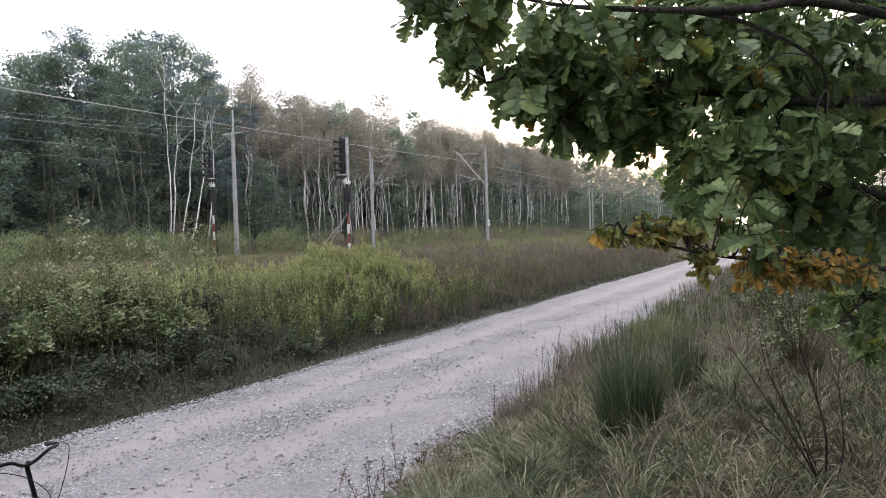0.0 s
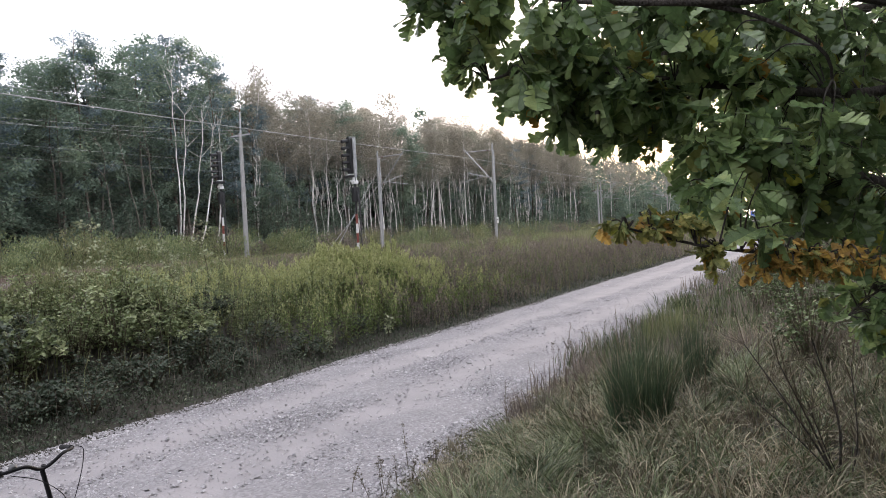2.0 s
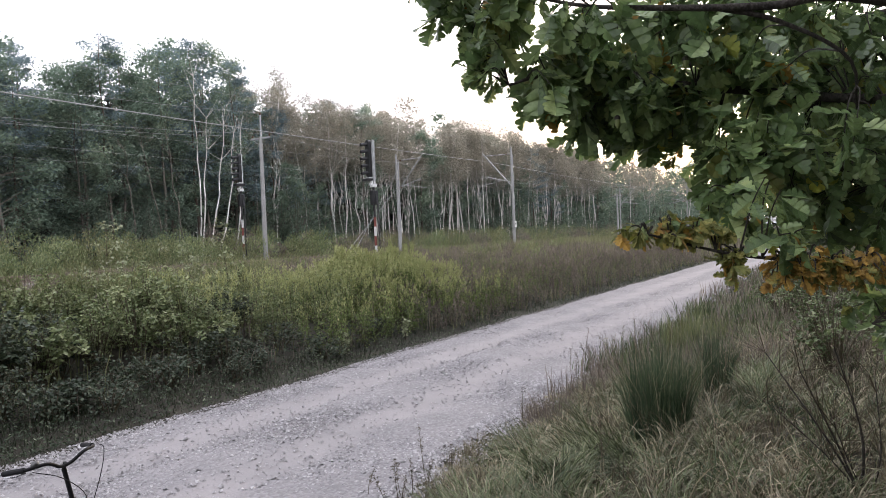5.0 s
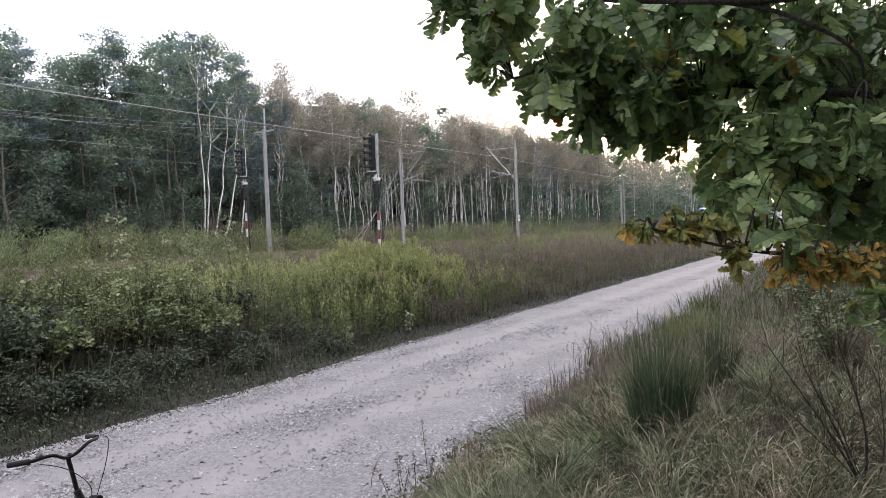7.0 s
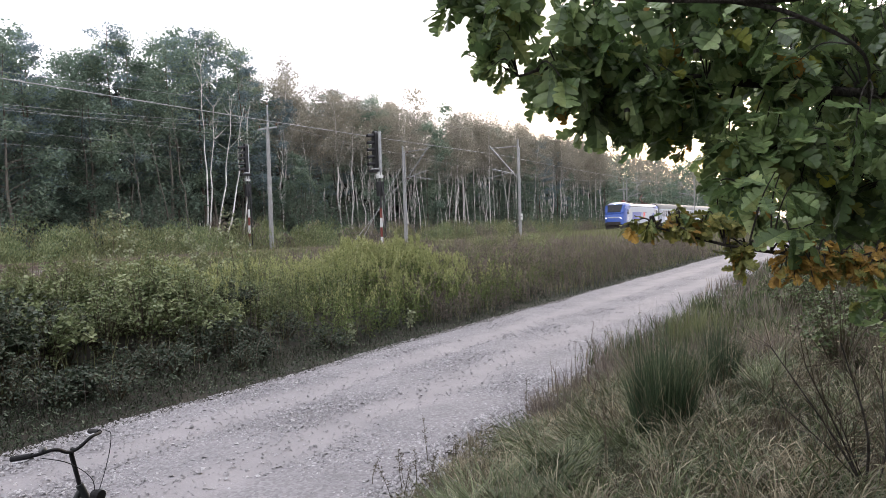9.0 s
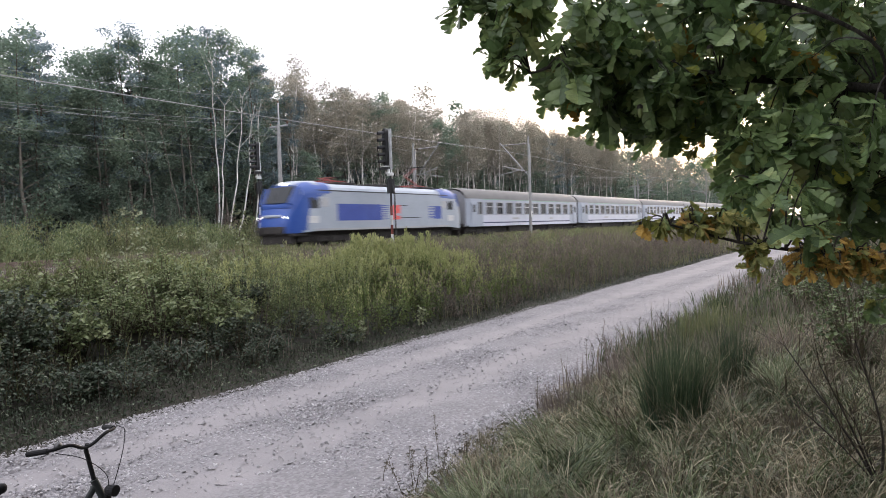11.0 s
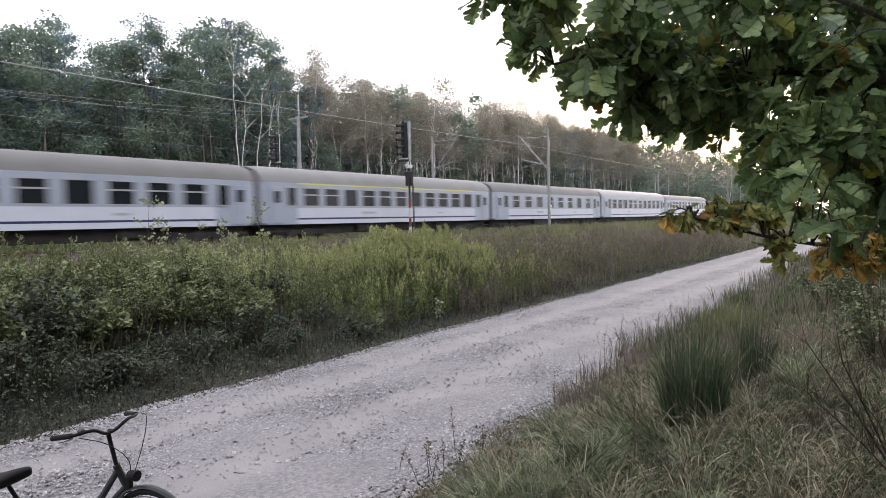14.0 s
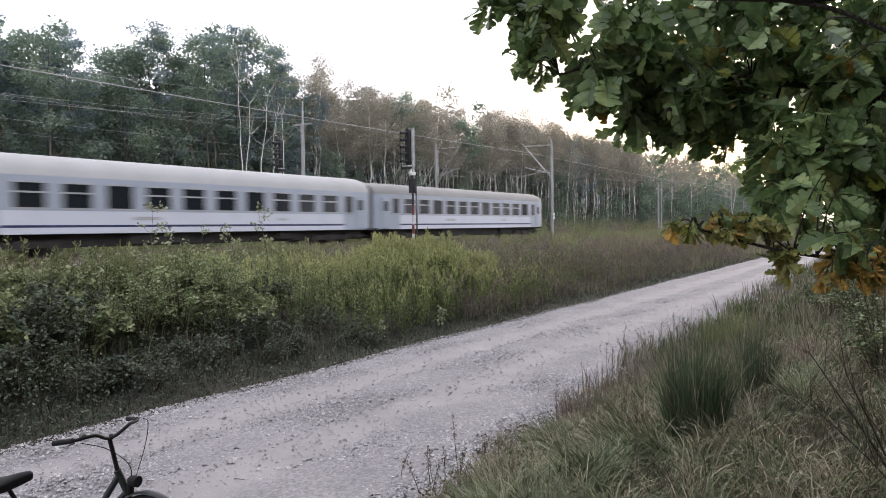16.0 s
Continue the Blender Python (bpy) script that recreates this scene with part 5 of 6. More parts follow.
def build_field():
    global rng
    rng = np.random.default_rng(11)
    # the bright goldenrod hummock
    n = 1150
    a, q = rng.uniform(0, 6.28, n), np.sqrt(rng.uniform(0, 1, n))
    x, y = 16.5 + 3.7 * q * np.cos(a) + 0.6 * q * np.sin(a), 12.5 + 2.4 * q * np.sin(a)
    stand("goldenrod_patch", x, y, (1.04 - 0.42 * q ** 2) * rng.uniform(0.74, 1.10, n) * (0.88 + 0.16 * np.sin(2.6 * x) * np.sin(2.1 * y + 1)), (M_STALK, M_ROD, M_RODTOP), "dense stand of yellow-green goldenrod stems", "goldenrod", 8, 1.72, 36, 26, 900)
    # goldenrod thinning along the bank and to the left
    n = 360
    x, y = field_points(n, 8.6, 14.0, 10.6, 13.6)
    stand("goldenrod_patch", x, y, rng.uniform(0.45, 0.90, n), (M_STALK, M_WEED, M_RODTOP), "tall mixed goldenrod and willowherb stems", "goldenrod", 6, 1.6, 40, 14, 930)
    n = 1300
    x, y = field_points(n, 18.0, 46.0, 9.6, 17.0, 1.4)
    stand("goldenrod_patch", x, y, rng.uniform(0.5, 0.85, n) * (1 - 0.25 * soft(24, 40, x)), (M_STALK, M_ROD, M_HEATH), "loose goldenrod stems going to seed", "goldenrod", 5, 1.35, 34, 18, 960)
    # brown seeding stems along the near edge of the weeds
    n = 300
    x, y = field_points(n, 10.6, 20.0, 9.3, 10.6)
    stand("goldenrod_patch", x, y, rng.uniform(0.45, 0.85, n), (M_STALK, M_ROD, M_RODTOP), "shorter goldenrod stems in front of the stand", "goldenrod", 6, 1.35, 30, 8, 945)
    n = 1300
    x, y = field_points(n, 14.5, 50.0, 8.9, 12.5, 1.4)
    stand("faded_weeds", x, y, rng.uniform(0.45, 1.0, n) * (0.6 + 0.4 * soft(8.8, 10.5, y)), (M_STALK, M_HEATH, M_HEATH), "brown faded weed stems gone to seed", "weeds", 5, 1.0, 34, 22, 980)
    # heath grass and olive grass over the field up to the line
    n = 46000
    x, y = field_points(n, 4, 110, 9.2, 27.2, 1.6)
    keep = rng.uniform(0, 1, n) < (0.35 + 0.65 * thick((x, y))) * (0.10 + 0.90 * soft(0.66, 1.05, x / y))
    keep &= (y > 16) | (x / y > 1.5) | (rng.uniform(0, 1, n) < 0.3)
    x, y = x[keep], y[keep]
    lumps = 0.5 + 0.5 * np.sin(2.3 * x + 1.7 * np.sin(1.1 * y)) * np.sin(1.9 * y + 0.7 * x)
    h = rng.uniform(0.45, 1.0, len(x)) * (0.7 + 0.35 * soft(9, 12, y)) * (0.62 + 0.6 * lumps) * (1 - 0.25 * soft(16, 21, y) * soft(1.5, 1.1, x / y))
    bl = blades(np.stack([x, y, ground_z(x, y)], -1), h, 0.010 + 0.0005 * np.hypot(x, y), rng.uniform(0.05, 0.5, len(x)))
    tagged(part("heath_grass", bl, M_HEATH, None), "faded purple-brown heath grass over the field", "grass", kind="stuff")
    n = 52000
    x, y = field_points(n, 3, 140, 8.9, 27.0, 1.4)
    keep = rng.uniform(0, 1, n) < 0.25 + 0.75 * thick((x * 0.8 + 9, y * 1.1))
    keep &= (y > 16) | (x / y > 1.5) | (rng.uniform(0, 1, n) < 0.35)
    x, y = x[keep], y[keep]
    x, y = x[(y > 10) | (x > 14)], y[(y > 10) | (x > 14)]
    lumps = 0.5 - 0.5 * np.sin(1.7 * x + 1.2 * np.sin(1.3 * y)) * np.sin(1.6 * y - 0.6 * x)
    bl = blades(np.stack([x, y, ground_z(x, y)], -1), rng.uniform(0.35, 0.95, len(x)) * (0.55 + 0.45 * soft(8.8, 11, y)) * (0.6 + 0.65 * lumps) * (1 - 0.25 * soft(16, 21, y) * soft(1.5, 1.1, x / y)), 0.010 + 0.0005 * np.hypot(x, y), rng.uniform(0.05, 0.6, len(x)))
    tagged(part("olive_grass", bl, M_OLIVE, None), "olive green field grass between road and line", "grass", kind="stuff")
    n = 26000
    x, y = field_points(n, 14, 170, 20.5, 26.9, 1.4)
    bl = blades(np.stack([x, y, ground_z(x, y)], -1), rng.uniform(0.6, 1.25, n) * (0.86 + 0.14 * soft(26, 52, x)), 0.014 + 0.0005 * x, rng.uniform(0.05, 0.5, n))
    tagged(part("olive_grass", bl, M_OLIVE, None), "tall olive grass in front of the ballast", "grass", kind="stuff")
    n = 14000
    x, y = field_points(n, 10, 60, 19.0, 27.0, 1.2)
    bl = blades(np.stack([x, y, ground_z(x, y)], -1), rng.uniform(0.6, 1.2, n) * (0.6 + 0.5 * thick((x * 0.7, y * 0.8))), 0.022, rng.uniform(0.05, 0.6, n))
    tagged(part("heath_grass", bl, M_HEATH, None), "faded purple-brown heath in front of the ballast", "grass", kind="stuff")
    # low verge along the road
    n = 18000
    x, y = field_points(n, 2, 60, 8.15, 9.8, 2.2)
    near, far = road_edges(x)
    x, y = x[y > far - 0.05], y[y > far - 0.05]
    bl = blades(np.stack([x, y, ground_z(x, y)], -1), rng.uniform(0.04, 0.18, len(x)) * (0.4 + 0.9 * soft(8.2, 9.4, y)), 0.009, rng.uniform(0.3, 1.3, len(x)))
    tagged(part("verge_grass", bl, M_VERGE, None), "short dark green verge grass along the track", "grass", kind="stuff")
    # low herbs at the foot of the weeds, their shade put into the leaf colour
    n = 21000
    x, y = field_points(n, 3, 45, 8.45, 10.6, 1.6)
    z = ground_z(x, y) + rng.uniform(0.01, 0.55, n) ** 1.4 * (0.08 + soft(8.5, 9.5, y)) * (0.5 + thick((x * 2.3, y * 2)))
    tagged(part("low_herbs", leaves(np.stack([x, y, z], -1), rng.uniform(0.03, 0.08, n), rng.uniform(0.015, 0.04, n)), M_SHADEBUSH, None), "low herbs at the foot of the weeds, coloured dark for shade", "herbs", kind="stuff")
    # loose weeds of mixed green behind the shrubs
    n = 2300
    y = rng.uniform(12.6, 21.0, n)
    x = y * rng.uniform(0.28, 0.98, n)
    stand("mixed_weeds", x, y, rng.uniform(0.58, 1.06, n) * (0.72 + 0.5 * thick((x, y))) * (1 - 0.55 * soft(14.5, 19, y)), (M_STALK, M_WEED, M_OLIVE), "mixed dull green weeds behind the shrubs", "weeds", 5, 1.5, 40, 10, 1010)
    # rounded thickets beyond the line
    g = np.random.default_rng(31)
    mats = (M_HEATH, M_OLIVE, M_WEED)
    chunks, low = ([], [], []), ([], [], [])

    def mound(cx, cy, rr, hh, m, size):
        d = g.normal(0, 1, (m, 3))
        d *= (g.uniform(0.35, 1, m) ** 0.4 / np.linalg.norm(d, axis=1))[:, None]
        p = np.stack([cx + d[:, 0] * rr, cy + d[:, 1] * rr, ground_z(cx, cy) + 0.2 * hh + np.abs(d[:, 2]) * hh], -1)
        return leaves(p, g.uniform(0.14, 0.34, m) * size, g.uniform(0.05, 0.10, m) * size, pitch=g.uniform(-1.5, -0.5, m))

    for k in range(170):
        cy = g.uniform(12.5, 26)
        cx = cy * (0.62 + 1.9 * g.uniform() ** 1.3)
        u = g.uniform()
        w = 0 if u < 0.5 else (1 if u < 0.8 else 2)
        low[w].append(mound(cx, cy, g.uniform(0.4, 1.0), g.uniform(0.6, 1.05) * (1 - 0.25 * soft(17, 24, cy) * soft(1.35, 1.0, cx / cy)), 260, 0.62))
    for mat, ch, lab in zip(mats, low, ("brown heath hummocks among the field grass", "olive hummocks among the field grass", "dull green hummocks among the field grass")):
        tagged(part("hummocks", ch, mat, None), lab, "weeds", kind="stuff")
    x = 12.0
    while x < 190:
        for k in range(3):
            cx, cy = x + g.uniform(-1.5, 1.5), 39.2 + k * 2.6 + g.uniform(-1, 1)
            rr = g.uniform(0.9, 2.0)
            hh = g.uniform(1.35, 2.15) + 0.36 * k
            m = int(620 * (1.0 if x < 90 else 0.55))
            u = g.uniform()
            which = (1 if u < 0.45 else 2) if cx < 34 else (0 if u < 0.34 else (1 if u < 0.66 else 2))
            chunks[which].append(mound(cx, cy, rr, hh, m, 0.82))
        x += (1.3 if x < 44 else 1.9) + 0.012 * x
    for mat, ch, lab in zip(mats, chunks, ("faded purple-brown heath thicket beyond the line", "olive green thicket beyond the line", "dull green thicket beyond the line")):
        tagged(part("thicket", ch, mat, None), lab, "thicket", kind="stuff")
    # beyond the line, up to the wood
    n = 24000
    x, y = field_points(n, 8, 300, 38.2, 52, 1.5)
    bl = blades(np.stack([x, y, ground_z(x, y)], -1), rng.uniform(0.4, 0.95, len(x)), 0.03 + 0.0004 * x, rng.uniform(0.05, 0.4, len(x)), steps=1)
    tagged(part("olive_grass", bl, M_OLIVE, None), "tall olive grass between the line and the wood", "grass", kind="stuff")
    n = 16000
    x, y = field_points(n, 8, 260, 37.8, 49, 1.5)
    x, y = x[x > 44], y[x > 44]
    bl = blades(np.stack([x, y, ground_z(x, y)], -1), rng.uniform(0.4, 0.9, len(x)), 0.03 + 0.0004 * x, rng.uniform(0.05, 0.4, len(x)), steps=1)
    tagged(part("heath_grass", bl, M_HEATH, None), "brown heath grass beyond the line", "grass", kind="stuff")


def hedge_shrub(x, y, h, r_, n, mat, label, seed, leaf=0.085, m=40):
    """A leafy shrub of arching stems with small oval leaves set along them."""
    global rng
    rng = np.random.default_rng(seed)
    t = root("shrub", label, "shrub", pose(x, y, float(ground_z(x, y)) - 0.03), "shrubs on the bank")
    stems, P, Y = [], [], []
    for k in range(n):
        a, o = rng.uniform(0, 6.28), rng.uniform(0.2, 1) ** 0.7
        d = np.array([np.cos(a), np.sin(a), 0]) * r_ * o
        hh = h * rng.uniform(0.6, 1.05) * (1 - 0.4 * o ** 2)
        pts = smoothpath([d * 0.15, d * 0.55 + (0, 0, hh * 0.75), d * 0.85 + (0, 0, hh), d * 1.12 + (0, 0, hh * 0.86)], 9)
        stems += tube(pts, np.linspace(0.009, 0.002, 9), 4, cap=False)
        u = rng.uniform(0.06, 1, m) ** 0.8 * 8
        i = np.minimum(u.astype(int), 7)
        P.append(pts[i] + (pts[i + 1] - pts[i]) * (u - i)[:, None] + rng.normal(0, 0.035, (m, 3)))
    P = np.concatenate(P)
    m = len(P)
    part("branchwork", stems, M_STALK, t)["kind"] = "stuff"
    L = rng.uniform(0.7, 1.3, m) * leaf
    part("foliage", leaves(P, L, L * 0.95, pitch=rng.normal(0.15, 0.5, m), roll=rng.normal(0, 0.5, m), shape=OVAL), mat, t)
    return t


def sapling(x, y, h, seed):
    global rng
    rng = np.random.default_rng(seed)
    t = root("sapling", "thin young tree with pale rounded leaves", "sapling", pose(x, y, float(ground_z(x, y)) - 0.03), "saplings among the weeds")
    pts = smoothpath([(0, 0, 0), rng.normal(0, 0.04, 3) + (0, 0, h * 0.5), rng.normal(0, 0.10, 3) + (0, 0, h)], 10)
    ch = tube(pts, np.linspace(0.012, 0.003, 10), 5, cap=False)
    P = []
    for k in range(14):
        b = pts[int(rng.integers(3, 10))]
        a = rng.uniform(0, 6.28)
        e = b + np.array([np.cos(a), np.sin(a), rng.uniform(0.3, 1.2)]) * rng.uniform(0.12, 0.4)
        ch += tube([b, (b + e) / 2 + (0, 0, 0.02), e], [0.004, 0.003, 0.0015], 4, cap=False)
        P.append(b + (e - b) * rng.uniform(0.3, 1.05, (9, 1)) + rng.normal(0, 0.02, (9, 3)))
    P = np.concatenate(P)
    part("stem", ch, M_STALK, t)
    L = rng.uniform(0.055, 0.095, len(P))
    part("foliage", leaves(P, L, L * 0.9, shape=OVAL), M_PALELEAF, t)


def build_bank():
    g = np.random.default_rng(5)
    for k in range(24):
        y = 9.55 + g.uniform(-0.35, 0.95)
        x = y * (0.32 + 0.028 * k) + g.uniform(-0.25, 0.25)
        hedge_shrub(x, y, g.uniform(0.4, 1.05), g.uniform(0.3, 0.65), 18, M_SHADEBUSH, "low tangled shrub with small grey-green leaves", 600 + k, g.uniform(0.036, 0.056), 26)
    for k in range(46):
        y = 11.0 + g.uniform(0, 3.8)
        x = y * (0.33 + 0.0117 * k) + g.uniform(-0.3, 0.3)
        hedge_shrub(x, y, g.uniform(1.0, 1.55) + 0.12 * (y - 11) - 0.25 * soft(0.7, 0.9, x / y), g.uniform(0.55, 0.95), 30, M_WEED if (k % 4 or y > 12.5) else M_SHADEBUSH, "tangled weedy shrub with small green leaves", 640 + k, g.uniform(0.044, 0.070), 42)
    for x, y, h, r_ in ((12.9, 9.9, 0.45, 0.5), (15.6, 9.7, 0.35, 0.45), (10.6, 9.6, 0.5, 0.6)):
        hedge_shrub(x, y, h, r_, 18, M_SHADEBUSH, "small leafy herb at the foot of the weeds", 690 + int(x), 0.045)
    for k, (x, y, h) in enumerate(((8.7, 14.0, 2.35), (12.0, 14.0, 2.4), (11.3, 14.4, 1.9), (10.9, 16.8, 1.9), (12.0, 17.0, 1.75), (13.3, 17.2, 1.9), (13.9, 17.5, 1.5), (8.3, 13.9, 1.6), (14.6, 18.2, 1.5))):
        sapling(x, y, h, 700 + k)
    hedge_shrub(13.05, 9.15, 0.62, 0.07, 5, M_PALELEAF, "pale upright weed spike at the foot of the bank", 720, 0.06, 30)
    hedge_shrub(11.1, 9.3, 0.55, 0.08, 5, M_PALELEAF, "pale upright weed spike at the foot of the bank", 721, 0.05, 26)


build_field()
build_bank()


# ---- the near bank ----
def build_near_bank():
    global rng
    rng = np.random.default_rng(21)

    def near_points(n, x0, x1, y0, p=1.0, margin=0.0):
        x = x0 + (x1 - x0) * rng.uniform(0, 1, n) ** p
        near, far = road_edges(x)
        y = y0 + (near - margin - y0) * rng.uniform(0, 1, n)
        return x, y

    def tufts(n, per, x0, x1, y0, p, margin, r_):
        x, y = near_points(n, x0, x1, y0, p, margin)
        x, y = np.repeat(x, per), np.repeat(y, per)
        a = np.repeat(rng.uniform(0, 6.28, n), per) + rng.normal(0, 0.8, n * per)
        x, y = x + rng.normal(0, r_, n * per), y + rng.normal(0, r_, n * per)
        return np.stack([x, y, ground_z(x, y) - 0.01], -1), a

    def clumps(name, n, per, x0, x1, y0, pw, margin, r_, hgt, width, bend, mat, label, steps=3, comb=0.45):
        """Tufts whose blades arch outwards from their middles."""
        x, y = near_points(n, x0, x1, y0, pw, margin)
        edge = 0.28 + 0.72 * soft(0.1, 1.5, road_edges(x)[0] - y)
        big = np.repeat(rng.uniform(0.6, 1.15, n) * edge, per)
        a = rng.uniform(0, 6.28, n * per)
        q = r_ * np.sqrt(rng.uniform(0, 1, n * per))
        lead = np.repeat(rng.uniform(0, 6.28, n), per)
        way = np.where(rng.uniform(0, 1, n * per) < comb, lead + rng.normal(0, 0.5, n * per), a + rng.normal(0, 0.5, n * per))
        px, py = np.repeat(x, per) + q * np.cos(a), np.repeat(y, per) + q * np.sin(a)
        pos = np.stack([px, py, ground_z(px, py) - 0.01], -1)
        m = n * per
        tagged(part(name, blades(pos, rng.uniform(hgt[0], hgt[1], m) * big, width, rng.uniform(bend[0], bend[1], m), way, steps), mat, None), label, "grass", kind="stuff")

    clumps("bank_grass", 520, 42, 3.3, 12, -2.6, 1.3, 0.40, 0.12, (0.22, 0.50), 0.0095, (0.8, 2.8), M_GRASS, "curling green grass tufts over the bank", 3, 0.35)
    clumps("bank_grass", 34, 110, 3.3, 9, 0.8, 1.3, 0.70, 0.16, (0.40, 0.70), 0.008, (0.9, 1.9), M_GRASS, "long green grass combed down over the bank", 4, 0.85)
    clumps("dry_grass", 760, 30, 3.3, 12, -2.2, 1.3, 0.30, 0.12, (0.25, 0.58), 0.0085, (0.8, 2.8), M_DRY, "pale dry grass tufts mixed into the bank", 4, 0.3)
    clumps("edge_grass", 480, 24, 3.2, 13, 2.9, 1.4, 0.05, 0.09, (0.14, 0.38), 0.006, (0.2, 1.4), M_DRY, "pale dry grass along the road edge")
    clumps("low_grass", 900, 14, 3.3, 13, -3.0, 1.4, -0.05, 0.16, (0.06, 0.2), 0.008, (0.2, 1.2), M_GRASS, "short green grass at the foot of the tufts", 2)
    clumps("brown_grass", 420, 28, 3.3, 14, -3.0, 1.3, 0.2, 0.14, (0.15, 0.46), 0.006, (0.3, 1.8), M_STALK, "dead brown grass between the green tufts", 2)
    p, a = tufts(1900, 16, 11, 75, -9.0, 1.6, 0.05, 0.15)
    n = len(p)
    tagged(part("bank_grass", blades(p, rng.uniform(0.2, 0.5, n), 0.012 + 0.0004 * p[:, 0], rng.uniform(0.15, 0.8, n), a), M_GRASS, None), "rough green grass beside the track", "grass", kind="stuff")
    p, a = tufts(1000, 16, 9, 75, -9.0, 1.6, 0.0, 0.15)
    n = len(p)
    tagged(part("dry_grass", blades(p, rng.uniform(0.22, 0.58, n), 0.010 + 0.0004 * p[:, 0], rng.uniform(0.1, 0.7, n), a), M_HEATH, None), "brown dry grass beside the track", "grass", kind="stuff")
    # shorter grass where one stands
    n = 16000
    x, y = rng.uniform(-9, 3.0, n), rng.uniform(-6, 3.9, n)
    tagged(part("bank_grass", blades(np.stack([x, y, ground_z(x, y)], -1), rng.uniform(0.08, 0.3, n), 0.010, rng.uniform(0.3, 1.4, n)), M_GRASS, None), "trodden short grass on the bank top", "grass", kind="stuff")
    # brown litter stems low down
    n = 9000
    x, y = near_points(n, 3.4, 12, -3, 1.3, 0.2)
    tagged(part("stem_litter", blades(np.stack([x, y, ground_z(x, y)], -1), rng.uniform(0.05, 0.3, n), 0.006, rng.uniform(0.8, 1.8, n)), M_STALK, None), "fallen brown stems matted in the grass", "litter", kind="stuff")


def tussock(x, y, r_, h, n, seed, mat, label, width=0.006, bend=(0.05, 0.62), comb=None):
    global rng
    rng = np.random.default_rng(seed)
    t = root("tussock", label, "tussock", pose(x, y, float(ground_z(x, y)) - 0.03), "tussocks on the bank")
    a, q = rng.uniform(0, 6.28, n), np.sqrt(rng.uniform(0, 1, n))
    pos = np.stack([r_ * q * np.cos(a), r_ * q * np.sin(a), np.zeros(n)], -1)
    part("blade_tuft", blades(pos, h * rng.uniform(0.35, 1.0, n) ** 0.8 * (1.05 - 0.35 * q), width, rng.uniform(*bend, n) * (0.4 + 0.9 * q), (a if comb is None else comb) + rng.normal(0, 0.6 if comb is None else 0.35, n), 3), mat, t)
    if mat is M_REED:
        m = n // 9
        a, q = rng.uniform(0, 6.28, m), np.sqrt(rng.uniform(0, 1, m))
        pos = np.stack([r_ * q * np.cos(a), r_ * q * np.sin(a), np.zeros(m)], -1)
        part("dead_tuft", blades(pos, h * rng.uniform(0.3, 0.95, m), width, rng.uniform(0.05, 1.1, m), a + rng.normal(0, 0.8, m), 4), M_DRY, t, "pale dead stems")["kind"] = "stuff"
    return t


def seed_stem(x, y, h, seed, label, mat=None, lean=(0.0, 0.0), branches=0):
    """A thin upright stem with a ragged seed head."""
    global rng
    rng = np.random.default_rng(seed)
    t = root("dry_stem", label, "weed", pose(x, y, float(ground_z(x, y)) - 0.02), "dry stems on the bank")
    pts = smoothpath([(0, 0, 0), (lean[0] * 0.4 + rng.normal(0, 0.02), lean[1] * 0.4, h * 0.5), (lean[0], lean[1], h)], 7)
    part("stem", tube(pts, np.linspace(0.0045, 0.0015, 7), 4, cap=False), mat or M_STALK, t)
    sprays = []
    for k in range(branches):
        b = pts[int(rng.integers(2, 6))]
        a = rng.uniform(0, 6.28)
        e = b + np.array([np.cos(a), np.sin(a), rng.uniform(0.9, 2.0)]) * rng.uniform(0.06, 0.16) * h
        part("side_stem", tube([b, (b + e) / 2 + (0, 0, -0.01), e], [0.0028, 0.002, 0.0012], 4, cap=False), mat or M_STALK, t)
        sprays.append(b + (e - b) * rng.uniform(0.35, 1.05, (16, 1)) + rng.normal(0, 0.010, (16, 3)))
    m = 60
    u = rng.uniform(0.45, 1.0, m)
    P = np.stack([np.interp(u * 6, np.arange(7), pts[:, k]) for k in range(3)], -1) + rng.normal(0, 0.012, (m, 3))
    if sprays:
        P = np.concatenate([P] + sprays)
        m = len(P)
    part("seed_head", leaves(P, rng.uniform(0.012, 0.03, m), rng.uniform(0.008, 0.014, m)), mat or M_STALK, t)["kind"] = "stuff"


def bare_shrub(x, y, seed):
    global rng
    rng = np.random.default_rng(seed)
    t = root("bare_shrub", "leafless broom shrub with thin dark twigs", "shrub", pose(x, y, float(ground_z(x, y)) - 0.03))
    side, ahead = np.array([0.489, -0.872, 0]), np.array([0.872, 0.489, 0])
    for e, h, thick_ in ((-0.50, 0.95, 0.010), (-0.38, 0.86, 0.010), (-0.16, 1.02, 0.011), (-0.60, 0.66, 0.006), (0.14, 0.80, 0.007), (-0.26, 0.58, 0.006)):
        tip = side * e + ahead * rng.uniform(-0.1, 0.35) + (0, 0, h)
        pts = smoothpath([side * rng.normal(0, 0.04), side * e * 0.42 + (0, 0, h * 0.42) + rng.normal(0, 0.02, 3), tip], 10)
        limb = part("limb", tube(pts, np.linspace(thick_, thick_ * 0.35, 10), 6, cap=False), M_OAKBARK, t)
        tw = []
        for k in range(26):
            b = pts[int(rng.integers(4, 10))]
            d = (pts[-1] - pts[3]) * 0.2 + rng.normal(0, 0.11, 3) + (0, 0, 0.05)
            tw += tube([b, b + d * 0.6, b + d * 1.1 + rng.normal(0, 0.02, 3)], [0.0028, 0.002, 0.001], 3, cap=False)
        part("twig_spray", tw, M_STALK, limb)["kind"] = "stuff"


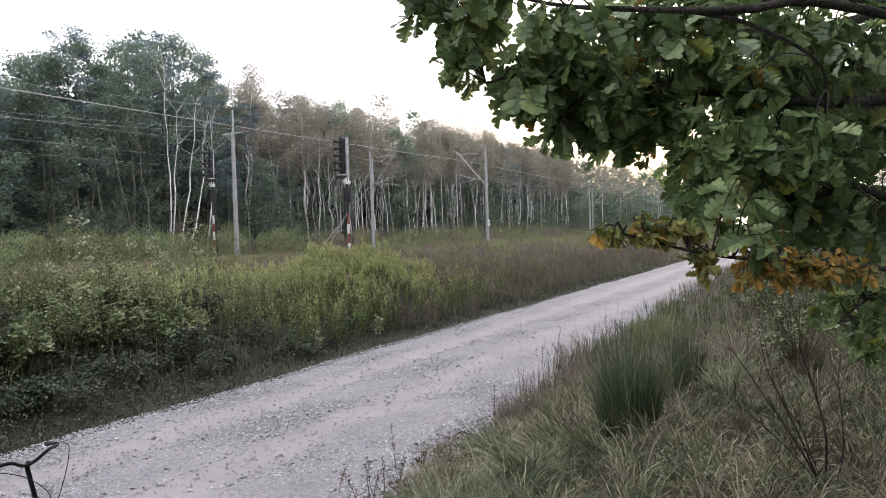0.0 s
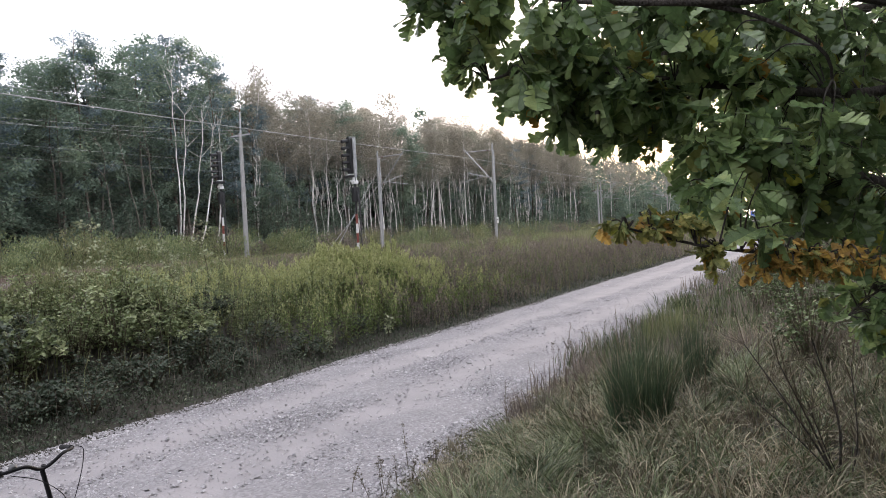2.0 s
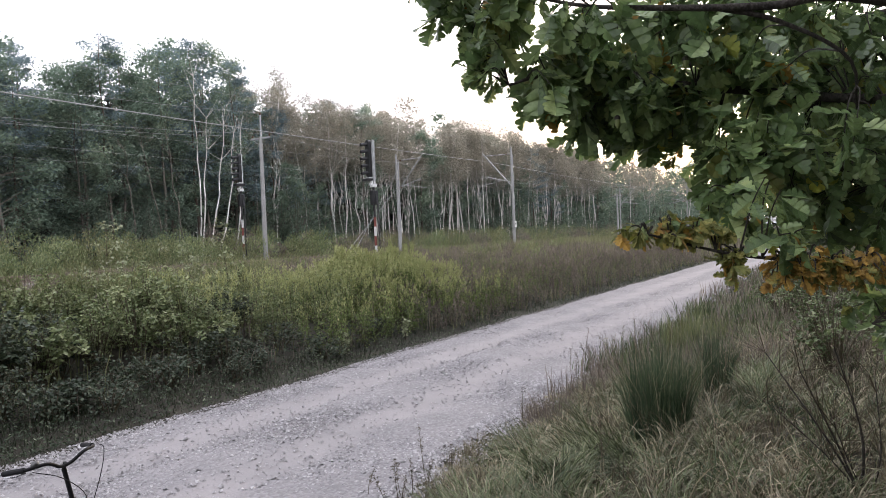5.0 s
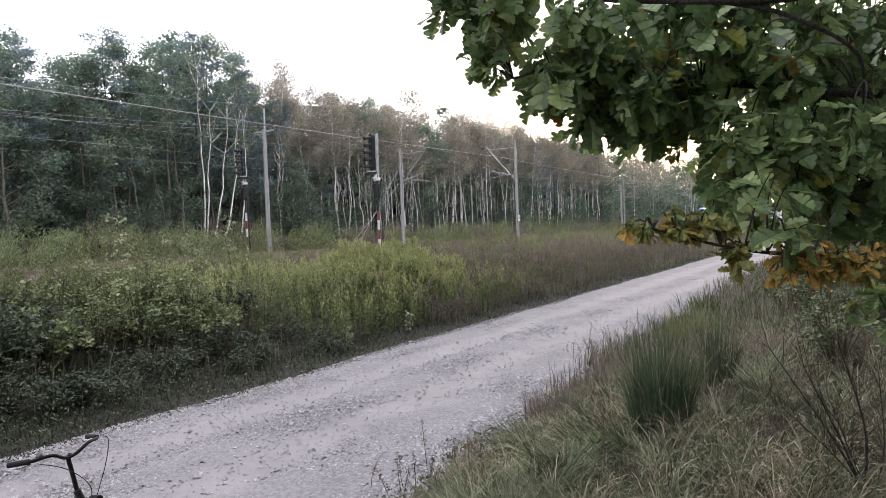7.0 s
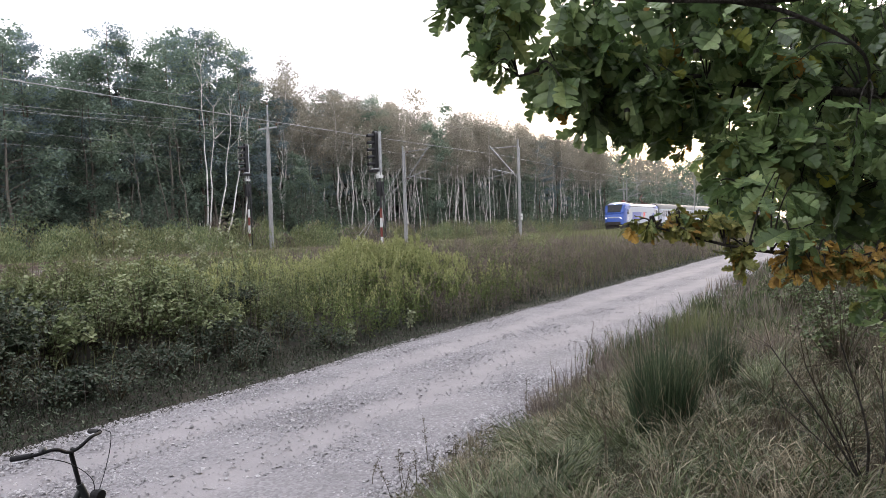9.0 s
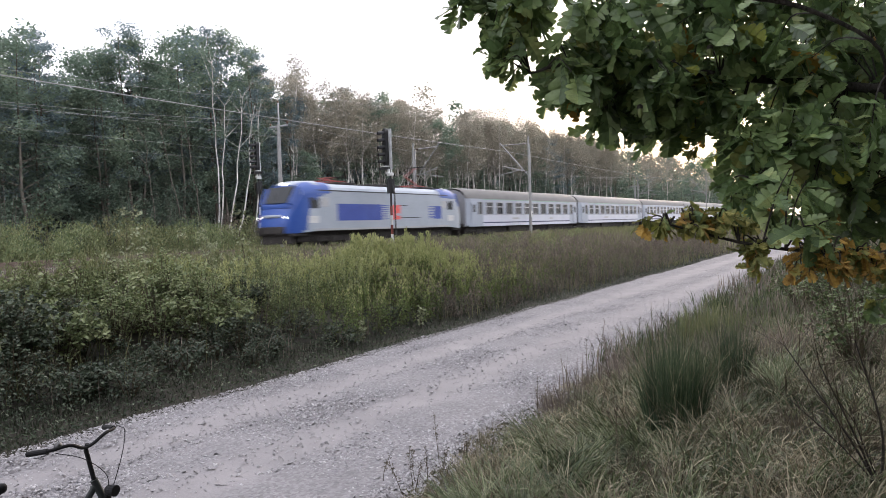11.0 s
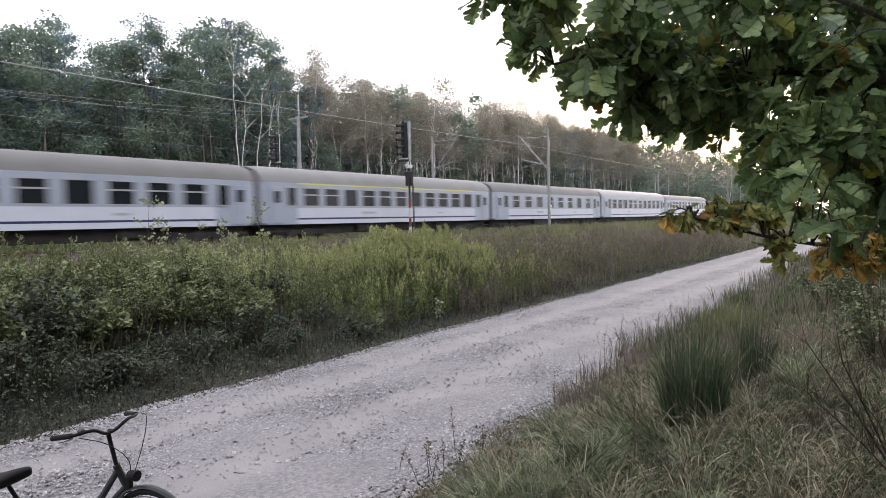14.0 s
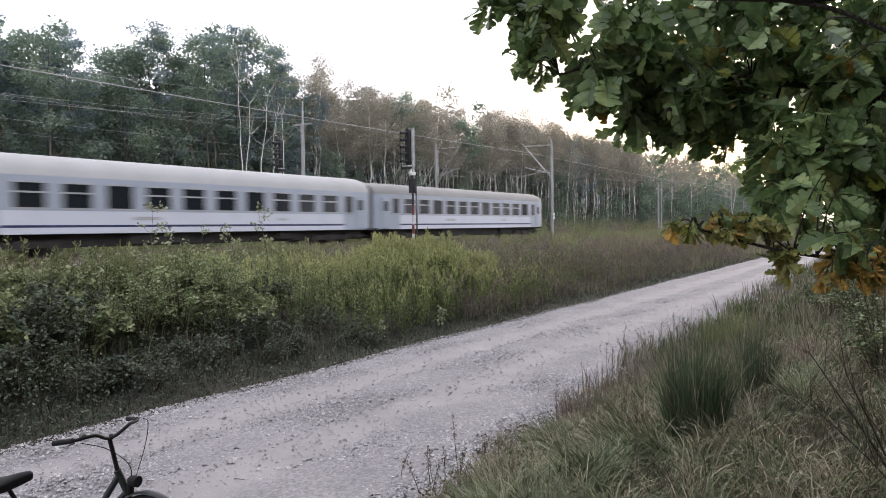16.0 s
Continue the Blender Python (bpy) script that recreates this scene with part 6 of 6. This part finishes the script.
def build_near_plants():
    tussock(6.25, 1.60, 0.25, 1.38, 1000, 31, M_REED, "dense dark green rush tussock with upright stems", 0.0055, (0.02, 0.55))
    tussock(7.75, 1.36, 0.16, 1.05, 400, 32, M_REED, "smaller dark green tussock behind another", 0.0055, (0.03, 0.45))
    tussock(5.75, 2.05, 0.30, 0.80, 520, 33, M_GRASS, "long fresh green grass swept over to one side", 0.008, (1.0, 1.7), 2.2)
    tussock(5.45, 1.75, 0.26, 0.75, 420, 39, M_GRASS, "long fresh green grass swept over to one side", 0.008, (1.0, 1.7), 2.3)
    tussock(5.85, 1.25, 0.20, 0.70, 130, 40, M_DRY, "pale arching grass at the foot of a tussock", 0.008, (0.9, 1.8))
    tussock(7.9, 3.34, 0.38, 0.54, 520, 34, M_HEATH, "low reddish-brown dry tuft at the road edge", 0.005)
    tussock(10.2, 3.3, 0.36, 0.46, 340, 35, M_HEATH, "brown dry tuft beside the road", 0.006)
    tussock(9.3, 2.2, 0.36, 0.52, 480, 36, M_REED, "dark green tussock of fine stems", 0.006)
    tussock(11.5, 2.3, 0.5, 0.95, 650, 37, M_OLIVE, "olive grass tussock on the bank", 0.007)
    g = np.random.default_rng(8)
    for k in range(9):
        seed_stem(4.85 + g.uniform(-0.25, 0.9), 3.75 + g.uniform(-0.35, 0.25), g.uniform(0.22, 0.5), 40 + k, "thin dark seeding stem at the road edge", lean=tuple(g.normal(0, 0.05, 2)))
    for k in range(16):
        seed_stem(6.8 + g.uniform(0, 4.5), 2.6 + g.uniform(-0.3, 1.2), g.uniform(0.5, 1.0), 60 + k, "tall thin brown seeding stem", lean=tuple(g.normal(0, 0.08, 2)))
    for k in range(6):
        seed_stem(6.2 + g.uniform(0, 1.6), 1.0 + g.uniform(0, 1.3), g.uniform(0.75, 1.15), 90 + k, "pale grass stalk with feathery seed head", M_DRY, tuple(g.normal(0, 0.1, 2)))
    seed_stem(4.72, 1.62, 0.62, 99, "dark withered stem with a flat seed head", branches=3)
    for k, (x, y) in enumerate(((8.95, 3.15), (9.35, 3.25), (9.7, 3.05), (10.2, 3.2), (8.7, 2.85))):
        seed_stem(x, y, g.uniform(0.62, 0.95), 110 + k, "tall branching brown weed gone to seed", M_HEATH, tuple(g.normal(0, 0.06, 2)), 9)
    bare_shrub(5.15, -0.02, 51)
    for k, (x, y, h) in enumerate(((9.2, 0.3, 0.95), (10.4, -0.4, 1.1), (8.3, -0.7, 0.9), (12.5, 0.6, 1.1), (11.5, -1.4, 1.3), (7.4, -0.9, 0.7), (14.0, 1.2, 1.0), (16.5, 0.4, 1.2), (19, 1.5, 1.2))):
        hedge_shrub(x, y, h, 0.65, 26, M_BANKSHRUB, "small leafy shrub in the bank grass", 660 + k, 0.042, 34)


build_near_bank()
build_near_plants()


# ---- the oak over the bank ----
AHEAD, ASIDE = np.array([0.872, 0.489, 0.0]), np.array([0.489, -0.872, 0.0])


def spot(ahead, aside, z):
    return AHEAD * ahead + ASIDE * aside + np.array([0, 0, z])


def oak_leaf(seed):
    """A round-lobed oak leaf one unit long in the x way, its halves folded up a little and its tip bent down."""
    g = np.random.default_rng(seed)
    count = int(g.integers(3, 5))
    cut = g.uniform(0.30, 0.46)
    phase = np.array((0.0, 0.20, 0.36, 0.56, 0.76, 0.90))
    u = np.concatenate([(k + phase) / (count + 0.55) for k in range(count)] + [np.array((count, count + 0.12, count + 0.3, count + 0.45, count + 0.55)) / (count + 0.55)])
    n = len(u)
    env = 0.03 + 0.28 * np.sin(np.pi * np.clip(0.04 + 0.90 * u ** 1.35, 0, 1)) ** 0.8
    bump = np.array((0.0, 0.40, 0.88, 1.0, 0.93, 0.50))
    v, f = [], []
    curl, twist = g.uniform(0.05, 0.30), g.normal(0, 0.12)
    mid = np.stack([0.10 + 0.90 * u, 0.025 * np.sin(u * 4 + seed), -curl * u ** 2 + 0.02 * np.sin(u * 9)], -1)
    for s in (-1, 1):
        each = np.repeat(g.uniform(0.78, 1.15, count), 6)
        w = env * np.concatenate([(cut + (1 - cut) * np.tile(bump, count)) * each, (cut, 0.80, 0.86, 0.62, 0.12)])
        w[0] = 0.012
        tip = np.concatenate([np.tile(phase - 0.5, count), (0, 0, 0, 0, 0)]) * 0.10 * (w / 0.3)
        edge = mid + np.stack([0.30 * w + tip, s * w, (g.uniform(0.05, 0.40) + s * twist) * w + 0.016 * np.sin(u * 21 + s)], -1)
        k = len(v)
        v += list(mid) + list(edge)
        j = np.arange(n - 1) + k
        f.append(np.stack([j, j + 1, j + 1 + n, j + n] if s > 0 else [j + n, j + 1 + n, j + 1, j], -1))
    v = np.array(v)
    st = tube([(0, 0, 0.0), (0.06, 0, 0.006), (0.13, 0, 0.0)], 0.008, 3, cap=False)[0]
    return np.concatenate([v, st[0]]), np.concatenate(f + [st[1] + len(v)])


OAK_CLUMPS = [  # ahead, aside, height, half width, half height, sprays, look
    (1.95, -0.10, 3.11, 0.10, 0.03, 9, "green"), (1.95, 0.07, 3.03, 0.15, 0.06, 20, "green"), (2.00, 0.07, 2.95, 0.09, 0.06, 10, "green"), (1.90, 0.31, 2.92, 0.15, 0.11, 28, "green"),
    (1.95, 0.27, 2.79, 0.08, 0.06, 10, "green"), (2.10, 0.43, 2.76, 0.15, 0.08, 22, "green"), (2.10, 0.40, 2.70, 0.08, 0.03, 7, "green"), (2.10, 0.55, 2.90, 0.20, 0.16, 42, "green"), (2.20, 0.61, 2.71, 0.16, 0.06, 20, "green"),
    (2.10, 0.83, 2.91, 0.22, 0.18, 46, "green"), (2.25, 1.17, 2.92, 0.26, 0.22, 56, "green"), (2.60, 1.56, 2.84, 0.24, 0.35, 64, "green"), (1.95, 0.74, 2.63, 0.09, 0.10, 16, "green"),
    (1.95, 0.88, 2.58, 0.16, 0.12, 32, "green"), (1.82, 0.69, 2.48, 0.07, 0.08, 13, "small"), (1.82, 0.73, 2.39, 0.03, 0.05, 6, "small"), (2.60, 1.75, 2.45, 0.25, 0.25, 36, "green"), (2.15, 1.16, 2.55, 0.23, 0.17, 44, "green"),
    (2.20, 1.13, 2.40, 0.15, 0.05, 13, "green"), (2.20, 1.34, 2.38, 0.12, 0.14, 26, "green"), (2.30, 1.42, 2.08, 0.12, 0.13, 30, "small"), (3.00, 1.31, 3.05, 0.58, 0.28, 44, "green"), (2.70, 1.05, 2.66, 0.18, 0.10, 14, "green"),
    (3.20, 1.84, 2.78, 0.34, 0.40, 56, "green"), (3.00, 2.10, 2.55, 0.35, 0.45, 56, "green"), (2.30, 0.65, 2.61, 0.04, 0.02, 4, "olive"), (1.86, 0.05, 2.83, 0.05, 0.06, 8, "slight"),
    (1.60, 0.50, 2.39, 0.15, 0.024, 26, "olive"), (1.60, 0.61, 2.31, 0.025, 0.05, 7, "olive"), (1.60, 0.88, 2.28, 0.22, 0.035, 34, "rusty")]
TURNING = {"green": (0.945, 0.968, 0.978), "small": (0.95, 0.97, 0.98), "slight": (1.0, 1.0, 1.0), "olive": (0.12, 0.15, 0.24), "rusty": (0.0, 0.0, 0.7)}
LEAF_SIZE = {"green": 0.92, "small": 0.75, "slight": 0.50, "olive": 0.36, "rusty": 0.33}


def build_oak():
    global rng
    rng = np.random.default_rng(303)
    base = spot(2.6, 3.1, 0)
    z0 = float(ground_z(base[0], base[1]))
    t = root("oak_tree", "oak with lobed green leaves turning rusty on low twigs", "tree", pose(base[0], base[1], z0 - 0.05))
    home = np.array([base[0], base[1], z0 - 0.05])
    trunk = smoothpath([spot(2.6, 3.1, z0 - 0.05), spot(2.62, 3.05, 1.6), spot(2.55, 3.1, 3.2), spot(2.6, 3.0, 5.2)], 14)
    part("trunk", tube(trunk - home, np.linspace(0.24, 0.10, 14), 14), M_OAKBARK, t, smooth=True)
    limbs = [
        (smoothpath([spot(2.6, 3.05, 2.7), spot(2.1, 1.9, 2.88), spot(1.66, 0.98, 2.928), spot(1.64, 0.74, 2.918), spot(1.64, 0.52, 2.925), spot(1.8, 0.3, 3.0), spot(2.0, 0.1, 3.14)], 26), 0.017, 0.003),
        (smoothpath([spot(1.64, 0.62, 2.918), spot(1.65, 0.76, 2.885), spot(1.70, 0.95, 2.80), spot(1.85, 1.05, 2.70)], 14), 0.007, 0.003),
        (smoothpath([spot(2.3, 2.2, 2.9), spot(2.1, 1.4, 3.06), spot(2.05, 0.85, 3.08), spot(2.05, 0.5, 3.10)], 18), 0.022, 0.005),
        (smoothpath([spot(2.2, 2.0, 2.95), spot(2.15, 1.4, 2.78), spot(2.1, 0.95, 2.80), spot(2.0, 0.55, 2.83), spot(1.9, 0.25, 2.84), spot(1.86, 0.13, 2.81)], 22), 0.020, 0.003),
        (smoothpath([spot(2.6, 3.0, 2.2), spot(2.2, 2.0, 2.30), spot(2.05, 1.4, 2.45), spot(1.95, 1.0, 2.57), spot(1.84, 0.74, 2.52), spot(1.82, 0.70, 2.45), spot(1.81, 0.72, 2.38)], 26), 0.022, 0.0022),
        (smoothpath([spot(2.6, 3.05, 1.8), spot(2.0, 1.9, 2.16), spot(1.66, 1.06, 2.285), spot(1.62, 0.83, 2.31), spot(1.60, 0.62, 2.335), spot(1.59, 0.42, 2.39)], 20), 0.0095, 0.0024),
        (smoothpath([spot(2.6, 3.0, 3.6), spot(2.6, 1.9, 3.25), spot(2.7, 1.2, 3.1), spot(2.8, 0.6, 3.05)], 18), 0.032, 0.006),
        (smoothpath([spot(2.6, 3.05, 1.6), spot(2.5, 2.3, 1.92), spot(2.36, 1.7, 2.10), spot(2.30, 1.46, 2.14), spot(2.28, 1.32, 2.06)], 16), 0.012, 0.0022)]
    allp, node = [], []
    for pts, r0, r1 in limbs:
        part("limb", tube(pts - home, np.linspace(r0, r1, len(pts)), 8), M_OAKBARK, t, smooth=True)
        allp.append(pts)
    allp = np.concatenate(allp)
    shapes = [oak_leaf(k) for k in range(7)]
    metas = []
    twigs = []
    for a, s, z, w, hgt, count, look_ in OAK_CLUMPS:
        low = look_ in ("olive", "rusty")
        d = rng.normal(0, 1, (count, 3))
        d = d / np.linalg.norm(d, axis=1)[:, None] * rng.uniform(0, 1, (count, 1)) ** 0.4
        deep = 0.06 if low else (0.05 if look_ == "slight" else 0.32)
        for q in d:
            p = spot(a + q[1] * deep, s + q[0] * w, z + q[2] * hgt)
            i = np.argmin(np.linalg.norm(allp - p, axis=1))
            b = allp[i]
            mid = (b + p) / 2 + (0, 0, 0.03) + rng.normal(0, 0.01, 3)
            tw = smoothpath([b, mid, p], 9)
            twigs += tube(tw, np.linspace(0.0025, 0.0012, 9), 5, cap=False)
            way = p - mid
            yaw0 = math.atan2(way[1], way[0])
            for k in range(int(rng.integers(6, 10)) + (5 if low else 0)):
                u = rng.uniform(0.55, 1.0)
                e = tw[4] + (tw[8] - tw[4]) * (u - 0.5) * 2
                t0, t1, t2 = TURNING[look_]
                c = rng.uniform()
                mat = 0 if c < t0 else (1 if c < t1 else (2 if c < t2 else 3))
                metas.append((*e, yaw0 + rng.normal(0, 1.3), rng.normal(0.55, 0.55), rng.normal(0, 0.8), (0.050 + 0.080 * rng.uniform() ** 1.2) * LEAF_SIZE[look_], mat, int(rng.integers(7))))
    M = np.array(metas)
    part("twig_spray", [(v - home, f) for v, f in twigs], M_OAKBARK, t)["kind"] = "stuff"
    mats = (M_OAK, M_OAKYELLOW, M_OAKBROWN, M_OAKOLIVE)
    # the leaves on the outer side, towards the path, one by one; the rest as foliage
    reach = M[:, :3] @ AHEAD
    order = np.argsort(reach)
    single, rest = order[:290], order[290:]
    cache = {}
    for i in single:
        k, s = int(M[i, 7]), int(M[i, 8])
        if (k, s) not in cache:
            cache[k, s] = data_mesh("leaf", [shapes[s]], mats[k], True)
        T = Matrix(turn(M[i, 3], M[i, 4], M[i, 5])[0].tolist()).to_4x4()
        q = M[i, 6]
        put("leaf", cache[k, s], t, m=Matrix.Translation(M[i, :3] - home) @ T @ Matrix.Diagonal((q, q, q, 1)))
    for k in range(4):
        ch = []
        for s in range(7):
            sel = rest[(M[rest, 7] == k) & (M[rest, 8] == s)]
            if len(sel):
                ch.append(scatter(*shapes[s], M[sel, :3] - home, turn(M[sel, 3], M[sel, 4], M[sel, 5]), M[sel, 6]))
        if ch:
            ob = part("foliage", ch, mats[k], t, ("", "yellowing leaves", "rusty brown leaves", "olive turning leaves")[k], True)
            ob["kind"] = "stuff"
    # the rest of the crown about the trunk, out of view, also shading the bank
    P, high = [], []
    for k in range(26):
        q = rng.normal(0, 1, 3)
        q /= np.linalg.norm(q)
        p = spot(2.7 + 1.5 * q[0], 3.1 + 1.25 * q[1], 4.7 + 1.5 * q[2])
        b = trunk[int(rng.integers(8, 14))]
        high += tube([b, (b + p) / 2 + (0, 0, 0.1), p], [0.04, 0.025, 0.008], 5, cap=False)
        off = rng.normal(0, 0.26, (240, 3))
        P.append(p + off)
    # unseen canopy added above the view to shade the right side
    for k in range(24):
        p = spot(2.9 + rng.normal(0, 0.7), 1.65 + 1.3 * rng.uniform(), 3.9 + 0.7 * rng.uniform())
        b = trunk[int(rng.integers(9, 14))]
        high += tube([b, (b + p) / 2 + (0, 0, 0.2), p], [0.03, 0.018, 0.006], 5, cap=False)
        P.append(p + rng.normal(0, 0.26, (240, 3)) * (1, 1, 0.6))
    P = np.concatenate(P)
    part("high_limbs", [(v - home, f) for v, f in high], M_OAKBARK, t)["kind"] = "stuff"
    L = rng.uniform(0.08, 0.13, len(P))
    part("foliage", leaves(P - home, L, L * 0.6, shape=OVAL), M_OAK, t)["kind"] = "stuff"
    for a, s, z in ((1.86, 0.30, 2.77), (1.86, 0.42, 2.70), (1.9, 0.62, 2.86)):
        p = spot(a, s, z) - home
        ac = part("acorn", tube([p + (0, 0, 0.012), p + (0, 0, 0.004), p - (0, 0, 0.008), p - (0, 0, 0.018), p - (0, 0, 0.022)], [0.004, 0.0075, 0.0075, 0.005, 0.001], 10), M_ACORN, t, "green acorn", True)
        part("cup", tube([p + (0, 0, 0.014), p + (0, 0, 0.010), p + (0, 0, 0.002)], [0.003, 0.008, 0.0085], 10), M_OAKBARK, ac, "scaly brown cup", True)


build_oak()


# ---- the bicycle at the road edge ----
def build_bicycle():
    b = root("bicycle", "dark city bicycle standing at the road edge", "bicycle", pose(2.346, 4.345, -0.02, 3.4, 0, -34))
    cs, sn = math.cos(radians(-43)), math.sin(radians(-43))

    def steer(chunks):
        """Turns what the handlebar turns, about the head tube."""
        q = []
        for v, f in ([chunks] if isinstance(chunks, tuple) else chunks):
            v = np.array(v, float)
            x, y = v[:, 0] - 0.06, v[:, 1].copy()
            v[:, 0], v[:, 1] = 0.06 + cs * x - sn * y, sn * x + cs * y
            q.append((v, f))
        return q
    ax_f, ax_r, R = (0.345, 0, 0.385), (-0.74, 0, 0.385), 0.365
    for name, c in (("front_wheel", ax_f), ("rear_wheel", ax_r)):
        a = np.linspace(0, 2 * np.pi, 41)
        ring = lambda r: np.stack([c[0] + r * np.cos(a), np.zeros(41), c[2] + r * np.sin(a)], -1)
        turned = steer if name == "front_wheel" else list
        w = part(name, turned(tube(ring(R - 0.018), 0.019, 8, cap=False)), M_BIKEBLACK, b, smooth=True)
        part("rim", turned(tube(ring(R - 0.045), 0.011, 6, cap=False)), M_CHROME, w, smooth=True)
        part("hub", turned(tube([(c[0], -0.05, c[2]), (c[0], 0.05, c[2])], 0.022, 10)), M_CHROME, w)
        sp = []
        for k in range(28):
            q = 2 * np.pi * k / 28
            sp += tube([(c[0], 0.03 * (-1) ** k, c[2]), (c[0] + (R - 0.05) * math.cos(q + 0.2 * (-1) ** (k // 2)), 0, c[2] + (R - 0.05) * math.sin(q + 0.2 * (-1) ** (k // 2)))], 0.0011, 3, cap=False)
        part("spoke_set", turned(sp), M_CHROME, w)
        s = np.linspace(radians(60 if name == "front_wheel" else -10), radians(170 if name == "front_wheel" else 175), 20)
        outer = np.stack([c[0] + (R + 0.022) * np.cos(s), np.zeros(20), c[2] + (R + 0.022) * np.sin(s)], -1)
        fl = []
        for y, dr in ((-0.026, -0.012), (-0.014, 0), (0.014, 0), (0.026, -0.012)):
            fl.append(outer * (1, 1, 1) + np.stack([dr * np.cos(s), np.full(20, y), dr * np.sin(s)], -1))
        part("mudguard", turned([loft(fl)]), M_BIKE, b, smooth=True)
    bb = (-0.30, 0, 0.29)
    part("down_tube", tube([(0.105, 0, 0.71), bb], 0.022, 10), M_BIKE, b, smooth=True)
    part("top_tube", tube(smoothpath([(0.07, 0, 0.84), (-0.12, 0, 0.56), (-0.36, 0, 0.44)], 8), 0.021, 10), M_BIKE, b, smooth=True)
    part("seat_tube", tube([bb, (-0.51, 0, 0.74)], 0.017, 10), M_BIKE, b, smooth=True)
    part("seat_post", tube([(-0.51, 0, 0.74), (-0.56, 0, 0.85)], 0.013, 10), M_BIKEBLACK, b, smooth=True)
    for y in (-0.06, 0.06):
        part("chain_stay", tube([bb, (ax_r[0], y, ax_r[2])], 0.010, 8), M_BIKE, b)
        part("seat_stay", tube([(-0.44, y * 0.3, 0.66), (ax_r[0], y, ax_r[2])], 0.008, 8), M_BIKE, b)
        part("fork_blade", steer(tube(smoothpath([(0.125, y * 0.5, 0.68), (0.20, y, 0.56), (ax_f[0], y, ax_f[2])], 8), np.linspace(0.015, 0.009, 8), 8)), M_BIKE, b, smooth=True)
    part("head_tube", tube([(0.125, 0, 0.68), (0.055, 0, 0.87)], 0.024, 12), M_BIKE, b, smooth=True)
    part("stem", steer(tube([(0.055, 0, 0.87), (0.0, 0, 1.06), (0.015, 0, 1.10)], 0.014, 10)), M_BIKEBLACK, b, smooth=True)
    bars = part("handlebar", steer(tube(smoothpath([(-0.13, -0.29, 1.125), (-0.01, -0.25, 1.145), (0.03, -0.14, 1.145), (0.02, -0.04, 1.09), (0.02, 0.04, 1.09), (0.03, 0.13, 1.13), (-0.01, 0.24, 1.12), (-0.13, 0.28, 1.10)], 40), 0.011, 8)), M_BIKEBLACK, b, smooth=True)
    part("grip", steer(tube([(-0.145, -0.294, 1.122), (-0.02, -0.256, 1.144)], 0.017, 10)), M_BIKEBLACK, bars)
    part("grip", steer(tube([(-0.145, 0.284, 1.097), (-0.02, 0.246, 1.119)], 0.017, 10)), M_BIKEBLACK, bars)
    part("bell", steer(tube([(0.0, -0.20, 1.145), (0.0, -0.20, 1.16), (0.0, -0.20, 1.178), (0.0, -0.20, 1.184)], [0.022, 0.025, 0.016, 0.004], 12)), M_BELL, bars, "small dark metal bell", True)
    for s in (-1, 1):
        part("brake_lever", steer(tube([(-0.03, s * 0.24, 1.12), (-0.10, s * 0.25, 1.09), (-0.17, s * 0.27, 1.085)], 0.005, 6)), M_CHROME, bars)
    part("cable", steer(tube(smoothpath([(0.02, 0.26, 1.13), (0.075, 0.25, 1.11), (0.09, 0.20, 0.96), (0.12, 0.06, 0.74)], 16), 0.0028, 5)), M_BIKEBLACK, b)
    part("cable", steer(tube(smoothpath([(0.0, -0.22, 1.12), (0.12, -0.12, 1.06), (0.19, -0.02, 0.92), (0.15, 0.0, 0.74)], 16), 0.0028, 5)), M_BIKEBLACK, b)
    part("headlight", steer([*tube([(0.15, 0, 0.815), (0.17, 0, 0.82), (0.20, 0, 0.82), (0.232, 0, 0.82)], [0.014, 0.030, 0.036, 0.036], 14), box(0.165, 0, 0.765, 0.03, 0.035, 0.09, 0.008)]), M_BIKEBLACK, b, "small black bicycle lamp")
    sv = []
    for x, w, z in ((-0.76, 0.02, 0.845), (-0.74, 0.095, 0.865), (-0.67, 0.105, 0.868), (-0.57, 0.070, 0.885), (-0.49, 0.040, 0.906), (-0.45, 0.030, 0.914), (-0.435, 0.024, 0.915), (-0.424, 0.014, 0.913), (-0.42, 0.002, 0.910)):
        sv.append([(x, w * math.cos(q), z + (0.030 if math.sin(q) > 0 else 0.060) * min(1, 0.25 + w / 0.06) * math.sin(q)) for q in np.linspace(0, 2 * np.pi, 17)])
    part("saddle", loft(sv), M_BIKEBLACK, b, "black padded saddle", True)
    part("crank", [box(-0.30, -0.09, 0.21, 0.02, 0.015, 0.17), box(-0.30, 0.09, 0.37, 0.02, 0.015, 0.17)], M_CHROME, b)
    part("pedal", box(-0.30, -0.14, 0.125, 0.09, 0.09, 0.025, 0.006), M_BIKEBLACK, b)
    part("pedal", box(-0.30, 0.14, 0.455, 0.09, 0.09, 0.025, 0.006), M_BIKEBLACK, b)
    part("chainring", disc(np.array((-0.30, -0.05, 0.29)), (0, 1, 0), 0.05, 0.09, 0.004, 24), M_CHROME, b)
    part("chain_guard", box(-0.50, -0.07, 0.35, 0.48, 0.03, 0.09, 0.01), M_BIKE, b)
    part("kickstand", tube([(-0.34, 0.04, 0.28), (-0.40, 0.20, 0.0)], 0.009, 6), M_CHROME, b)


build_bicycle()
motions()
